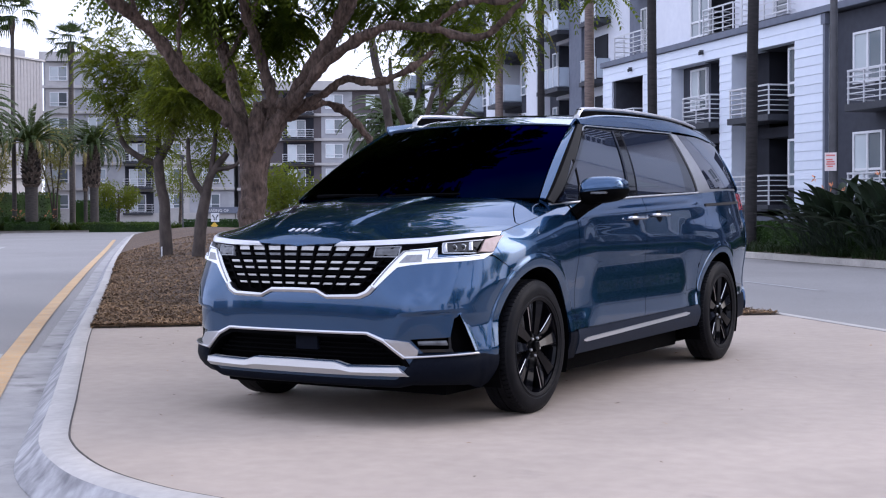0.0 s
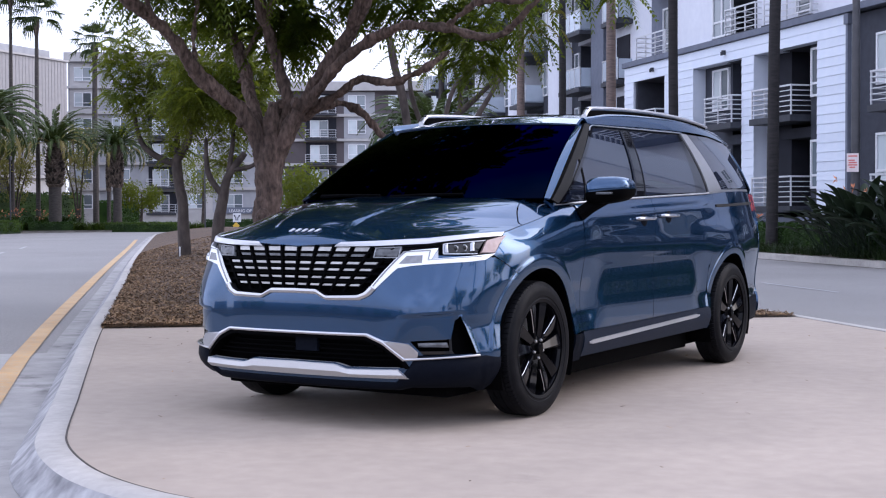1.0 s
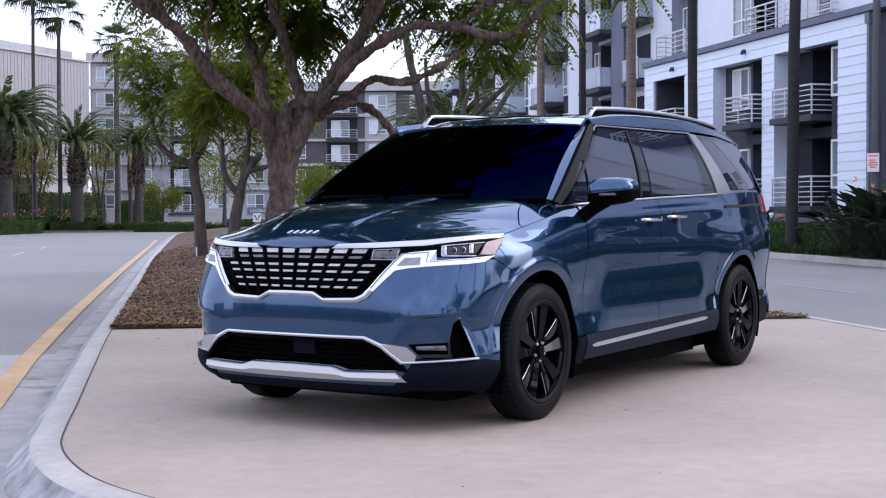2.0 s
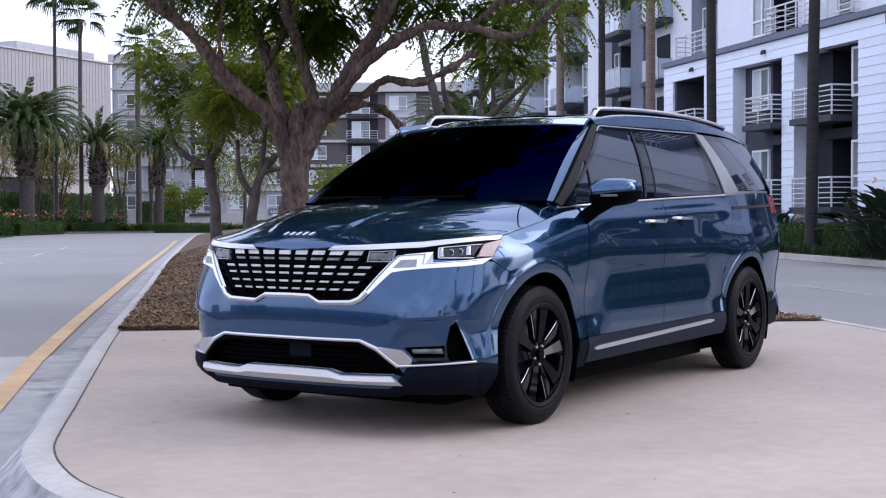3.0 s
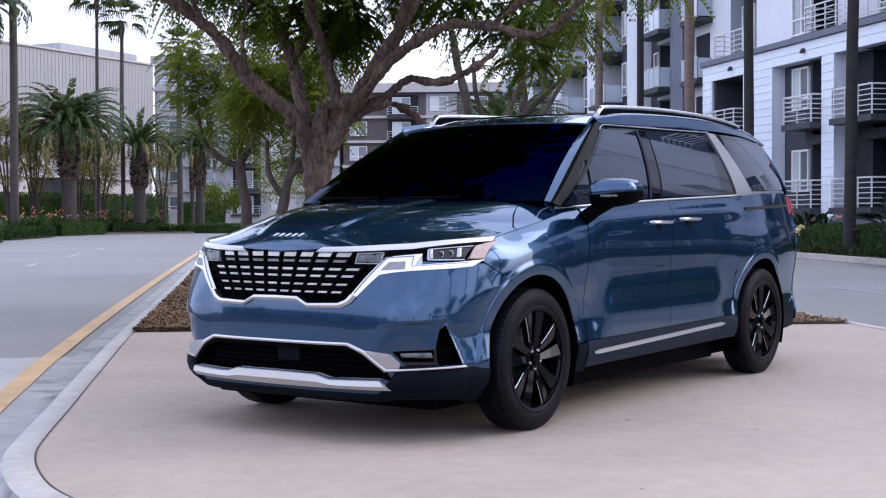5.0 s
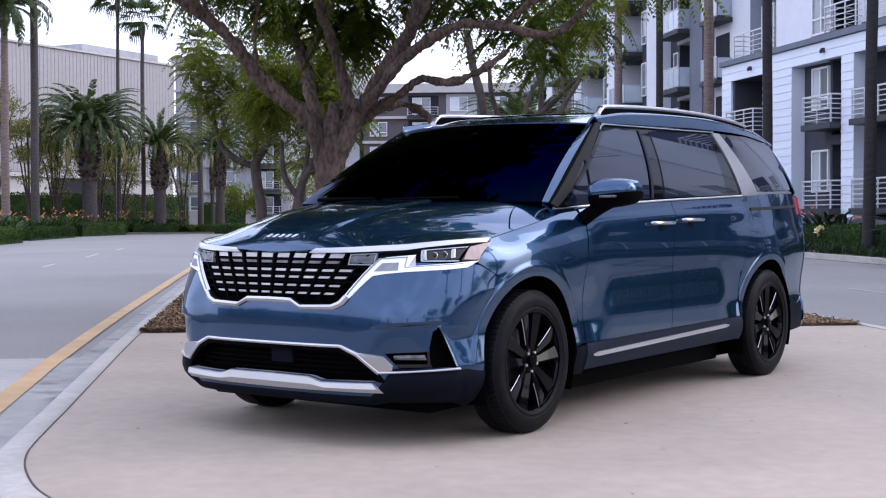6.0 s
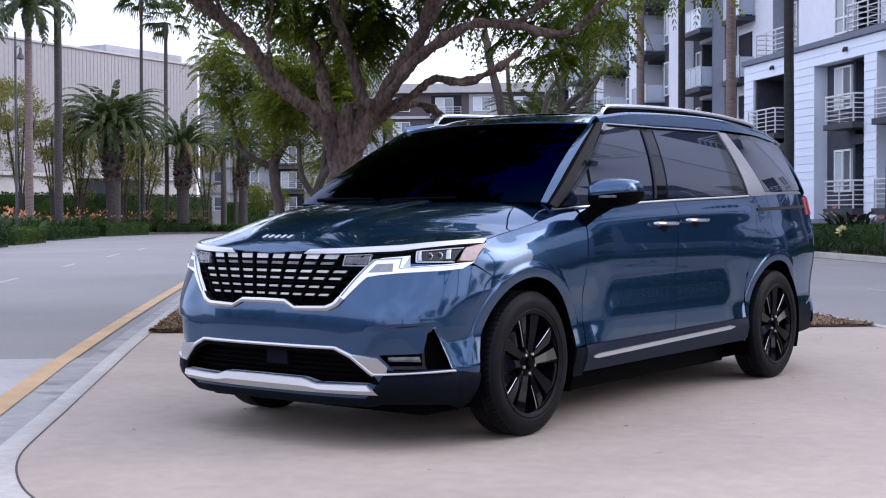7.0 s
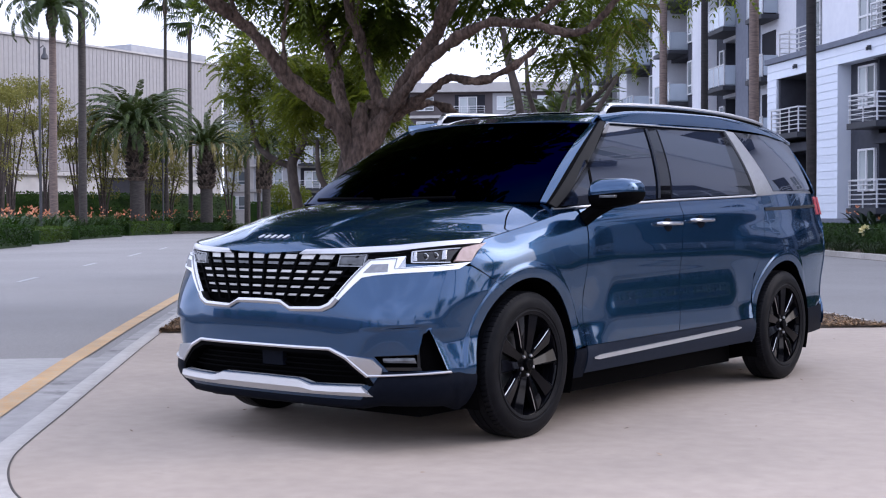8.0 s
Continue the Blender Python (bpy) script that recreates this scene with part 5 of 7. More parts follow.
tagged(fo, "orange bird-of-paradise flowers over green foliage", "flowers", kind="stuff")
strappy("flower_foliage", [(q.x + rr.uniform(-2.2, 0.8), q.y + rr.uniform(-1, 1), 0, 0.6) for q in BLOOM for _ in (0, 1)], 94, "green upright foliage under the orange flowers", ln=1.7, n=34, wd=0.06, material=M_HEDGE)


def multi_stem(x, y, seed, h=5.5, label="bare multi-stemmed small tree with sparse pale leaves"):
    r = random.Random(seed)
    limbs, ends = [], []
    for k in range(7):
        a = k / 7 * math.tau + r.uniform(-0.3, 0.3)
        sp = r.uniform(0.5, 1.3)
        e = Vector((math.cos(a) * sp * 1.3, math.sin(a) * sp * 1.3, h * r.uniform(0.7, 1.0)))
        limbs.append(([(math.cos(a) * 0.12, math.sin(a) * 0.12, 0), (math.cos(a) * 0.3 * sp, math.sin(a) * 0.3 * sp, h * 0.3), (math.cos(a) * 0.8 * sp, math.sin(a) * 0.8 * sp, h * 0.6), e], [0.085, 0.07, 0.05, 0.02]))
        ends.append(e)
    t = thing("small_tree", label, "tree", pose(x, y, 0), group="multi-stemmed trees before the ribbed building")
    trunkpart("trunk", limbs, M_BARK2, t, 6)
    lv = Leaves(seed + 100)
    for e in ends:
        lv.blob(e * 0.98, 1.0, 300, 0.2)
        lv.blob(e * 0.75, 0.9, 200, 0.19)
        lv.blob(e * 0.5, 0.6, 50, 0.18)
    lv.put("crown", M_LEAFC, t)


for k, (x, y, h) in enumerate(((-77.7, 50.4, 9.6), (-78.4, 53.7, 9.8), (-78.1, 56.4, 8.6), (-79.9, 60.1, 7.6), (-83.6, 67.4, 8.0), (-83.7, 69.8, 6.6), (-73.9, 47.0, 9.8), (-81.8, 75.0, 7.4))):
    multi_stem(x, y, 120 + k, h * 1.12)
# round leafy shrub and broadleaf trees by the far apartments
for k, (x, y, z, rad) in enumerate(((-35.1, 44.9, 2.4, 1.9), (-76.0, 84.0, 5.2, 3.6), (-80.0, 80.5, 3.0, 2.0))):
    t = thing("broadleaf_tree", "rounded light green tree before the far apartments", "tree", pose(x, y, 0))
    trunkpart("trunk", [([(0, 0, 0), (0.1, 0, z * 0.5), (0, 0.1, z)], [0.16, 0.12, 0.06])], M_BARK2, t, 7)
    lv = Leaves(140 + k)
    for j in range(16):
        w = lv.way()
        lv.blob(Vector((w.x * rad * 0.6, w.y * rad * 0.6, z + w.z * rad * 0.5)), rad * 0.5, 150, 0.22)
    lv.put("crown", M_LEAFB, t)
# unseen copies behind the camera and on the bank, added for the paint's reflections
rb = random.Random(77)
for k in range(15):
    copy_thing(t, pose(-62 + 8.6 * k + rb.uniform(-2.5, 2.5), -44 + rb.uniform(-4, 5), 0, 0, 0, rb.uniform(0, 360)) @ Matrix.Scale(rb.uniform(0.7, 1.15), 4))
for k in range(8):
    q = uv(-4 - 5.2 * k + rb.uniform(-1, 1), 20 + rb.uniform(-1.5, 2.5))
    copy_thing(t, pose(q.x, q.y, 0.3, 0, 0, rb.uniform(0, 360)) @ Matrix.Scale(rb.uniform(0.8, 1.25), 4))


def paddle_plant(x, y, z, h, seed, n=60, label="dense bird-of-paradise clump with large dark leaves"):
    """Clump of long-stalked paddle leaves, each folded along its rib."""
    p = thing("bird_of_paradise_plant", label, "plant", pose(x, y, z))
    r = random.Random(seed)
    bm = bmesh.new()
    for k in range(n):
        a, el = r.random() * math.tau, r.uniform(0.55, 1.45)
        o, t = Vector((math.cos(a), math.sin(a), 0)), Vector((-math.sin(a), math.cos(a), 0))
        q = o * r.random() * 0.55 + t * r.uniform(-0.4, 0.4)
        L, bl = h * r.uniform(0.35, 0.62), h * r.uniform(0.32, 0.48)
        d = o * math.cos(el) + Vector((0, 0, math.sin(el)))
        e = q + d * L
        tube(bm, [q, q + d * L * 0.5, e], [0.016, 0.013, 0.010], 4, cap=False)
        rows = []
        for i in range(6):
            f = i / 5
            c = e + d * bl * f
            w = 0.10 * h / 1.7 * math.sin(math.pi * (0.06 + 0.90 * f)) ** 0.8
            up = d.cross(t).normalized()
            rows.append([bm.verts.new(c + t * w + up * w * 0.45), bm.verts.new(c), bm.verts.new(c - t * w + up * w * 0.45)])
            d = (d + o * 0.06 + Vector((0, 0, -0.07))).normalized()
        for A, B in zip(rows, rows[1:]):
            bm.faces.new((A[0], A[1], B[1], B[0]))
            bm.faces.new((A[1], A[2], B[2], B[1]))
    part("leaves", bm, M_BOP, p, sharp=80)
    fl = Leaves(seed + 3)
    for _ in range(3):
        c = Vector((r.uniform(-0.7, 0.7), r.uniform(-0.7, 0.7), h * r.uniform(0.75, 0.95)))
        for _ in range(4):
            w = fl.way(0.5)
            fl.quad(c, w, w.orthogonal().normalized(), 0.14, 0.022)
    bloom = fl.put("flowers", M_FLOWER, p)
    bloom["label"], bloom["kind"] = "orange pointed flowers", "stuff"


for k, (u, v, h, n) in enumerate(((21.7, 15.95, 2.0, 80), (20.1, 16.15, 2.1, 80), (23.2, 16.1, 1.75, 70), (18.6, 16.3, 2.1, 70), (17.0, 16.4, 2.0, 60))):
    paddle_plant(*uv(u, v + 0.25)[:2], 0.1, h, 151 + k, n)
paddle_plant(*uv(34.2, 18.4)[:2], 0.3, 1.1, 157, 60, "low dark-leaved clump behind the hedge")
paddle_plant(*uv(31.8, 18.0)[:2], 0.3, 0.85, 158, 50, "low dark-leaved clump behind the hedge")
lf = Leaves(157)
pf = uv(31.9, kerb_v(31.9) + 1.05, 0.62)
for _ in range(40):
    w = lf.way(0.4)
    lf.quad(pf + w * 0.08, w, w.orthogonal().normalized(), 0.14, 0.05)
tagged(lf.put("pale_flower", M_PALEFL), "pale yellow flower head before the hedge", "flower")


# ---- poles and signs ----
def lamp_post(x, y, z, h, label, arm=True):
    p = thing("street_lamp", label, "street lamp", pose(x, y, z))
    k = 0.62 if arm else 1.0
    bm = bmesh.new()
    tube(bm, [(0, 0, -0.1), (0, 0, h * 0.5), (0, 0, h)], [0.13 * k, 0.11 * k, 0.085 * k], 12)
    tube(bm, [(0, 0, -0.05), (0, 0, 0.5)], [0.2 * k, 0.17 * k], 12)
    part("pole", bm, M_POLE, p)
    if arm:
        bm = bmesh.new()
        tube(bm, [(0, 0, h - 0.9), (0.16, 0.14, h - 0.72), (0.22, 0.18, h - 0.85)], 0.03, 8)
        part("arm", bm, M_POLE, p)
        bm = bmesh.new()
        lathe(bm, [(0.02, 0.0), (0.07, -0.05), (0.09, -0.3), (0.19, -0.48), (0.2, -0.62), (0.06, -0.66)], 14, Matrix.Translation((0.22, 0.18, h - 0.82)) @ Matrix.Rotation(-math.pi / 2, 4, "Y"))
        part("lamp_head", bm, M_POLE, p)
    return p


lamp_post(-56.6, 37.9, 0, 11.0, "tall slim dark street lamp with small lantern beyond the road")
sp = lamp_post(-4.87, 29.1, 0.2, 8.2, "dark steel pole with a small notice on the bank", arm=False)
sp.name = "sign_pole"
tagged(sp, category="pole")
sg = thing("parking_sign", "small faded white notice with red print on a pole", "sign", look((-4.90, 28.93, 2.42), (-4.9 - 9.2, 28.93 + 35.6, 2.42)))
part("plate", bbox(-0.15, 0.15, -0.24, 0.24, 0.0, 0.012, 0.004), M_SIGN, sg, smooth=False)
bm = bmesh.new()
for x0, x1, y in ((-0.11, 0.11, 0.17), (-0.11, 0.05, 0.06), (-0.10, 0.10, 0.0), (-0.11, 0.11, -0.06), (-0.08, 0.06, -0.12)):
    box(bm, x0, x1, y - 0.018, y + 0.018, 0.013, 0.017)
part("print_bars", bm, M_RED, sg, smooth=False)
for k, (x, y) in enumerate(((-74.48, 61.38), (-62.0, 68.5))):
    st = thing("slim_post", "slim grey lamp post in the far bed", "post", pose(x, y, 0))
    bm = bmesh.new()
    tube(bm, [(0, 0, -0.1), (0, 0, 5.2)], 0.055, 8)
    part("shaft", bm, M_POLE, st)
    part("cap", bbox(-0.12, 0.12, -0.12, 0.12, 5.2, 5.5, 0.03), M_POLE, st)

# lettering on the far apartments' base wall
board = thing("letter_board", "pale board with grey capital letters on the far wall", "sign", facade(-101.7, 117.55, 0.849, 0.529))
boxpart("board", -0.3, 6.0, 0.0, 0.12, 1.3, 2.05, M_MIDGREY, board)
curve = bpy.data.curves.new("lettering", "FONT")
curve.body, curve.size, curve.extrude = "LEASING OF", 0.5, 0.01
curve.materials.append(M_VINYL)
letters = new("lettering", curve)
letters.parent = board
letters.matrix_basis = pose(0.05, -0.02, 1.47, 90, 0, 0)
# lane sign with two bent arrows and a yellow diamond below, at the island's far end
ls = thing("lane_sign", "small white lane sign with bent arrows over a yellow marker", "sign", look((-47.9, 55.35, 0.97), (-47.9 - 50.7, 55.35 + 86.1, 0.97)))
part("plate", bbox(-0.24, 0.24, -0.26, 0.26, 0.0, 0.015, 0.004), M_VINYL, ls, smooth=False)
for sgn in (-1, 1):
    bm = bmesh.new()
    tube(bm, [(0.05 * sgn, -0.17, 0.02), (0.06 * sgn, 0.0, 0.02), (0.14 * sgn, 0.08, 0.02), (0.14 * sgn, 0.16, 0.02)], [0.028, 0.028, 0.03, 0.05], 6)
    part("arrow", bm, M_SLATE, ls)
bm = bmesh.new()
box(bm, -0.15, 0.15, -0.15, 0.15, 0.0, 0.015, Matrix.Translation((-0.05, -0.48, 0.004)) @ Matrix.Rotation(math.pi / 4, 4, "Z"))
part("marker", bm, M_DIAMOND, ls, "yellow diamond marker", smooth=False)
bm = bmesh.new()
box(bm, -0.03, 0.03, -1.1, 0.3, -0.05, -0.005)
part("post", bm, M_POLE, ls, smooth=False)

# a short white stake in the mulch
st = thing("marker_stake", "short white stake standing in the bark mulch", "stake", pose(*uv(22.6, -0.25), 0, 0, 20))
part("stake", bbox(-.014, .014, -.010, .010, 0.12, 0.42, .003), M_VINYL, st, smooth=False)

# dry leaves and specks on the concrete pad
lt = Leaves(170)
for _ in range(70):
    u, v = lt.r.uniform(-3.6, 5.6), lt.r.uniform(-1.4, 5.0)
    if u < -2.6 and not 0 < v < 4:
        continue
    a, q = lt.r.random() * math.tau, uv(u, v, 0.004)
    d = Vector((math.cos(a), math.sin(a), 0.15))
    lt.quad(q, d, Vector((-math.sin(a), math.cos(a), 0.2)), lt.r.uniform(0.012, 0.05), lt.r.uniform(0.004, 0.009))
tagged(lt.put("leaf_litter", M_CHIP), "scattered dry leaf bits on the concrete pad", "leaves", kind="stuff")


# ---- the car ----
def cr(xs, ys, x):
    """Smooth curve through the points (xs, ys)."""
    if x <= xs[0]:
        return ys[0]
    if x >= xs[-1]:
        return ys[-1]
    i = 0
    while x > xs[i + 1]:
        i += 1

    def slope(k):
        a, b = max(k - 1, 0), min(k + 1, len(xs) - 1)
        return (ys[b] - ys[a]) / (xs[b] - xs[a])
    h = xs[i + 1] - xs[i]
    t = (x - xs[i]) / h
    return ((2 * t ** 3 - 3 * t ** 2 + 1) * ys[i] + (t ** 3 - 2 * t ** 2 + t) * h * slope(i)
            + (-2 * t ** 3 + 3 * t ** 2) * ys[i + 1] + (t ** 3 - t ** 2) * h * slope(i + 1))


HUB_Z, WHEELBASE, ARCH_R = 0.37, 3.09, 0.445


def half_width(z):
    return 0.006 + cr([.18, .30, .38, .46, .55, .65, .75, .85, .95, 1.02, 1.08, 1.15, 1.22, 1.30],
                      [.905, .94, .953, .944, .935, .941, .956, .968, .966, .952, .934, .917, .90, .88], z)


def nose(z):
    return cr([.18, .25, .32, .42, .5, .6, .7, .85, .955, 1.02], [-.86, -.915, -.940, -.948, -.952, -.953, -.945, -.925, -.905, -.87], z)


def corner(z):
    return cr([.2, .35, .58, .9, 1.02], [.62, .66, .8, .96, 1.15], z)


def front_y(x, z, hollow=True):
    """The front face: y of the body at (x, z)."""
    q = min(abs(x) / half_width(z), 0.99999)
    flare = .054 * step(.34, .60, z) * (1 - step(.64, .92, z)) * step(.46, .80, abs(x))
    return nose(z) + corner(z) * (1 - (1 - q ** 3) ** (1 / 3)) - flare + (sculpt(abs(x), z) if hollow else 0.0)


def step(a, b, t):
    t = min(1.0, max(0.0, (t - a) / (b - a)))
    return t * t * (3 - 2 * t)


def sculpt(x, z):
    """Hollow of the bumper: an inset panel round the fog lamp, fading out towards the middle."""
    if x < .60 or z > .70:
        return 0.0
    top = cr([.60, .70, .84, .90], [.602, .606, .616, .618], x)
    edge = cr([.36, .40, .50, .607, .66], [.920, .911, .888, .862, .850], z)
    return .032 * step(.60, .80, x) * step(0, .020, top - z) * step(0, .018, edge - x)


# section of the doors: a bulge, a hollow under it, and a swell above the sill
DOOR_Z = [.38, .45, .52, .59, .66, .72, .78, .84, .90, .96, 1.02, 1.08, 1.15]
DOOR_W = [.955, .961, .9635, .9615, .9565, .953, .9528, .955, .957, .9535, .944, .932, .917]


def belt(y):
    return cr([.3, .6, 1.69, 2.72, 3.0, 3.9, 4.2], [1.155, 1.168, 1.212, 1.247, 1.262, 1.285, 1.285], y)


def side_x(y, z):
    """The flank: x of the body at (y, z)."""
    w, b = half_width(z), nose(z) + corner(z)
    if y < b:
        w *= max(0.0, 1 - ((b - y) / corner(z)) ** 3) ** (1 / 3) if y > nose(z) else 0
    for yc in (0, WHEELBASE):
        rr_ = math.hypot(y - yc, z - HUB_Z)
        keep = step(.24, .46, z) * (step(-.70, -.44, y) if yc == 0 else 1)
        w += keep * ((0.010 if yc == 0 else 0.008) * math.exp(-((rr_ - 0.5) / 0.13) ** 2) + 0.007 * (1 - step(.500, .524, rr_)))
    door = step(.60, .86, y) * (1 - step(2.24, 2.58, y))
    if door and .4 < z < 1.15:
        w += door * (cr(DOOR_Z, DOOR_W, z) + 0.006 - half_width(z))
    sh = step(-.10, .90, y) * (1 - step(2.5, 2.9, y))
    if sh and z > .8:
        d = z - belt(y) + .085
        w += sh * (.011 * math.exp(-(d / (.035 if d > 0 else .085)) ** 2) - .010 * step(-.075, 0, z - belt(y)))
    roll = step(-.36, -.10, y) * (1 - step(.45, .80, y))
    if roll:
        te = cr([-.311, -.12, .08, .28, .47, .8], [1.014, 1.046, 1.081, 1.117, 1.151, 1.18], y)
        w -= roll * .032 * max(0.0, (z - te + .12) / .12) ** 2
    if y > 3:
        w -= 0.16 * ((y - 3) / 1.2) ** 2
    return w


def glass_x(y, z):
    """The side of the cabin above the belt line."""
    k = max(0, (z - 1.22) / 0.435)
    x = 0.902 - 0.165 * k ** 1.5
    if y > 2.7:
        x -= 0.15 * ((y - 2.7) / 1.5) ** 2
    return x


car = thing("minivan", "blue metallic minivan with chrome grille parked on concrete", "car")
CORE = Vector((0, 1.6, 0.75))


def patch(P, nu, nv, lip=0.014, mirror=False):
    """A skin from P(u, v), with its edges folded inward."""
    bm = bmesh.new()
    pts = [[Vector(P(i / nu, j / nv)) for j in range(nv + 1)] for i in range(nu + 1)]
    if mirror:
        for row in pts:
            for p in row:
                p.x = -p.x
    g = [[bm.verts.new(p) for p in row] for row in pts]
    for i in range(nu):
        for j in range(nv):
            bm.faces.new((g[i][j], g[i + 1][j], g[i + 1][j + 1], g[i][j + 1]))
    bm.normal_update()
    bm.faces.ensure_lookup_table()
    f = bm.faces[(nu // 2) * nv + nv // 2]
    flip = f.normal.dot(f.calc_center_median() - CORE) < 0
    if flip:
        bmesh.ops.reverse_faces(bm, faces=bm.faces[:])
        bm.normal_update()
    if lip:
        ring = [(i, 0) for i in range(nu)] + [(nu, j) for j in range(nv)] + [(i, nv) for i in range(nu, 0, -1)] + [(0, j) for j in range(nv, 0, -1)]
        inner = [bm.verts.new(g[i][j].co - g[i][j].normal * lip) for i, j in ring]
        n = len(ring)
        for k in range(n):
            a, b = g[ring[k][0]][ring[k][1]], g[ring[(k + 1) % n][0]][ring[(k + 1) % n][1]]
            if (a.co - b.co).length > 1e-6:
                fv = (a, inner[k], inner[(k + 1) % n], b) if not flip else (b, inner[(k + 1) % n], inner[k], a)
                bm.faces.new(fv)
    return bm


def both(name, P, nu, nv, material, parent=None, lip=0.014, label=""):
    """The same skin on both sides of the car."""
    return [part(name, patch(P, nu, nv, lip, mi), material, parent or car, label, sharp=40) for mi in (False, True)]


def lerp(a, b, t):
    return a + (b - a) * t


def inside(poly, x, z):
    c = False
    for (x0, z0), (x1, z1) in zip(poly, poly[1:] + poly[:1]):
        if (z0 > z) != (z1 > z) and x < (x1 - x0) * (z - z0) / (z1 - z0) + x0:
            c = not c
    return c


# -- front bumper skin with its openings --
GRILLE = [(0, .714), (.15, .712), (.215, .684), (.40, .690), (.455, .72), (.60, .87), (.655, .905), (.915, .893), (.925, .90), (.916, 1.0), (0, .945)]
INTAKE = [(0, .497), (.44, .497), (.535, .458), (.625, .385), (.65, .330), (.33, .330), (.26, .348), (0, .348)]
FOG = [(.672, .467), (.830, .475), (.842, .570), (.868, .592), (.918, .395), (.724, .394)]


def ztop(x):
    return lerp(.957, 1.012, min(1, (abs(x) / .916)) ** 1.5)


bm = bmesh.new()
NT, NZ = 560, 150
vg = {}
for i in range(NT + 1):
    th = (i / NT * 2 - 1)
    for j in range(NZ + 1):
        zb = .255
        # rows run from the lower lip to the bonnet's edge
        a = abs(th)
        if a < 0.80:
            x = th / 0.80 * 0.885
            z = zb + (ztop(x) - zb) * j / NZ
            w = half_width(z) * 0.985
            x = th / 0.80 * 0.885 * w / 0.95
            vg[i, j] = bm.verts.new((x, front_y(x, z), z))
        else:
            f = (a - 0.80) / 0.20
            z = zb + (ztop(0.9) - zb) * j / NZ
            xs = 0.885 * half_width(z) * 0.985 / 0.95
            ys = front_y(xs, z)
            # the side edge: wheel arch below, seam up to the lamp above
            if z < HUB_Z + ARCH_R * 0.88:
                ye = -math.sqrt(max(0.0, ARCH_R ** 2 - max(0, z - HUB_Z) ** 2)) if z > HUB_Z else -ARCH_R
                ye = max(ye, -ARCH_R)
            else:
                ye = lerp(-.208, -.4555, min(1, (z - (HUB_Z + ARCH_R * 0.88)) / .13))
            ye = max(ye, ys + 0.004)
            y = lerp(ys, ye, f)
            vg[i, j] = bm.verts.new((math.copysign(lerp(side_x(y, z), xs + (side_x(y, z) - side_x(ys, z)), 1 - step(.0, 1.0, f)), th), y, z))
# ease the turn from the face into the sides
lo_, hi_ = int(NT * .5 * (1 + .765)), int(NT * .5 * (1 + .91))
for j in range(NZ + 1):
    for side_ in (1, -1):
        run = [vg[NT // 2 + side_ * (i - NT // 2), j] for i in range(lo_, hi_ + 1)]
        pts = np.array([v.co[:] for v in run])
        for _ in range(60):
            pts[1:-1, :2] += .25 * (pts[:-2, :2] - 2 * pts[1:-1, :2] + pts[2:, :2])
        for v, p in zip(run, pts):
            v.co = Vector(p)
for i in range(NT):
    for j in range(NZ):
        q = [vg[i, j], vg[i + 1, j], vg[i + 1, j + 1], vg[i, j + 1]]
        c = sum((v.co for v in q), Vector()) / 4
        ax = abs(c.x)
        if c.y < -0.30 and (inside(GRILLE, ax, c.z) or inside(INTAKE, ax, c.z) or inside(FOG, ax, c.z)):
            continue
        if c.z > 0.885 and c.y > -0.47 and ax > .85:
            continue
        bm.faces.new(q)
bmesh.ops.delete(bm, geom=[v for v in bm.verts if not v.link_faces], context="VERTS")


def nearest(x, z):
    """The nearest place on the openings' outlines."""
    best = (9, x, z)
    for poly in (GRILLE, INTAKE, FOG):
        for (x0, z0), (x1, z1) in zip(poly, poly[1:] + poly[:1]):
            dx, dz = x1 - x0, z1 - z0
            t = min(1, max(0, ((x - x0) * dx + (z - z0) * dz) / (dx * dx + dz * dz + 1e-12)))
            q = (math.hypot(x0 + t * dx - x, z0 + t * dz - z), x0 + t * dx, z0 + t * dz)
            best = min(best, q)
    return best


for v in {v for e in bm.edges if len(e.link_faces) == 1 for v in e.verts}:
    if v.co.y < -.3:
        dist, x, z = nearest(abs(v.co.x), v.co.z)
        if dist < .010:
            v.co = Vector((math.copysign(x, v.co.x), front_y(x, z), z))
bmesh.ops.recalc_face_normals(bm, faces=bm.faces[:])
bumper = part("front_bumper", bm, M_PAINT, car, sharp=60)


def fpt(x, z, out=0.0):
    """A point on the front face, set out from it."""
    e = 0.004
    dydx = (front_y(x + e, z, False) - front_y(x - e, z, False)) / (2 * e)
    dydz = (front_y(x, z + e, False) - front_y(x, z - e, False)) / (2 * e)
    n = Vector((dydx, -1, dydz)).normalized()
    return Vector((x, front_y(x, z, False), z)) + n * out


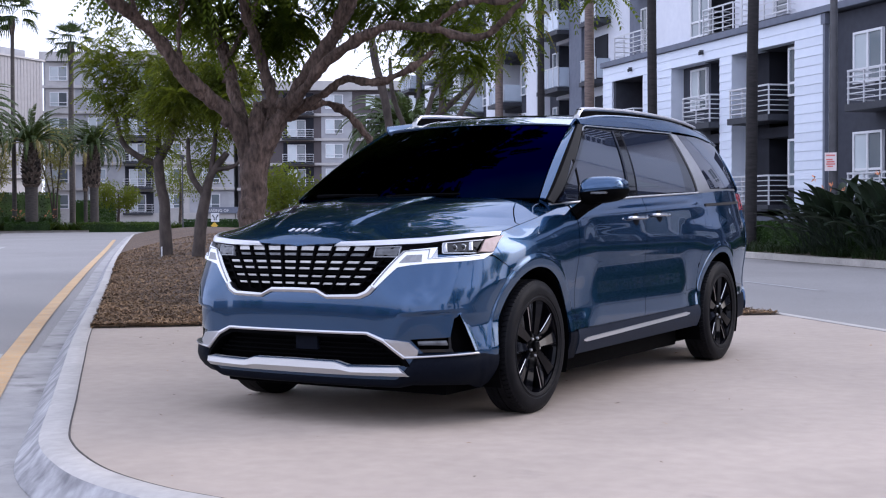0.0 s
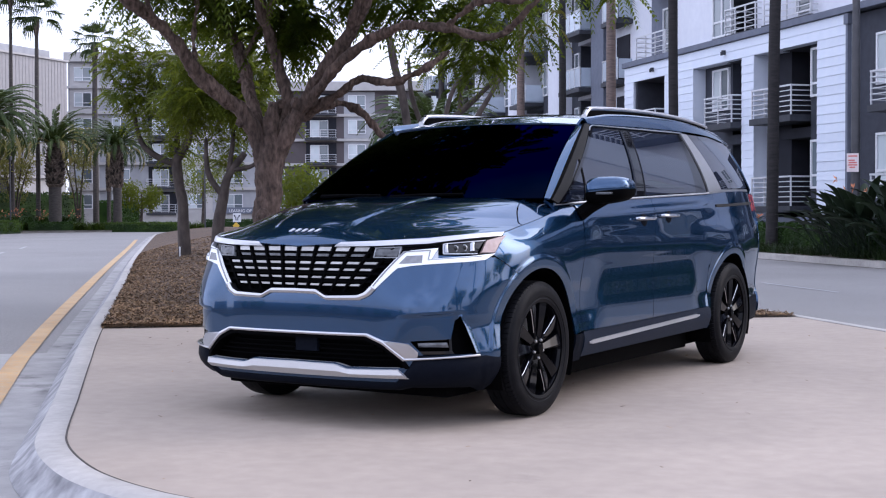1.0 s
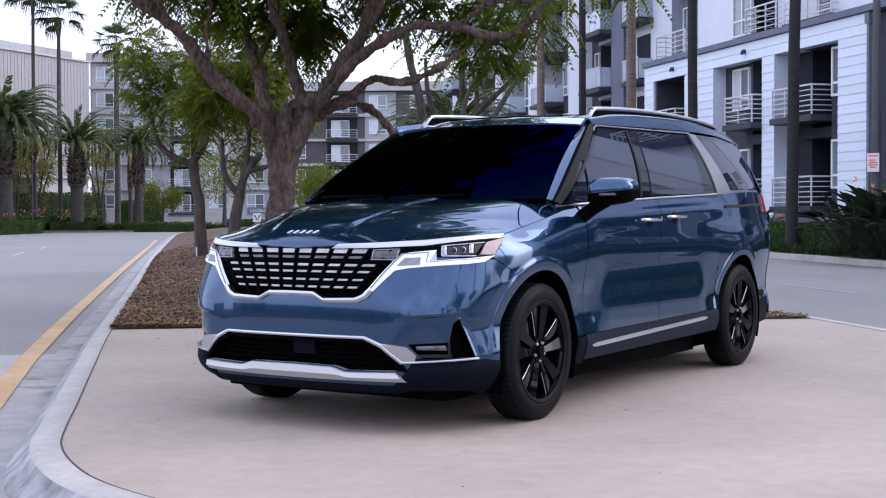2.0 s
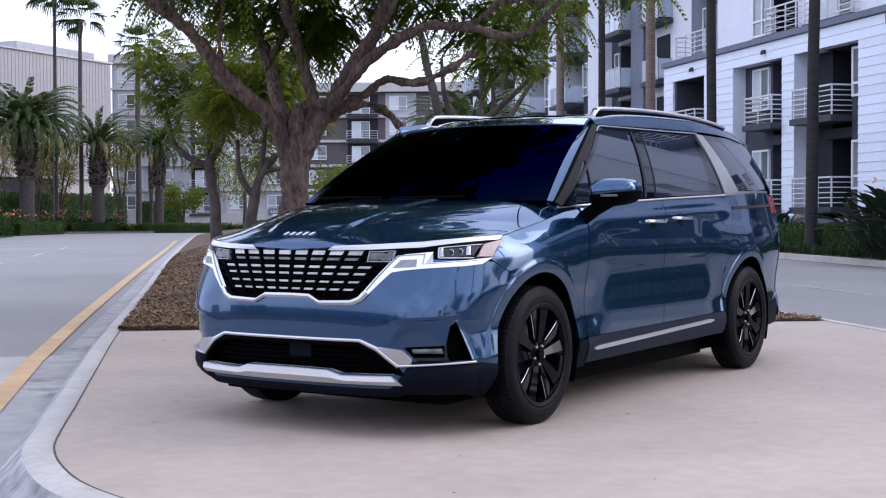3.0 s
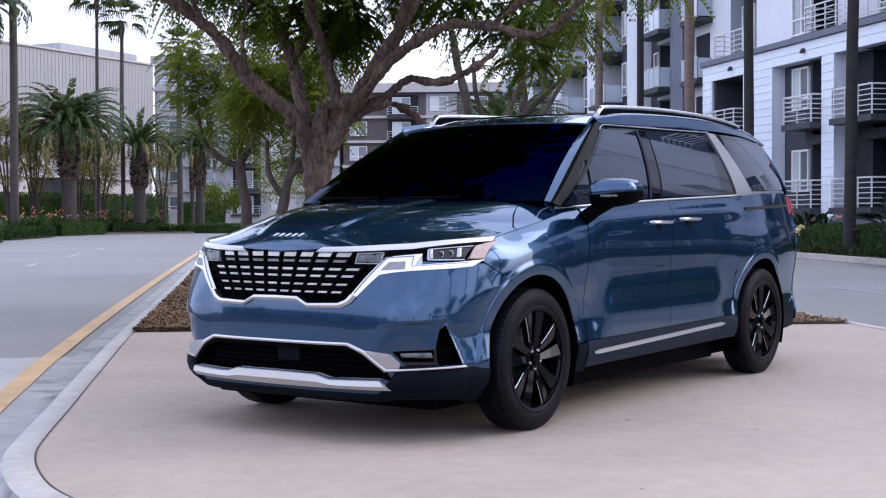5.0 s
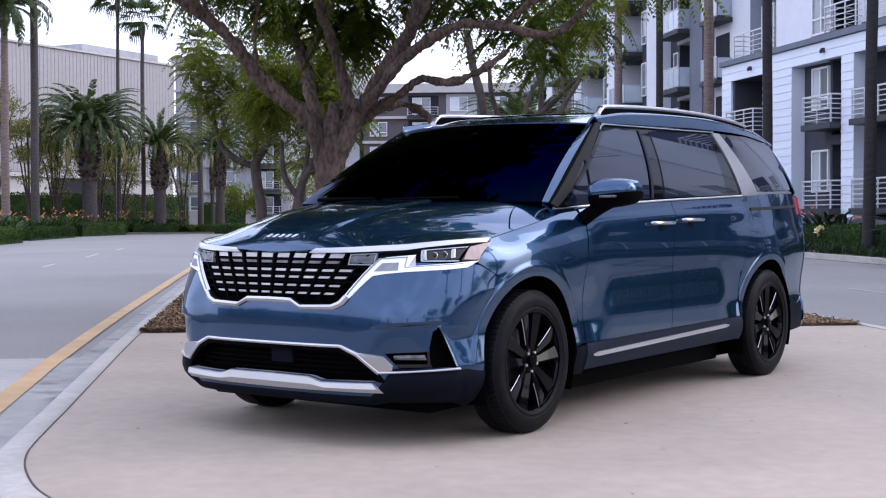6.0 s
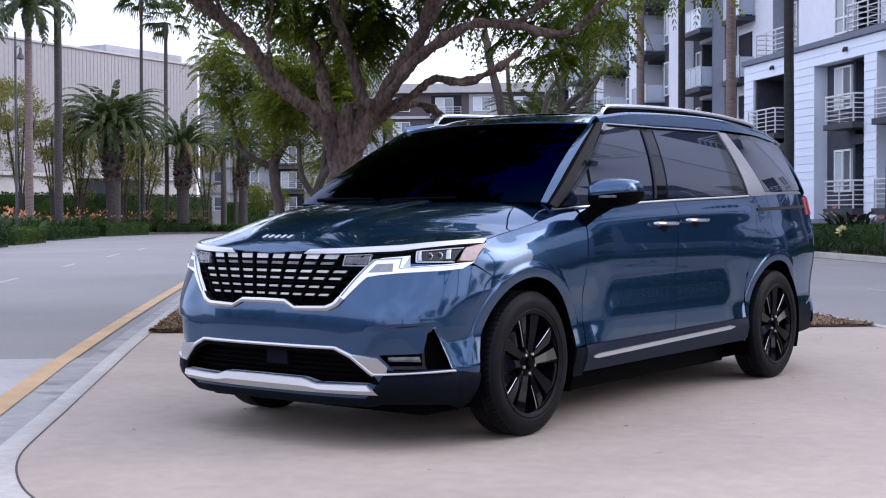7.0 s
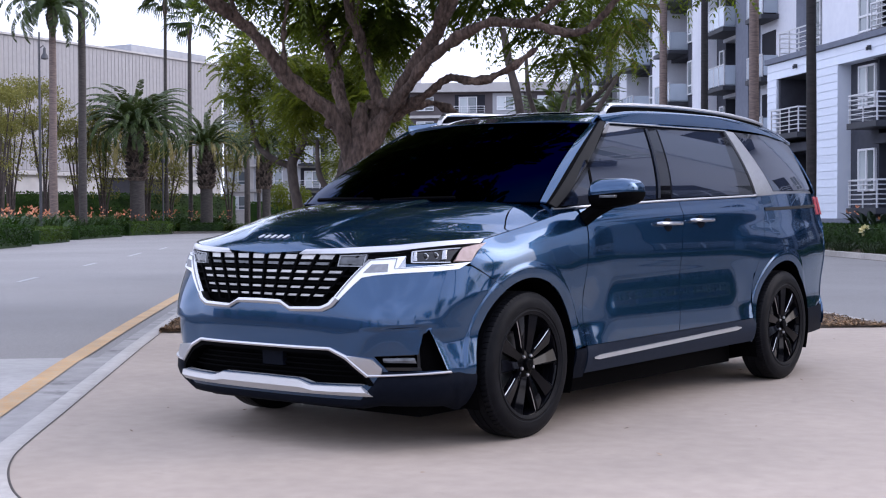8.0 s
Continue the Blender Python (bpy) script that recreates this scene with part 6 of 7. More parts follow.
def band(low, high, out, depth, n=24, mirror=False, crown=0.0):
    """A solid strip on the front face between two lines of (x, z) points, proud by out."""
    def along(l, t):
        d = [0]
        for a, b in zip(l, l[1:]):
            d.append(d[-1] + math.hypot(b[0] - a[0], b[1] - a[1]))
        t *= d[-1]
        return Vector((np.interp(t, d, [p[0] for p in l]), np.interp(t, d, [p[1] for p in l])))
    bm = bmesh.new()
    rows = []
    for i in range(n + 1):
        a, b = along(low, i / n), along(high, i / n)
        m = (a + b) / 2
        pts = [fpt(a.x, a.y, out - depth), fpt(a.x, a.y, out), fpt(m.x, m.y, out + crown), fpt(b.x, b.y, out), fpt(b.x, b.y, out - depth)]
        if mirror:
            for p in pts:
                p.x = -p.x
        rows.append([bm.verts.new(p) for p in pts])
    for r0, r1 in zip(rows, rows[1:]):
        for j in range(4):
            bm.faces.new((r0[j], r0[j + 1], r1[j + 1], r1[j]))
    for r0 in (rows[0], rows[-1]):
        bm.faces.new(r0)
    bmesh.ops.recalc_face_normals(bm, faces=bm.faces[:])
    return bm


def bands(name, low, high, out, depth, material, parent=None, n=24, crown=0.0, label=""):
    for mi in (False, True):
        part(name, band(low, high, out, depth, n, mi, crown), material, parent or car, label, sharp=30)


def front_plate(poly_rows, out, material, name, parent, n=30):
    """A surface on the front face between two (x, z) lines mirrored across the middle."""
    low, high = poly_rows
    bm = bmesh.new()
    rows = []
    for i in range(n + 1):
        x = lerp(-1, 1, i / n)
        s, ax = math.copysign(1, x), abs(x)
        a = (np.interp(ax, np.linspace(0, 1, len(low)), [p[0] for p in low]), np.interp(ax, np.linspace(0, 1, len(low)), [p[1] for p in low]))
        b = (np.interp(ax, np.linspace(0, 1, len(high)), [p[0] for p in high]), np.interp(ax, np.linspace(0, 1, len(high)), [p[1] for p in high]))
        row = []
        for j in range(7):
            p = fpt(lerp(a[0], b[0], j / 6), lerp(a[1], b[1], j / 6), out)
            p.x *= s
            row.append(bm.verts.new(p))
        rows.append(row)
    for r0, r1 in zip(rows, rows[1:]):
        for j in range(6):
            bm.faces.new((r0[j], r1[j], r1[j + 1], r0[j + 1]))
    return part(name, bm, material, parent, sharp=60)


# -- grille --
grille = front_plate(([(0, .68), (.23, .66), (.43, .66), (.60, .80), (.93, .87)], [(0, .975), (.24, .985), (.45, .985), (.7, .99), (.915, 1.0)]), -0.045, M_BLACK, "grille", car, 60)
ROWS = [(.934, .027, .43), (.902, .015, .44), (.862, .013, .555), (.828, .012, .525), (.787, .011, .495), (.749, .011, .47)]


def pitch(z):
    """Width of one grille column; the columns draw together downwards."""
    return lerp(.082, .111, (z - .749) / .185)


for zi, (zc, hh, xm) in enumerate(ROWS):
    for k in range(-7, 7):
        xc = (k + .5) * pitch(zc)
        if abs(xc) + .02 > xm:
            continue
        bm = bmesh.new()
        w, sl = .375 * pitch(zc), .010 * (1 if xc > 0 else -1) * min(1, abs(xc) * 6)
        rows = []
        for out, f in ((-.034, 1), (-.014, 1), (-.012, .86)):
            rows.append([bm.verts.new(fpt(xc + dx * f, zc + dz * f, out)) for dx, dz in ((-w - sl / 2, -hh / 2), (w - sl / 2, -hh / 2), (w + sl / 2, hh / 2), (-w + sl / 2, hh / 2))])
        for a, b in zip(rows, rows[1:]):
            for i in range(4):
                bm.faces.new((a[i], a[(i + 1) % 4], b[(i + 1) % 4], b[i]))
        bm.faces.new(rows[-1])
        bmesh.ops.recalc_face_normals(bm, faces=bm.faces[:])
        part("slat", bm, M_LENS if zi == 1 else M_GSLAT, grille, smooth=False)
for k in range(-5, 6):
    zl = .715 if abs(k) < 5 else .735
    xb, xt = k * pitch(zl), k * pitch(.952)
    part("rib", band([(xb - .006, zl), (xt - .007, .952)], [(xb + .006, zl), (xt + .007, .952)], -.004, .03, 10), M_BLACK, grille)
for zc in (.917, .882, .845, .808, .768):
    xm = .46 if zc > .9 else .56 if zc > .84 else .53 if zc > .8 else .49
    part("bar", band([(-xm, zc - .006), (xm, zc - .006)], [(-xm, zc + .006), (xm, zc + .006)], -.008, .03, 30), M_BLACK, grille)

# chrome frame under the grille, rising into the day-light strips
low = [(0, .700), (.15, .698), (.215, .668), (.41, .672), (.462, .695), (.492, .728)]
high = [(0, .724), (.145, .722), (.21, .690), (.395, .696), (.435, .712), (.462, .742)]
bands("grille_frame", low, high, .010, .04, M_CHROME, n=40, crown=.006, label="bright chrome lower grille frame")
bands("hood_strip", [(.235, .944), (.48, .948), (.71, .958), (.918, .994)], [(.272, .966), (.48, .973), (.70, .985), (.914, 1.015)], .006, .03, M_CHROME, n=30, crown=.003, label="chrome strip over grille and lamp")

# -- head lamps --
for mi in (False, True):
    lamp = part("headlamp", band([(.44, .865), (.60, .868), (.66, .900), (.91, .895), (.922, .905)], [(.44, .952), (.60, .955), (.71, .960), (.88, .985), (.915, 1.0)], -.022, .02, 30, mi), M_GBLACK, car, "black headlamp with bright light strip")
    part("light_panel", band([(.490, .729), (.595, .836), (.654, .847), (.730, .855)], [(.464, .743), (.588, .892), (.640, .924), (.756, .936)], .006, .012, 30, mi, .002), M_DRL, lamp, "bright white daytime light")
    part("lamp_panel", band([(.600, .857), (.703, .862)], [(.632, .897), (.700, .900)], .010, .006, 10, mi), M_LAMPGREY, lamp, "grey lamp insert")
    for lo, hi in (([(.481, .742), (.621, .914)], [(.476, .746), (.615, .920)]), ([(.615, .915), (.728, .923)], [(.615, .919), (.729, .927)]),
                   ([(.724, .878), (.725, .926)], [(.728, .878), (.729, .926)]), ([(.728, .874), (.900, .889)], [(.728, .8775), (.900, .8925)])):
        part("lamp_line", band(lo, hi, .0112, .006, 14, mi), M_LAMPGREY, lamp, "fine grey line in the daytime light")
    part("lamp_step", band([(.735, .884), (.766, .882)], [(.735, .925), (.756, .932)], .004, .012, 8, mi), M_LAMPIN, lamp)
    part("light_strip", band([(.722, .854), (.872, .865), (.912, .873)], [(.732, .880), (.872, .893), (.930, .904)], .009, .013, 20, mi, .002), M_DRL, lamp)
    part("lamp_lens", band([(.784, .911), (.889, .909)], [(.773, .957), (.891, .972)], -.008, .02, 10, mi, .004), M_PIANO, lamp, "dark glossy projector window")
    for lo, hi in (([(.785, .914), (.777, .955)], [(.798, .914), (.785, .959)]), ([(.867, .920), (.857, .962)], [(.878, .922), (.867, .965)])):
        part("lamp_crescent", band(lo, hi, .0, .012, 10, mi, .003), M_LAMPIN, lamp, "bright edge of the projector window")
    for px, pz in ((.818, .937), (.846, .940)):
        for wd, mt, o in ((.019, M_LAMPIN, -.002), (.0145, M_PIANO, .002)):
            bm = bmesh.new()
            bmesh.ops.create_uvsphere(bm, u_segments=18, v_segments=12, radius=1)
            p = fpt(px, pz, o - .008)
            for v in bm.verts:
                v.co = Vector(((-p.x if mi else p.x) + v.co.x * wd, p.y + v.co.y * .008, p.z + v.co.z * wd))
            part("bulb_lens", bm, mt, lamp)
    for lo, hi in (([(.782, .906), (.891, .904)], [(.782, .911), (.891, .909)]), ([(.770, .957), (.892, .972)], [(.770, .961), (.892, .976)]), ([(.779, .908), (.768, .959)], [(.785, .908), (.774, .959)])):
        part("lamp_edge", band(lo, hi, -.001, .02, 10, mi), M_LAMPIN, lamp)
    part("turn_signal", band([(.899, .912), (.930, .910)], [(.896, .972), (.926, .996)], .004, .05, 8, mi, .003), M_AMBER, lamp, "pale amber side lens")
    part("sensor_lamp", band([(.470, .893), (.582, .893)], [(.474, .936), (.598, .942)], -.006, .03, 10, mi, .006), M_LENS, lamp)
    for xa, xb in ((.464, .4705), (.588, .597)):
        part("lamp_frame", band([(xa, .889), (xa + .006, .941)], [(xa + .006, .889), (xa + .012, .941)], -.001, .02, 6, mi), M_LAMPGREY, lamp)
    part("lamp_frame", band([(.464, .889), (.588, .889)], [(.464, .893), (.588, .893)], -.002, .02, 8, mi), M_LAMPGREY, lamp)
    part("lamp_frame", band([(.468, .937), (.600, .943)], [(.468, .941), (.600, .947)], -.002, .02, 8, mi), M_LAMPGREY, lamp)

# -- lower intake, chrome line, skid plate --
intake = front_plate(([(0, .32), (.3, .31), (.68, .31)], [(0, .51), (.37, .51), (.64, .41)]), -0.07, M_BLACK, "lower_intake", car, 50)
for zc in (.36, .385, .41, .435, .46):
    xm = lerp(.62, .42, (zc - .36) / .1)
    part("intake_bar", band([(-xm, zc - .004), (xm, zc - .004)], [(-xm, zc + .004), (xm, zc + .004)], -.045, .02, 20), M_BLACK, intake)
part("radar_cover", band([(-.01, .395), (.13, .395)], [(-.01, .475), (.13, .475)], -.030, .03, 4), M_CLAD, intake, "dark square sensor cover")
bands("chrome_line", [(0, .489), (.445, .489), (.535, .450), (.640, .366)], [(0, .504), (.452, .504), (.548, .467), (.654, .380)], .008, .03, M_CHROME, n=44, crown=.003)
bands("chrome_blade", [(.545, .460), (.600, .415), (.652, .376), (.705, .385)], [(.552, .468), (.610, .463), (.672, .455), (.712, .412)], .009, .03, M_CHROME, n=24, crown=.002, label="bright chrome bumper blade")
bands("chrome_blade", [(.648, .370), (.80, .379), (.925, .383)], [(.652, .381), (.80, .387), (.922, .393)], .010, .03, M_CHROME, n=30, crown=.002, label="thin chrome bumper line")
bands("intake_edge", [(.0, .470), (.43, .470), (.525, .436), (.628, .358), (.645, .325)], [(.0, .490), (.446, .490), (.538, .452), (.648, .368), (.668, .330)], .002, .09, M_BLACK, n=30)
skid = part("skid_plate", band([(-.640, .280), (-.45, .280), (0, .278), (.45, .280), (.658, .280)], [(-.652, .324), (-.345, .320), (-.275, .341), (0, .343), (.262, .340), (.335, .318), (.610, .324)], .014, .05, 60, False, .012), M_SILVER, car, "silver painted skid plate")
# dark lower cladding: lip wrapping round to the arches
def clad_top(x):
    return lerp(.262, .392, min(1, max(0, (abs(x) - .60) / .10)))


bm = bmesh.new()
rows = []
for i in range(141):
    th = lerp(-1, 1, i / 140)
    a = abs(th)
    row = []
    xs0 = min(1, a / .82) * .92
    top = clad_top(xs0)
    for k in range(7):
        f = k / 6
        z = lerp(.185, top, f)
        o = (-.05, -.014, .0, .010, .012, .006, -.012)[k]
        if a < .82:
            x = math.copysign(min(1, a / .82) * .965 * half_width(z), th)
            p = fpt(x, z, o)
        else:
            xs = .965 * half_width(z)
            ys = front_y(xs, z)
            f2 = (a - .82) / .18
            y = lerp(ys, -ARCH_R + .005, f2)
            p = Vector((math.copysign(lerp(xs, side_x(y, z), min(1, f2 * 4)) + o * lerp(.7, 1, f2), th), y - o * .7 * (1 - f2), z))
        row.append(bm.verts.new(p))
    rows.append(row)
for r0, r1 in zip(rows, rows[1:]):
    for j in range(6):
        bm.faces.new((r0[j], r1[j], r1[j + 1], r0[j + 1]))
bmesh.ops.recalc_face_normals(bm, faces=bm.faces[:])
part("lower_cladding", bm, M_CLAD, car, "dark grey plastic lower bumper")
for mi in (False, True):
    fog = part("fog_recess", band([(.66, .385), (.935, .385)], [(.66, .48), (.918, .60)], -.075, .02, 14, mi), M_BLACK, car)
    part("fog_lamp", band([(.712, .430), (.842, .432)], [(.708, .450), (.836, .456)], -.038, .03, 12, mi, .004), M_LENS, fog, "slim clear fog lamp")
    part("fog_fin", band([(.680, .462), (.835, .470)], [(.676, .469), (.835, .477)], -.028, .04, 12, mi), M_PIANO, fog)
    part("fog_fin", band([(.712, .397), (.858, .399)], [(.706, .412), (.852, .414)], -.020, .05, 12, mi), M_PIANO, fog)
    part("fog_post", band([(.846, .40), (.856, .40)], [(.842, .57), (.850, .575)], -.040, .03, 8, mi), M_PIANO, fog)


# -- bonnet and front wing tops --
def bez(p0, p1, p2, p3, t):
    return tuple((1 - t) ** 3 * a + 3 * (1 - t) ** 2 * t * b + 3 * (1 - t) * t * t * c + t ** 3 * d for a, b, c, d in zip(p0, p1, p2, p3))


EDGE_PTS = ([0, .25, .5, .75, 1], [-.311, -.12, .08, .28, .47], [1.014, 1.046, 1.081, 1.117, 1.151])


def bonnet(u, v):
    """u from -1 to 1 across, v from the nose to the windscreen."""
    a = abs(u)
    cy, cz = bez((-.912, .949), (-.850, 1.085), (-.45, 1.165), (.03, 1.205), v)
    ey, ez = cr(EDGE_PTS[0], EDGE_PTS[1], v), cr(EDGE_PTS[0], EDGE_PTS[2], v)
    ex = side_x(ey, ez) - .002
    q = .946 * a
    plan0 = (1 - (1 - q ** 3) ** (1 / 3)) / (1 - (1 - .946 ** 3) ** (1 / 3))
    plan = lerp(plan0, a ** lerp(2.1, 3.2, v), min(1, v * 2.2))
    y = cy + (ey - cy) * plan
    zz = lerp(a ** 1.5, a ** lerp(3.0, 9.5, v), min(1, v * 3))
    z = cz + (ez - cz) * zz
    fold = lerp(.24, .345, min(1, v / .6))
    z += .013 * (1 - step(fold - .05, fold + .012, a)) * step(.16, .34, v)
    return Vector((ex * u, y, z))


def hood_u(v):
    return 1 if v < .29 else lerp(1, .82, ((v - .29) / .71) ** .8)


part("hood", patch(lambda s, t: bonnet((s * 2 - 1) * hood_u(t) * .999, .004 + t * .99), 150, 60), M_PAINT, car, sharp=60)
# wing top between bonnet and screen pillar
both("wing_top", lambda s, t: bonnet(lerp(hood_u(.295 + t * .705) + .0035, 1, s), .295 + t * .705), 14, 26, M_PAINT)
# badge: slanted bars
bm = bmesh.new()
for x0, x1, sl in [(-.108 + .044 * k, -.092 + .044 * k, .018) for k in range(5)]:
    vs = []
    for up in (.003, .009):
        for dx, dv in ((x0, .178), (x1, .178), (x1 + sl, .212), (x0 + sl, .212)):
            p = bonnet(dx / .93, dv)
            vs.append(bm.verts.new((p.x, p.y - up * .7, p.z + up * .7)))
    for f in ((4, 5, 6, 7), (0, 1, 5, 4), (1, 2, 6, 5), (2, 3, 7, 6), (3, 0, 4, 7)):
        bm.faces.new([vs[i] for i in f])
bmesh.ops.recalc_face_normals(bm, faces=bm.faces[:])
part("badge", bm, M_BADGE, car, "slanted chrome bars of an emblem", smooth=False)


# -- flanks --
def side_pt(y, z):
    return Vector((side_x(y, z), y, z))


def polar(yc, outline, nphi, nr, a0, a1, R=ARCH_R, cut=None):
    """A flank panel round a wheel arch: from the arch out to a star-shaped outline."""
    def ray_out(a):
        d = (math.cos(a), math.sin(a))
        best = 0
        for (y0, z0), (y1, z1) in zip(outline, outline[1:] + outline[:1]):
            ex, ez = y1 - y0, z1 - z0
            det = d[0] * (-ez) + ex * d[1]
            if abs(det) < 1e-9:
                continue
            t = ((y0 - yc) * (-ez) + ex * (z0 - HUB_Z)) / det
            s = (d[0] * (z0 - HUB_Z) - d[1] * (y0 - yc)) / det
            if t > 0 and -1e-6 <= s <= 1 + 1e-6:
                best = max(best, t)
        return best

    def P(u, v):
        a = radians(lerp(a0, a1, u))
        r0 = R
        if cut and math.degrees(a) > cut[0]:
            (y0, z0), (y1, z1) = cut[1:]
            ex, ez = y1 - y0, z1 - z0
            r0 = max(R, ((y0 - yc) * (-ez) + ex * (z0 - HUB_Z)) / (math.cos(a) * (-ez) + ex * math.sin(a)))
        r = lerp(r0, max(r0 + .004, ray_out(a)), v ** 1.3)
        return side_pt(yc + r * math.cos(a), HUB_Z + r * math.sin(a))
    return P


WING = [(-.455, .895), (-.315, 1.011), (-.12, 1.044), (.08, 1.079), (.28, 1.115), (.47, 1.149), (.562, 1.158), (.575, 1.07), (.52, .71), (.55, .45), (.555, .255), (.2, .255), (-.208, .755)]
both("front_wing", polar(0, WING, 120, 22, 6, 130.5, cut=(118, (-.205, .760), (-.452, .898))), 132, 22, M_PAINT)


def panel(y0f, y1f, z0f, z1f):
    def P(u, v):
        z0, z1 = z0f(0.5), z1f(0.5)
        zz = lerp(z0, z1, v)
        for _ in range(3):
            y = lerp(y0f(zz), y1f(zz), u)
            zz = lerp(z0f(y), z1f(y), v)
        return side_pt(y, zz)
    return P


def seam_front(z):
    return cr([.25, .45, .71, 1.07, 1.2], [.563, .556, .528, .583, .585], z)


def seam_mid(z):
    return cr([.3, .42, .83, 1.23], [1.585, 1.59, 1.615, 1.72], z)


def seam_rear(z):
    return cr([.3, .7, .9, 1.16, 1.25], [2.60, 2.62, 2.72, 2.86, 2.86], z)


SILL_T = lambda y: .425 + .012 * (y - .6)
fdoor = both("front_door", panel(lambda z: seam_front(z) + .002, lambda z: seam_mid(z) - .003, SILL_T, belt), 48, 84, M_PAINT)
sdoor = both("sliding_door", panel(lambda z: seam_mid(z) + .003, lambda z: min(seam_rear(z) + .0005, WHEELBASE - ARCH_R - .03 if z < .75 else 9), SILL_T, belt), 48, 84, M_PAINT)
# sill below the doors with its bright strip
sill = both("sill", lambda u, v: side_pt(lerp(.562, WHEELBASE - ARCH_R - .01, u), lerp(.275 + .02 * u, SILL_T(1.5) - .004 + .012 * (lerp(.56, 2.64, u) - 1.5), v)) + Vector((.006 * math.sin(math.pi * v), 0, 0)), 30, 10, M_SILLP, label="dark blue-grey sill")
for k, s in enumerate(sill):
    sg_ = 1 if k == 0 else -1
    bm = bmesh.new()
    rows = []
    for i in range(31):
        t = i / 30
        y = lerp(.625, 2.42, t)
        zc = lerp(.352, .398, t)
        h = .0145 * (1 if .03 < t < .985 else .3)
        rows.append([bm.verts.new((sg_ * (side_x(y, zc + dz) + o), y, zc + dz)) for dz, o in ((-h, .0), (-h * .8, .014), (h * .8, .012), (h, .0))])
    for a, b in zip(rows, rows[1:]):
        for j in range(3):
            bm.faces.new((a[j], a[j + 1], b[j + 1], b[j]))
    bmesh.ops.recalc_face_normals(bm, faces=bm.faces[:])
    part("sill_strip", bm, M_STRIP, s, "bright chrome sill strip")
# wing's lower end in cladding colour, painting in the ground shadow it mirrors
both("wing_foot", lambda u, v: side_pt(lerp(math.sqrt(ARCH_R ** 2 - (lerp(.255, .412, v) - HUB_Z) ** 2), .556, u), lerp(.255, .412, v)), 6, 8, M_CLAD, label="lower end of the wing, darkened in its colour for shade")
QUARTER = [(2.619, .28), (2.619, .70)] + [(seam_rear(z) + .003, z) for z in np.linspace(.72, 1.2, 12)] + [(2.863, belt(2.86)), (3.2, 1.272), (3.6, 1.282), (4.05, 1.285), (4.10, 1.1), (4.11, .8), (4.10, .55), (4.07, .462), (3.53, .455)]
both("rear_quarter", polar(WHEELBASE, QUARTER, 120, 26, -8, 190), 150, 26, M_PAINT)
both("rear_cladding", lambda u, v: side_pt(lerp(WHEELBASE + math.sqrt(ARCH_R ** 2 - (lerp(.27, .458, v) - HUB_Z) ** 2), 4.09, u), lerp(.27, .458, v)) + Vector((.002, 0, 0)), 10, 8, M_CLAD, label="dark plastic lower rear bumper")
# rail slot for the sliding door
both("door_rail", lambda u, v: side_pt(lerp(2.88, 3.98, u), lerp(1.157, 1.177, v) + .027 * u) + Vector((.006, 0, 0)), 20, 2, M_SEAM, lip=.02)
# chrome belt strip
both("belt_strip", lambda u, v: Vector((lerp(side_x(lerp(.34, 2.78, u), belt(lerp(.34, 2.78, u))), .905, .5) + .004 + .004 * math.sin(math.pi * v), lerp(.34, 2.78, u), belt(lerp(.34, 2.78, u)) + .002 + .012 * v)), 40, 4, M_STRIP, lip=.02)

# -- cabin sides --
def cab(y, z, out=0.0):
    return Vector((glass_x(y, z) + out, y, z))


def quadglass(c, out, bulge=0.0):
    """A pane on the cabin side between four (y, z) corners: bottom front, bottom rear, top rear, top front."""
    (ya, za), (yb, zb), (yc, zc), (yd, zd) = c

    def P(u, v):
        y = lerp(lerp(ya, yb, u), lerp(yd, yc, u), v)
        z = lerp(lerp(za, zb, u), lerp(zd, zc, u), v)
        return cab(y, z, out)
    return P


def pane(front, rear, out):
    """A pane on the cabin side between a front and a rear edge, each a line of (y, z) points from the bottom up."""
    def P(u, v):
        ends = []
        for e in (front, rear):
            z = lerp(e[0][1], e[-1][1], v)
            ends.append((float(np.interp(z, [q[1] for q in e], [q[0] for q in e])), z))
        (ya, za), (yb, zb) = ends
        return cab(lerp(ya, yb, u), lerp(za, zb, u), out)
    return P


# black band behind the panes, then the panes themselves
both("pillar_band", quadglass([(.34, 1.166), (2.78, 1.255), (2.70, 1.690), (1.13, 1.668)], -.004), 40, 14, M_PIANO, lip=.01, label="gloss black window surround")
for k, d in enumerate(fdoor):
    part("quarter_light", patch(pane([(.385, 1.178), (.715, 1.432)], [(.688, 1.189), (.722, 1.434)], .002), 8, 12, .006, k == 1), M_SGLASS, d)
    part("window", patch(pane([(.718, 1.191), (.752, 1.437), (1.145, 1.648)], [(1.415, 1.226), (1.455, 1.36), (1.545, 1.645)], .002), 24, 36, .006, k == 1), M_SGLASS, d, "tinted glass")
    part("window_trim", patch(pane([(.692, 1.190), (.727, 1.436)], [(.714, 1.190), (.748, 1.438)], .005), 3, 12, .006, k == 1), M_BLACK, d)
    part("window_trim", patch(pane([(1.44, 1.228), (1.57, 1.652)], [(1.468, 1.229), (1.594, 1.653)], .005), 3, 12, .006, k == 1), M_SILLP, d)
    part("window_frame", patch(pane([(.352, 1.172), (1.128, 1.664)], [(.392, 1.174), (1.160, 1.656)], .006), 3, 24, .008, k == 1), M_PIANO, d, "gloss black frame of the door window")
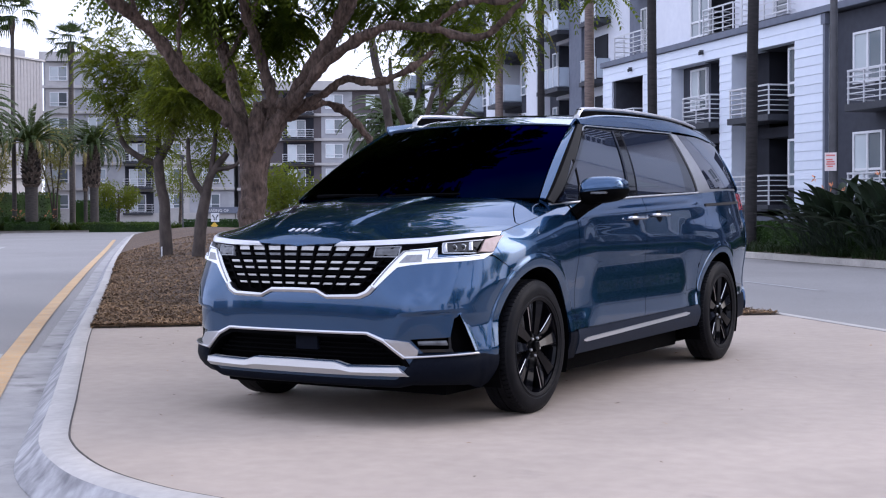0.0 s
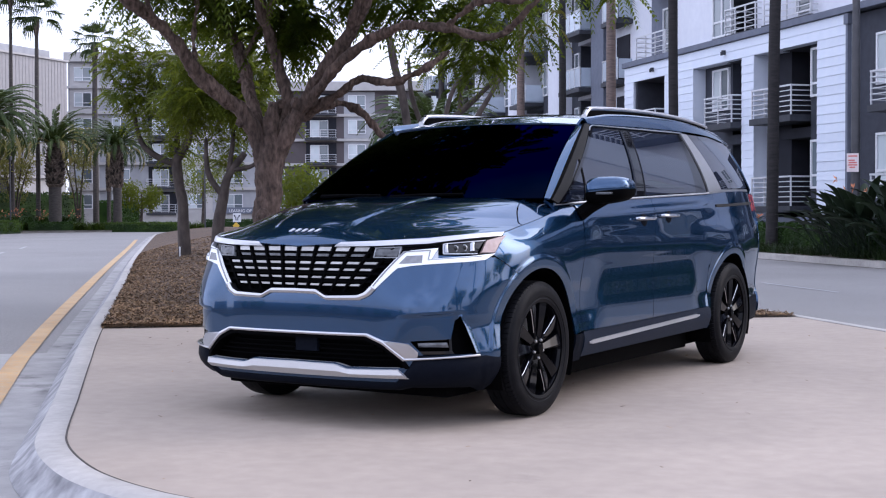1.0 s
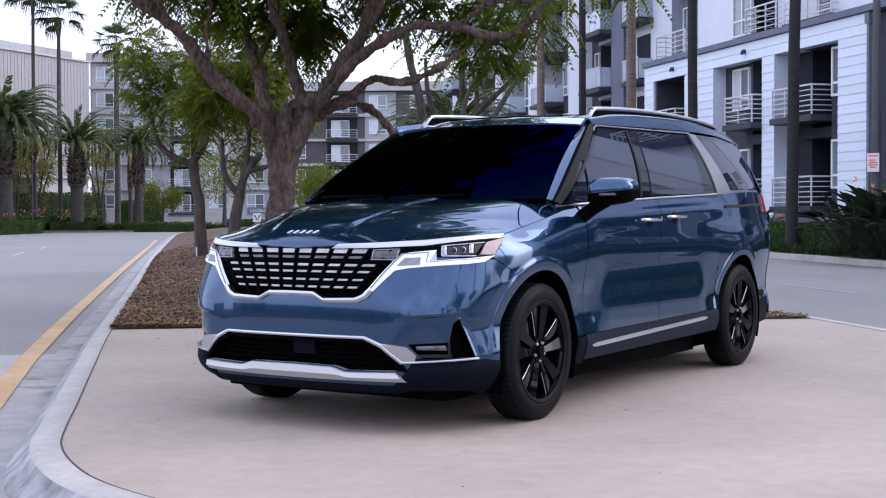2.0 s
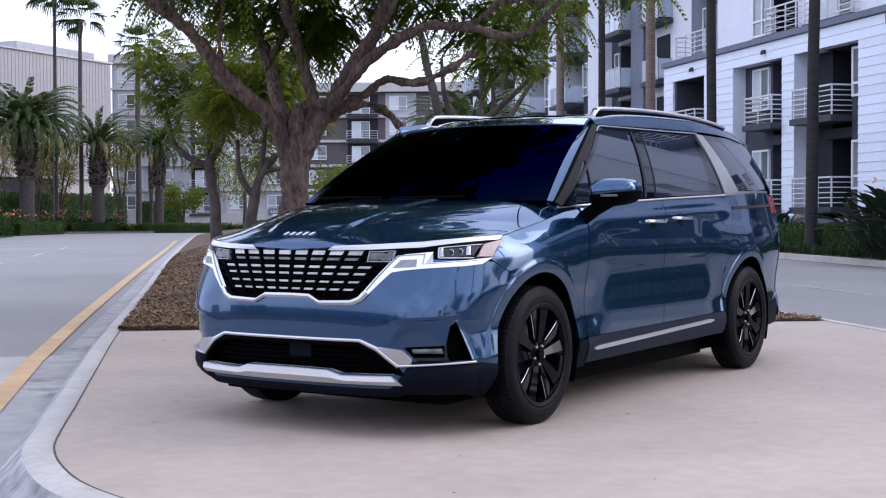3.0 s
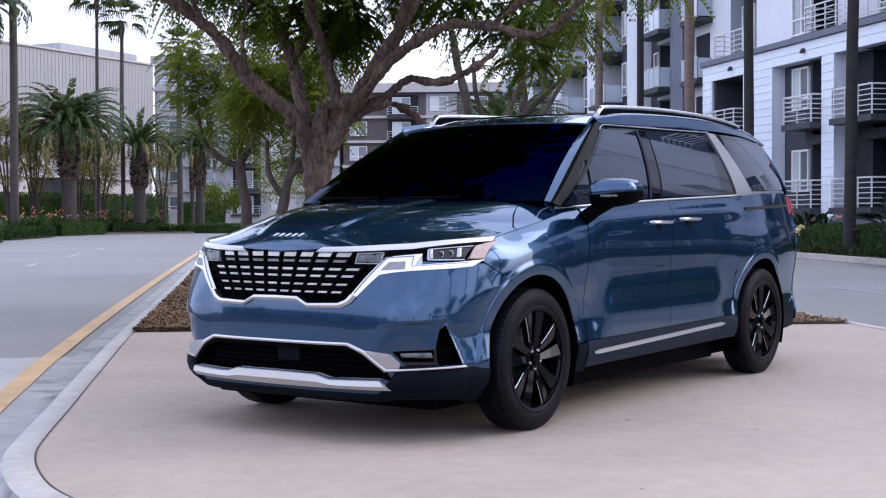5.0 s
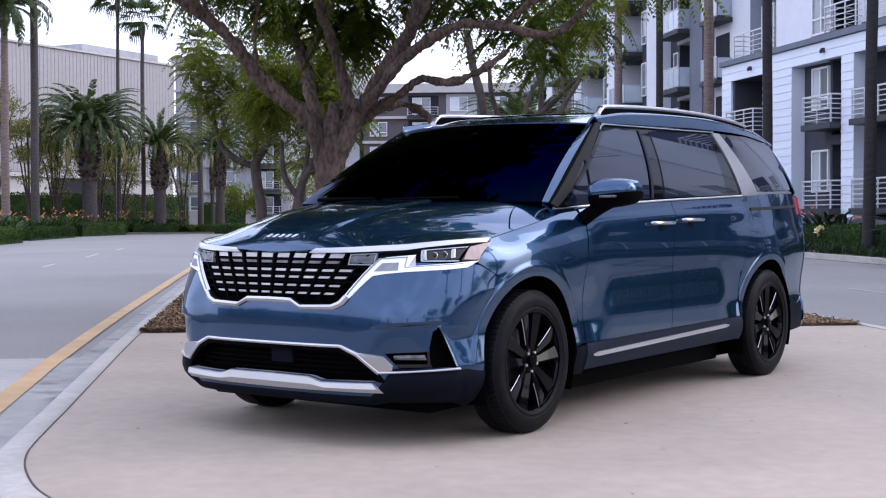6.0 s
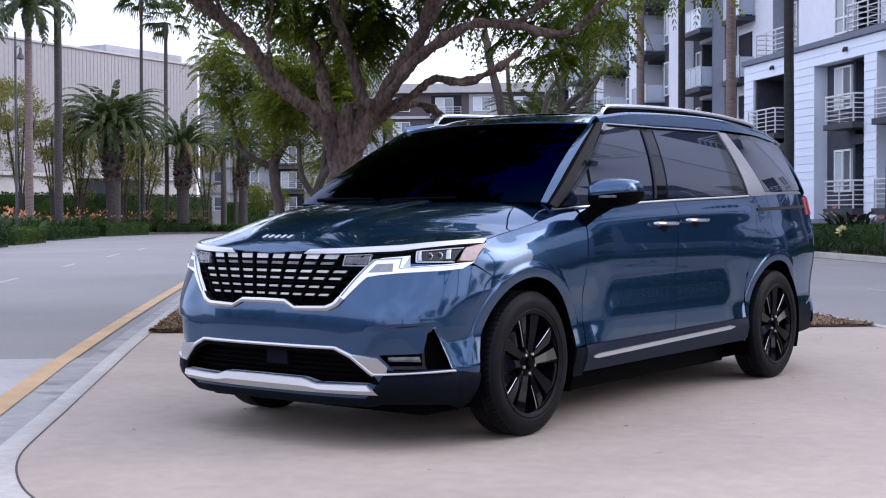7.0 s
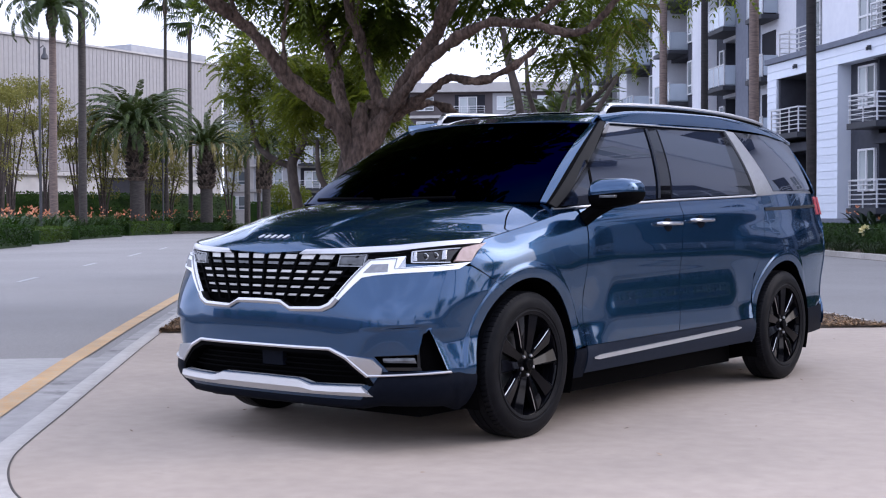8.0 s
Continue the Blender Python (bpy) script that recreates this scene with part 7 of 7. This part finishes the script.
for k, d in enumerate(sdoor):
    part("window", patch(quadglass([(1.622, 1.232), (2.532, 1.262), (2.590, 1.674), (1.728, 1.655)], .002), 26, 18, .006, k == 1), M_SGLASS, d, "tinted glass")
both("roof_frame", quadglass([(1.13, 1.660), (2.72, 1.690), (2.74, 1.704), (1.14, 1.679)], .003), 30, 3, M_PAINT)
both("pillar_panel", quadglass([(2.785, 1.266), (3.085, 1.281), (2.805, 1.688), (2.682, 1.693)], .006), 8, 18, M_SATIN, label="brushed silver pillar panel")
both("pillar_foot", quadglass([(2.79, 1.255), (3.95, 1.285), (3.93, 1.302), (2.87, 1.285)], .004), 24, 3, M_SATIN)
both("quarter_band", quadglass([(2.865, 1.275), (4.02, 1.30), (3.84, 1.69), (2.785, 1.69)], -.004), 26, 14, M_PIANO, lip=.01)
both("quarter_window", quadglass([(3.098, 1.292), (3.955, 1.315), (3.745, 1.666), (2.838, 1.650)], .002), 24, 14, M_SGLASS, lip=.006)


# -- windscreen, pillars and roof --
def screen(u, v):
    """u -1..1 across, v from the cowl up."""
    a = abs(u)
    bx, by, bz = .855 * u, .04 + .215 * a ** 2.2, 1.196 + .006 * a
    tx, ty, tz = .675 * u, .90 + .15 * a ** 2.0, 1.678 - .016 * a ** 2
    w = v
    x, y, z = lerp(bx, tx, w), lerp(by, ty, w), lerp(bz, tz, w)
    b = .035 * math.sin(math.pi * v)
    return Vector((x, y - b * .5, z + b * .6))


part("windscreen", patch(lambda s, t: screen(s * 2 - 1, t), 40, 20, .008), M_WSHIELD, car, "very dark reflecting windscreen")
def cowl(s, t, fwd=.08, low=1.150):
    """The strip below the windscreen; s from -1 to 1 across, t up."""
    return Vector((s * .845, lerp(.06 - fwd, .06, t) + .215 * abs(s) ** 2.2, lerp(low, 1.194, t) + .002 * abs(s)))


part("cowl", patch(lambda s, t: cowl(lerp(-.66, .66, s), t), 24, 2), M_BLACK, car)
both("cowl_side", lambda u, v: cowl(lerp(.66, .90, u), v, .10, 1.145), 12, 4, M_PAINT)


def pillar(u, v):
    """The body-coloured screen pillar, running from the wing to the roof's edge; u across, v up."""
    a = screen(1, v) + Vector((.006, .004, .0))
    yb, zb = lerp(.348, 1.128, v), lerp(1.170, 1.668, v)
    b = cab(yb, zb, .004)
    m = lerp(a, b, u)
    m += Vector((.012, -.008, .012)) * math.sin(math.pi * u) * (.6 + .4 * v)
    return m


both("screen_pillar", lambda u, v: pillar(u * .36, v), 10, 26, M_PAINT, lip=.01)
both("pillar_trim", lambda u, v: pillar(lerp(.375, .52, u), v), 6, 26, M_BLACK, lip=.01)
both("pillar_edge", lambda u, v: pillar(lerp(.53, 1.0, u), v), 6, 26, M_SEAM, lip=.01)
def root(u, v):
    """The shoulder between the wing's edge and the foot of the screen pillar; u rearwards, v up."""
    y = lerp(.33, .62, u)
    te = cr([.08, .28, .47, .62], [1.081, 1.117, 1.151, 1.168], y) - .002
    low, high = Vector((side_x(y, te) - .001, y, te)), lerp(Vector((.848, .285, 1.192)), Vector((.902, .62, 1.174)), u)
    return lerp(low, high, v) + Vector((.008, 0, .006)) * math.sin(math.pi * v) * (1 - u)


both("pillar_root", root, 14, 10, M_PAINT)


def roof(u, v):
    a = abs(u)
    yf = .905 + .15 * a ** 2
    y = lerp(yf, 4.02, v)
    ex = cr([1.0, 1.5, 2.5, 3.2, 4.02], [.678, .672, .664, .64, .58], y)
    ez = cr([1.0, 1.5, 2.5, 3.2, 3.7, 4.02], [1.662, 1.745, 1.778, 1.772, 1.745, 1.68], y)
    cz = cr([.9, 1.3, 2.2, 3.2, 4.02], [1.680, 1.760, 1.792, 1.776, 1.71], y)
    return Vector((ex * u, y, cz + (ez - cz) * a ** 2.6))


part("roof", patch(lambda s, t: roof(s * 2 - 1, t), 40, 40, .01), M_PAINT, car, sharp=60)
both("roof_side", lambda u, v: lerp(roof(1, lerp(.0, 1, v)), cab(lerp(1.10, 3.92, v), cr([0, .5, .8, 1], [1.676, 1.706, 1.70, 1.655], v), .006), u) + Vector((.004, 0, .034 * (1 - step(.5, .9, v)) + .004)) * math.sin(math.pi * u), 10, 50, M_PAINT)
part("sunroof", patch(lambda s, t: roof((s * 2 - 1) * .60, lerp(.10, .45, t)) + Vector((0, 0, .004)), 16, 12, .008), M_GBLACK, car)
# fine bright line round the side windows
for sg_ in (1, -1):
    bm = bmesh.new()
    line = [(1.07, 1.630), (1.11, 1.655), (1.16, 1.667), (1.6, 1.675), (2.2, 1.684), (2.68, 1.692)]
    tube(bm, [Vector((sg_ * (glass_x(y, z) + .008), y, z)) for y, z in line], .0042, 6)
    part("window_line", bm, M_SATIN, car, "fine satin line round the side windows")
# roof rails
for sg_ in (1, -1):
    bm = bmesh.new()
    pts = [Vector((sg_ * .618, y, z)) for y, z in ((1.285, 1.735), (1.325, 1.772), (1.41, 1.791), (1.9, 1.813), (2.4, 1.821), (2.88, 1.816), (3.25, 1.797), (3.46, 1.776))]
    c = spline(pts, 6)
    rings = []
    for i, p in enumerate(c):
        w, h = .021, .016
        rings.append([bm.verts.new(p + Vector((w * math.cos(a) * (1.0), 0, h * math.sin(a)))) for a in (math.tau * k / 10 for k in range(10))])
    for a, b in zip(rings, rings[1:]):
        for k in range(10):
            bm.faces.new((a[k], a[(k + 1) % 10], b[(k + 1) % 10], b[k]))
    bm.faces.new(rings[0])
    bm.faces.new(rings[-1])
    bmesh.ops.recalc_face_normals(bm, faces=bm.faces[:])
    rail = part("roof_rail", bm, M_CHROME, car, "silver roof rail on black feet")
    for ya, yb, zt in ((1.32, 1.60, 1.790), (2.30, 2.42, 1.815), (3.05, 3.42, 1.792)):
        part("rail_foot", bbox(sg_ * .618 - .017, sg_ * .618 + .017, ya, yb, 1.70, zt, .006), M_BLACK, rail)
    bm = bmesh.new()
    rows = [[bm.verts.new((p.x + dx, p.y, z)) for dx, z in ((-.011, 1.70), (-.011, max(1.71, p.z - .012)), (.011, max(1.71, p.z - .012)), (.011, 1.70))] for p in c if 1.31 < p.y < 3.42]
    for a, b in zip(rows, rows[1:]):
        for k in range(3):
            bm.faces.new((a[k], a[k + 1], b[k + 1], b[k]))
    bm.faces.new(rows[0])
    bm.faces.new(rows[-1])
    bmesh.ops.recalc_face_normals(bm, faces=bm.faces[:])
    part("rail_web", bm, M_BLACK, rail)


# -- tail --
def tail(u, v):
    """The back of the body: u -1..1 across, v up."""
    z = lerp(.3, 1.66, v)
    y = cr([.3, .6, 1.0, 1.28, 1.5, 1.66], [4.17, 4.21, 4.20, 4.16, 4.08, 4.0], z)
    hw = side_x(4.05, z) if z < 1.27 else glass_x(3.9, z)
    a = abs(u)
    return Vector((hw * u, y - .14 * a ** 4, z))


part("tailgate", patch(lambda s, t: tail(s * 2 - 1, t), 30, 30, .01), M_PAINT, car, sharp=60)
both("tail_lamp", lambda u, v: Vector((side_x(lerp(4.0, 4.10, u), lerp(1.13, 1.262, v)) + .008, lerp(3.99, 4.13, u), lerp(1.13, 1.262, v))), 6, 8, M_TAIL, lip=.02, label="red tail lamp")
both("quarter_close", lambda u, v: lerp(side_pt(4.06, lerp(.32, 1.27, v)), tail(1, lerp(.02, .71, v)), u), 4, 20, M_PAINT)

# -- underbody and wheel housings: plain dark shells inside the skin --
# both boxes hang low, the second added to keep light off the ground
part("underbody", bbox(-.74, .74, -.60, 4.0, .150, .55, .03), M_BLACK, car)
part("floor_pan", bbox(-.80, .80, .48, 2.60, .150, .42, .02), M_BLACK, car)
for x, y0, y1, z0, z1 in ((.80, .46, 2.62, .3, 1.1), (.80, 3.56, 4.0, .3, 1.1), (.55, -.70, .455, .3, .93), (.78, .56, 3.9, 1.105, 1.25)):
    part("inner_shell", bbox(-x, x, y0, y1, z0, z1), M_SEAM, car, smooth=False)
for yc in (0, WHEELBASE):
    for sg_ in (1, -1):
        bm = bmesh.new()
        rings = []
        for x in (.955, .62):
            rings.append([bm.verts.new((sg_ * x, yc + (ARCH_R - .004) * math.cos(a), HUB_Z + (ARCH_R - .004) * math.sin(a))) for a in (radians(-25 + 230 * k / 40) for k in range(41))])
        for k in range(40):
            bm.faces.new((rings[0][k], rings[0][k + 1], rings[1][k + 1], rings[1][k]))
        bm.faces.new(rings[1])
        part("wheel_housing", bm, M_BLACK, car)

# -- mirrors, handles, wipers --
for sg_ in (1,):
    bm = bmesh.new()
    bmesh.ops.create_uvsphere(bm, u_segments=28, v_segments=16, radius=1)
    for v in bm.verts:
        x, y, z = v.co
        f = lambda q, e: math.copysign(abs(q) ** e, q)
        xx, yy, zz = f(x, .55), f(y, .75), f(z, .7)
        sx, sy, sz = .115, .10, .078
        v.co = Vector((sg_ * (1.09 + sx * xx), .64 + sy * yy + .05 * xx + (.03 if yy > 0 else 0), max(1.2405 + .012 * xx, 1.25 + sz * zz * (1 - .12 * xx) + .01 * xx)))
    mirror_ = part("door_mirror", bm, M_PAINT, car, "blue and black door mirror")
    bm = bmesh.new()
    bmesh.ops.create_uvsphere(bm, u_segments=28, v_segments=16, radius=1)
    for v in bm.verts:
        x, y, z = v.co
        f = lambda q, e: math.copysign(abs(q) ** e, q)
        xx, yy, zz = f(x, .55), f(y, .75), f(z, .7)
        v.co = Vector((sg_ * (1.09 + .117 * xx), .642 + .102 * yy + .05 * xx + (.03 if yy > 0 else 0), min(1.243 + .012 * xx, 1.25 + .079 * zz * (1 - .12 * xx) + .01 * xx)))
    part("mirror_base", bm, M_BLACK, mirror_)
    bm = bmesh.new()
    tube(bm, [(sg_ * .93, .575, 1.105), (sg_ * .985, .60, 1.15), (sg_ * 1.05, .635, 1.21)], [.042, .040, .055], 10)
    part("mirror_arm", bm, M_BLACK, mirror_)
    part("turn_repeater", bbox(sg_ * 1.09 - .06, sg_ * 1.09 + .06, .528, .56, 1.222, 1.236, .004), M_LENS, mirror_)
for sg_ in (1, -1):
    for j, (d, y0, y1, z) in enumerate(((fdoor, 1.325, 1.64, 1.079), (sdoor, 1.745, 2.06, 1.097))):
        host = d[0] if sg_ == 1 else d[1]
        bm = bmesh.new()
        pts = [(sg_ * (side_x(lerp(y0, y1, t), z) + .012 + .030 * math.sin(math.pi * min(1, max(0, t))) ** .5), lerp(y0, y1, t), z) for t in np.linspace(0, 1, 13)]
        tube(bm, pts, [.007] + [.0115] * 11 + [.007], 8)
        part("handle", bm, M_HANDLE, host, "chrome door handle")
        # dark dome standing in for the shade inside the body-coloured cup
        bm = bmesh.new()
        bmesh.ops.create_uvsphere(bm, u_segments=16, v_segments=10, radius=1)
        yc = (y0 + y1) / 2
        for v in bm.verts:
            v.co = Vector((sg_ * (side_x(yc, z - .012) + .001 + .007 * v.co.x), yc + .052 * v.co.y, z - .010 + .042 * v.co.z))
        part("handle_cup", bm, M_CLAD, host)
wip = part("wiper", (lambda b: (tube(b, [(-.02, -.0, 1.212), (.18, .04, 1.222), (.42, .10, 1.226)], [.012, .010, .008], 6), b)[1])(bmesh.new()), M_BLACK, car)
part("wiper", (lambda b: (tube(b, [(-.62, .14, 1.222), (-.40, .08, 1.226), (-.12, .05, 1.224)], [.012, .010, .008], 6), b)[1])(bmesh.new()), M_BLACK, car)

# -- wheels --
TYRE_R, RIM_R = .372, .268


def wheel_meshes():
    out = {}
    bm = bmesh.new()
    prof = [(RIM_R - .012, .115), (RIM_R + .006, .122), (RIM_R + .010, .1185), (RIM_R + .018, .1185), (RIM_R + .022, .1225), (.312, .125), (.328, .1225), (.342, .117), (.354, .109), (.3615, .101), (.363, .068)]
    for c in (.045, .0, -.045):
        prof += [(TYRE_R, c + .0195), (TYRE_R, c - .0195), (TYRE_R - .009, c - .0205), (TYRE_R - .009, c - .0245)]
    prof += [(TYRE_R - .002, -.088), (.355, -.108), (.32, -.122), (RIM_R, -.118)]
    lathe(bm, prof, 96)
    for v in bm.verts:
        if v.co.x < 0:
            v.co.x *= .62
    bmesh.ops.recalc_face_normals(bm, faces=bm.faces[:])
    out["tyre"] = (bm, M_RUBBER)
    bm = bmesh.new()
    prof = [(.068, .352), (.068, .3722), (.088, .3716), (.1015, .3655), (.109, .353)]
    ends = [[bm.verts.new((px, sd * .0127 + (px - .088) * .25, pr)) for px, pr in prof] for sd in (-1, 1)]
    for q in range(5):
        bm.faces.new((ends[0][q], ends[0][(q + 1) % 5], ends[1][(q + 1) % 5], ends[1][q]))
    bm.faces.new(ends[0])
    bm.faces.new(ends[1])
    bmesh.ops.recalc_face_normals(bm, faces=bm.faces[:])
    out["tread_block"] = (bm, M_RUBBER)
    bm = bmesh.new()
    lathe(bm, [(RIM_R + .004, .118), (RIM_R + .006, .112), (RIM_R - .012, .106), (RIM_R - .020, .085), (RIM_R - .030, .02), (RIM_R - .045, -.10)], 80)
    out["rim"] = (bm, M_WHEEL)
    bm = bmesh.new()
    lathe(bm, [(.001, .02), (.16, .02), (.165, .012), (.165, -.01), (.001, -.01)], 48)
    out["brake_disc"] = (bm, M_DISC)
    bm = bmesh.new()
    lathe(bm, [(.001, .116), (.026, .115), (.031, .110), (.033, .097), (.062, .094), (.078, .084), (.082, .05)], 40)
    out["hub"] = (bm, M_GBLACK)
    # one spoke: a twisted blade from hub to rim
    def blade(w0, w1, tilt, edge):
        bm = bmesh.new()
        rows = []
        for i in range(9):
            t = i / 8
            r = lerp(.060, RIM_R - .006, t)
            w = lerp(w0, w1, t ** 1.2)
            x = .092 + .012 * math.sin(math.pi * .5 * t)
            sk = tilt * t
            rows.append([bm.verts.new(p) for p in ((x - .035, sk - w * 1.05, r), (x - .004, sk - w, r), (x + .006, sk + edge * w, r), (x - .006, sk + w, r), (x - .035, sk + w * 1.05, r))])
        for a, b in zip(rows, rows[1:]):
            for j in range(4):
                bm.faces.new((a[j], a[j + 1], b[j + 1], b[j]))
        bmesh.ops.recalc_face_normals(bm, faces=bm.faces[:])
        return bm
    out["spoke"] = (blade(.017, .040, .022, -.7), M_WHEEL)
    out["spoke_b"] = (blade(.017, .040, -.022, .7), M_WHEEL)
    bm = bmesh.new()
    rows = []
    for i in range(9):
        t = i / 8
        r = lerp(.10, RIM_R - .012, t)
        tt = (r - .060) / (RIM_R - .066)
        w = lerp(.017, .040, tt ** 1.2)
        x = .092 + .012 * math.sin(math.pi * .5 * tt)
        rows.append([bm.verts.new((x - .002, .022 * tt - w * 1.02, r)), bm.verts.new((x + .001, .022 * tt - w * .95, r))])
    for a, b in zip(rows, rows[1:]):
        bm.faces.new((a[0], a[1], b[1], b[0]))
    out["spoke_edge"] = (bm, M_CHROME)
    bm = bmesh.new()
    rows = []
    for i in range(9):
        r = lerp(.12, RIM_R - .012, i / 8)
        tt = (r - .060) / (RIM_R - .066)
        w = lerp(.017, .040, tt ** 1.2)
        x = .092 + .012 * math.sin(math.pi * .5 * tt)
        rows.append([bm.verts.new((x - .005, -.022 * tt + w * 1.01, r)), bm.verts.new((x - .003, -.022 * tt + w * .93, r))])
    for a, b in zip(rows, rows[1:]):
        bm.faces.new((a[0], a[1], b[1], b[0]))
    out["spoke_edge_b"] = (bm, M_CHROME)
    bm = bmesh.new()
    lathe(bm, [(.0005, .110), (.007, .109), (.0095, .104), (.0095, .078)], 8)
    out["lug_nut"] = (bm, M_CHROME)
    res = {}
    for k, (bm, ma) in out.items():
        me = bpy.data.meshes.new(k)
        bm.to_mesh(me)
        bm.free()
        me.materials.append(ma)
        me.polygons.foreach_set("use_smooth", [True] * len(me.polygons))
        me.set_sharp_from_angle(angle=radians(32))
        res[k] = me
    return res


WM = wheel_meshes()
for yc in (0, WHEELBASE):
    for sg_ in (1, -1):
        wheel = new("wheel")
        wheel.empty_display_size = .1
        wheel.parent = car
        wheel.matrix_basis = pose(sg_ * .858, yc, HUB_Z + .002, 0, 0, 0 if sg_ == 1 else 180) @ Matrix.Rotation(radians(20 if yc == 0 else 32), 4, "X")
        for nm in ("tyre", "rim", "brake_disc", "hub"):
            shared(nm, WM[nm], wheel)
        for k in range(78):
            shared("tread_block", WM["tread_block"], wheel, Matrix.Rotation(math.tau * k / 78, 4, "X"))
        for k in range(5):
            a = math.tau * k / 5
            shared("spoke", WM["spoke"], wheel, Matrix.Rotation(a, 4, "X"))
            shared("spoke", WM["spoke_b"], wheel, Matrix.Rotation(a + math.tau / 10, 4, "X"))
            shared("spoke_edge", WM["spoke_edge"], wheel, Matrix.Rotation(a, 4, "X"))
            shared("spoke_edge", WM["spoke_edge_b"], wheel, Matrix.Rotation(a + math.tau / 10, 4, "X"))
            shared("lug_nut", WM["lug_nut"], wheel, Matrix.Rotation(a + .3, 4, "X") @ pose(-.004, 0, .052))
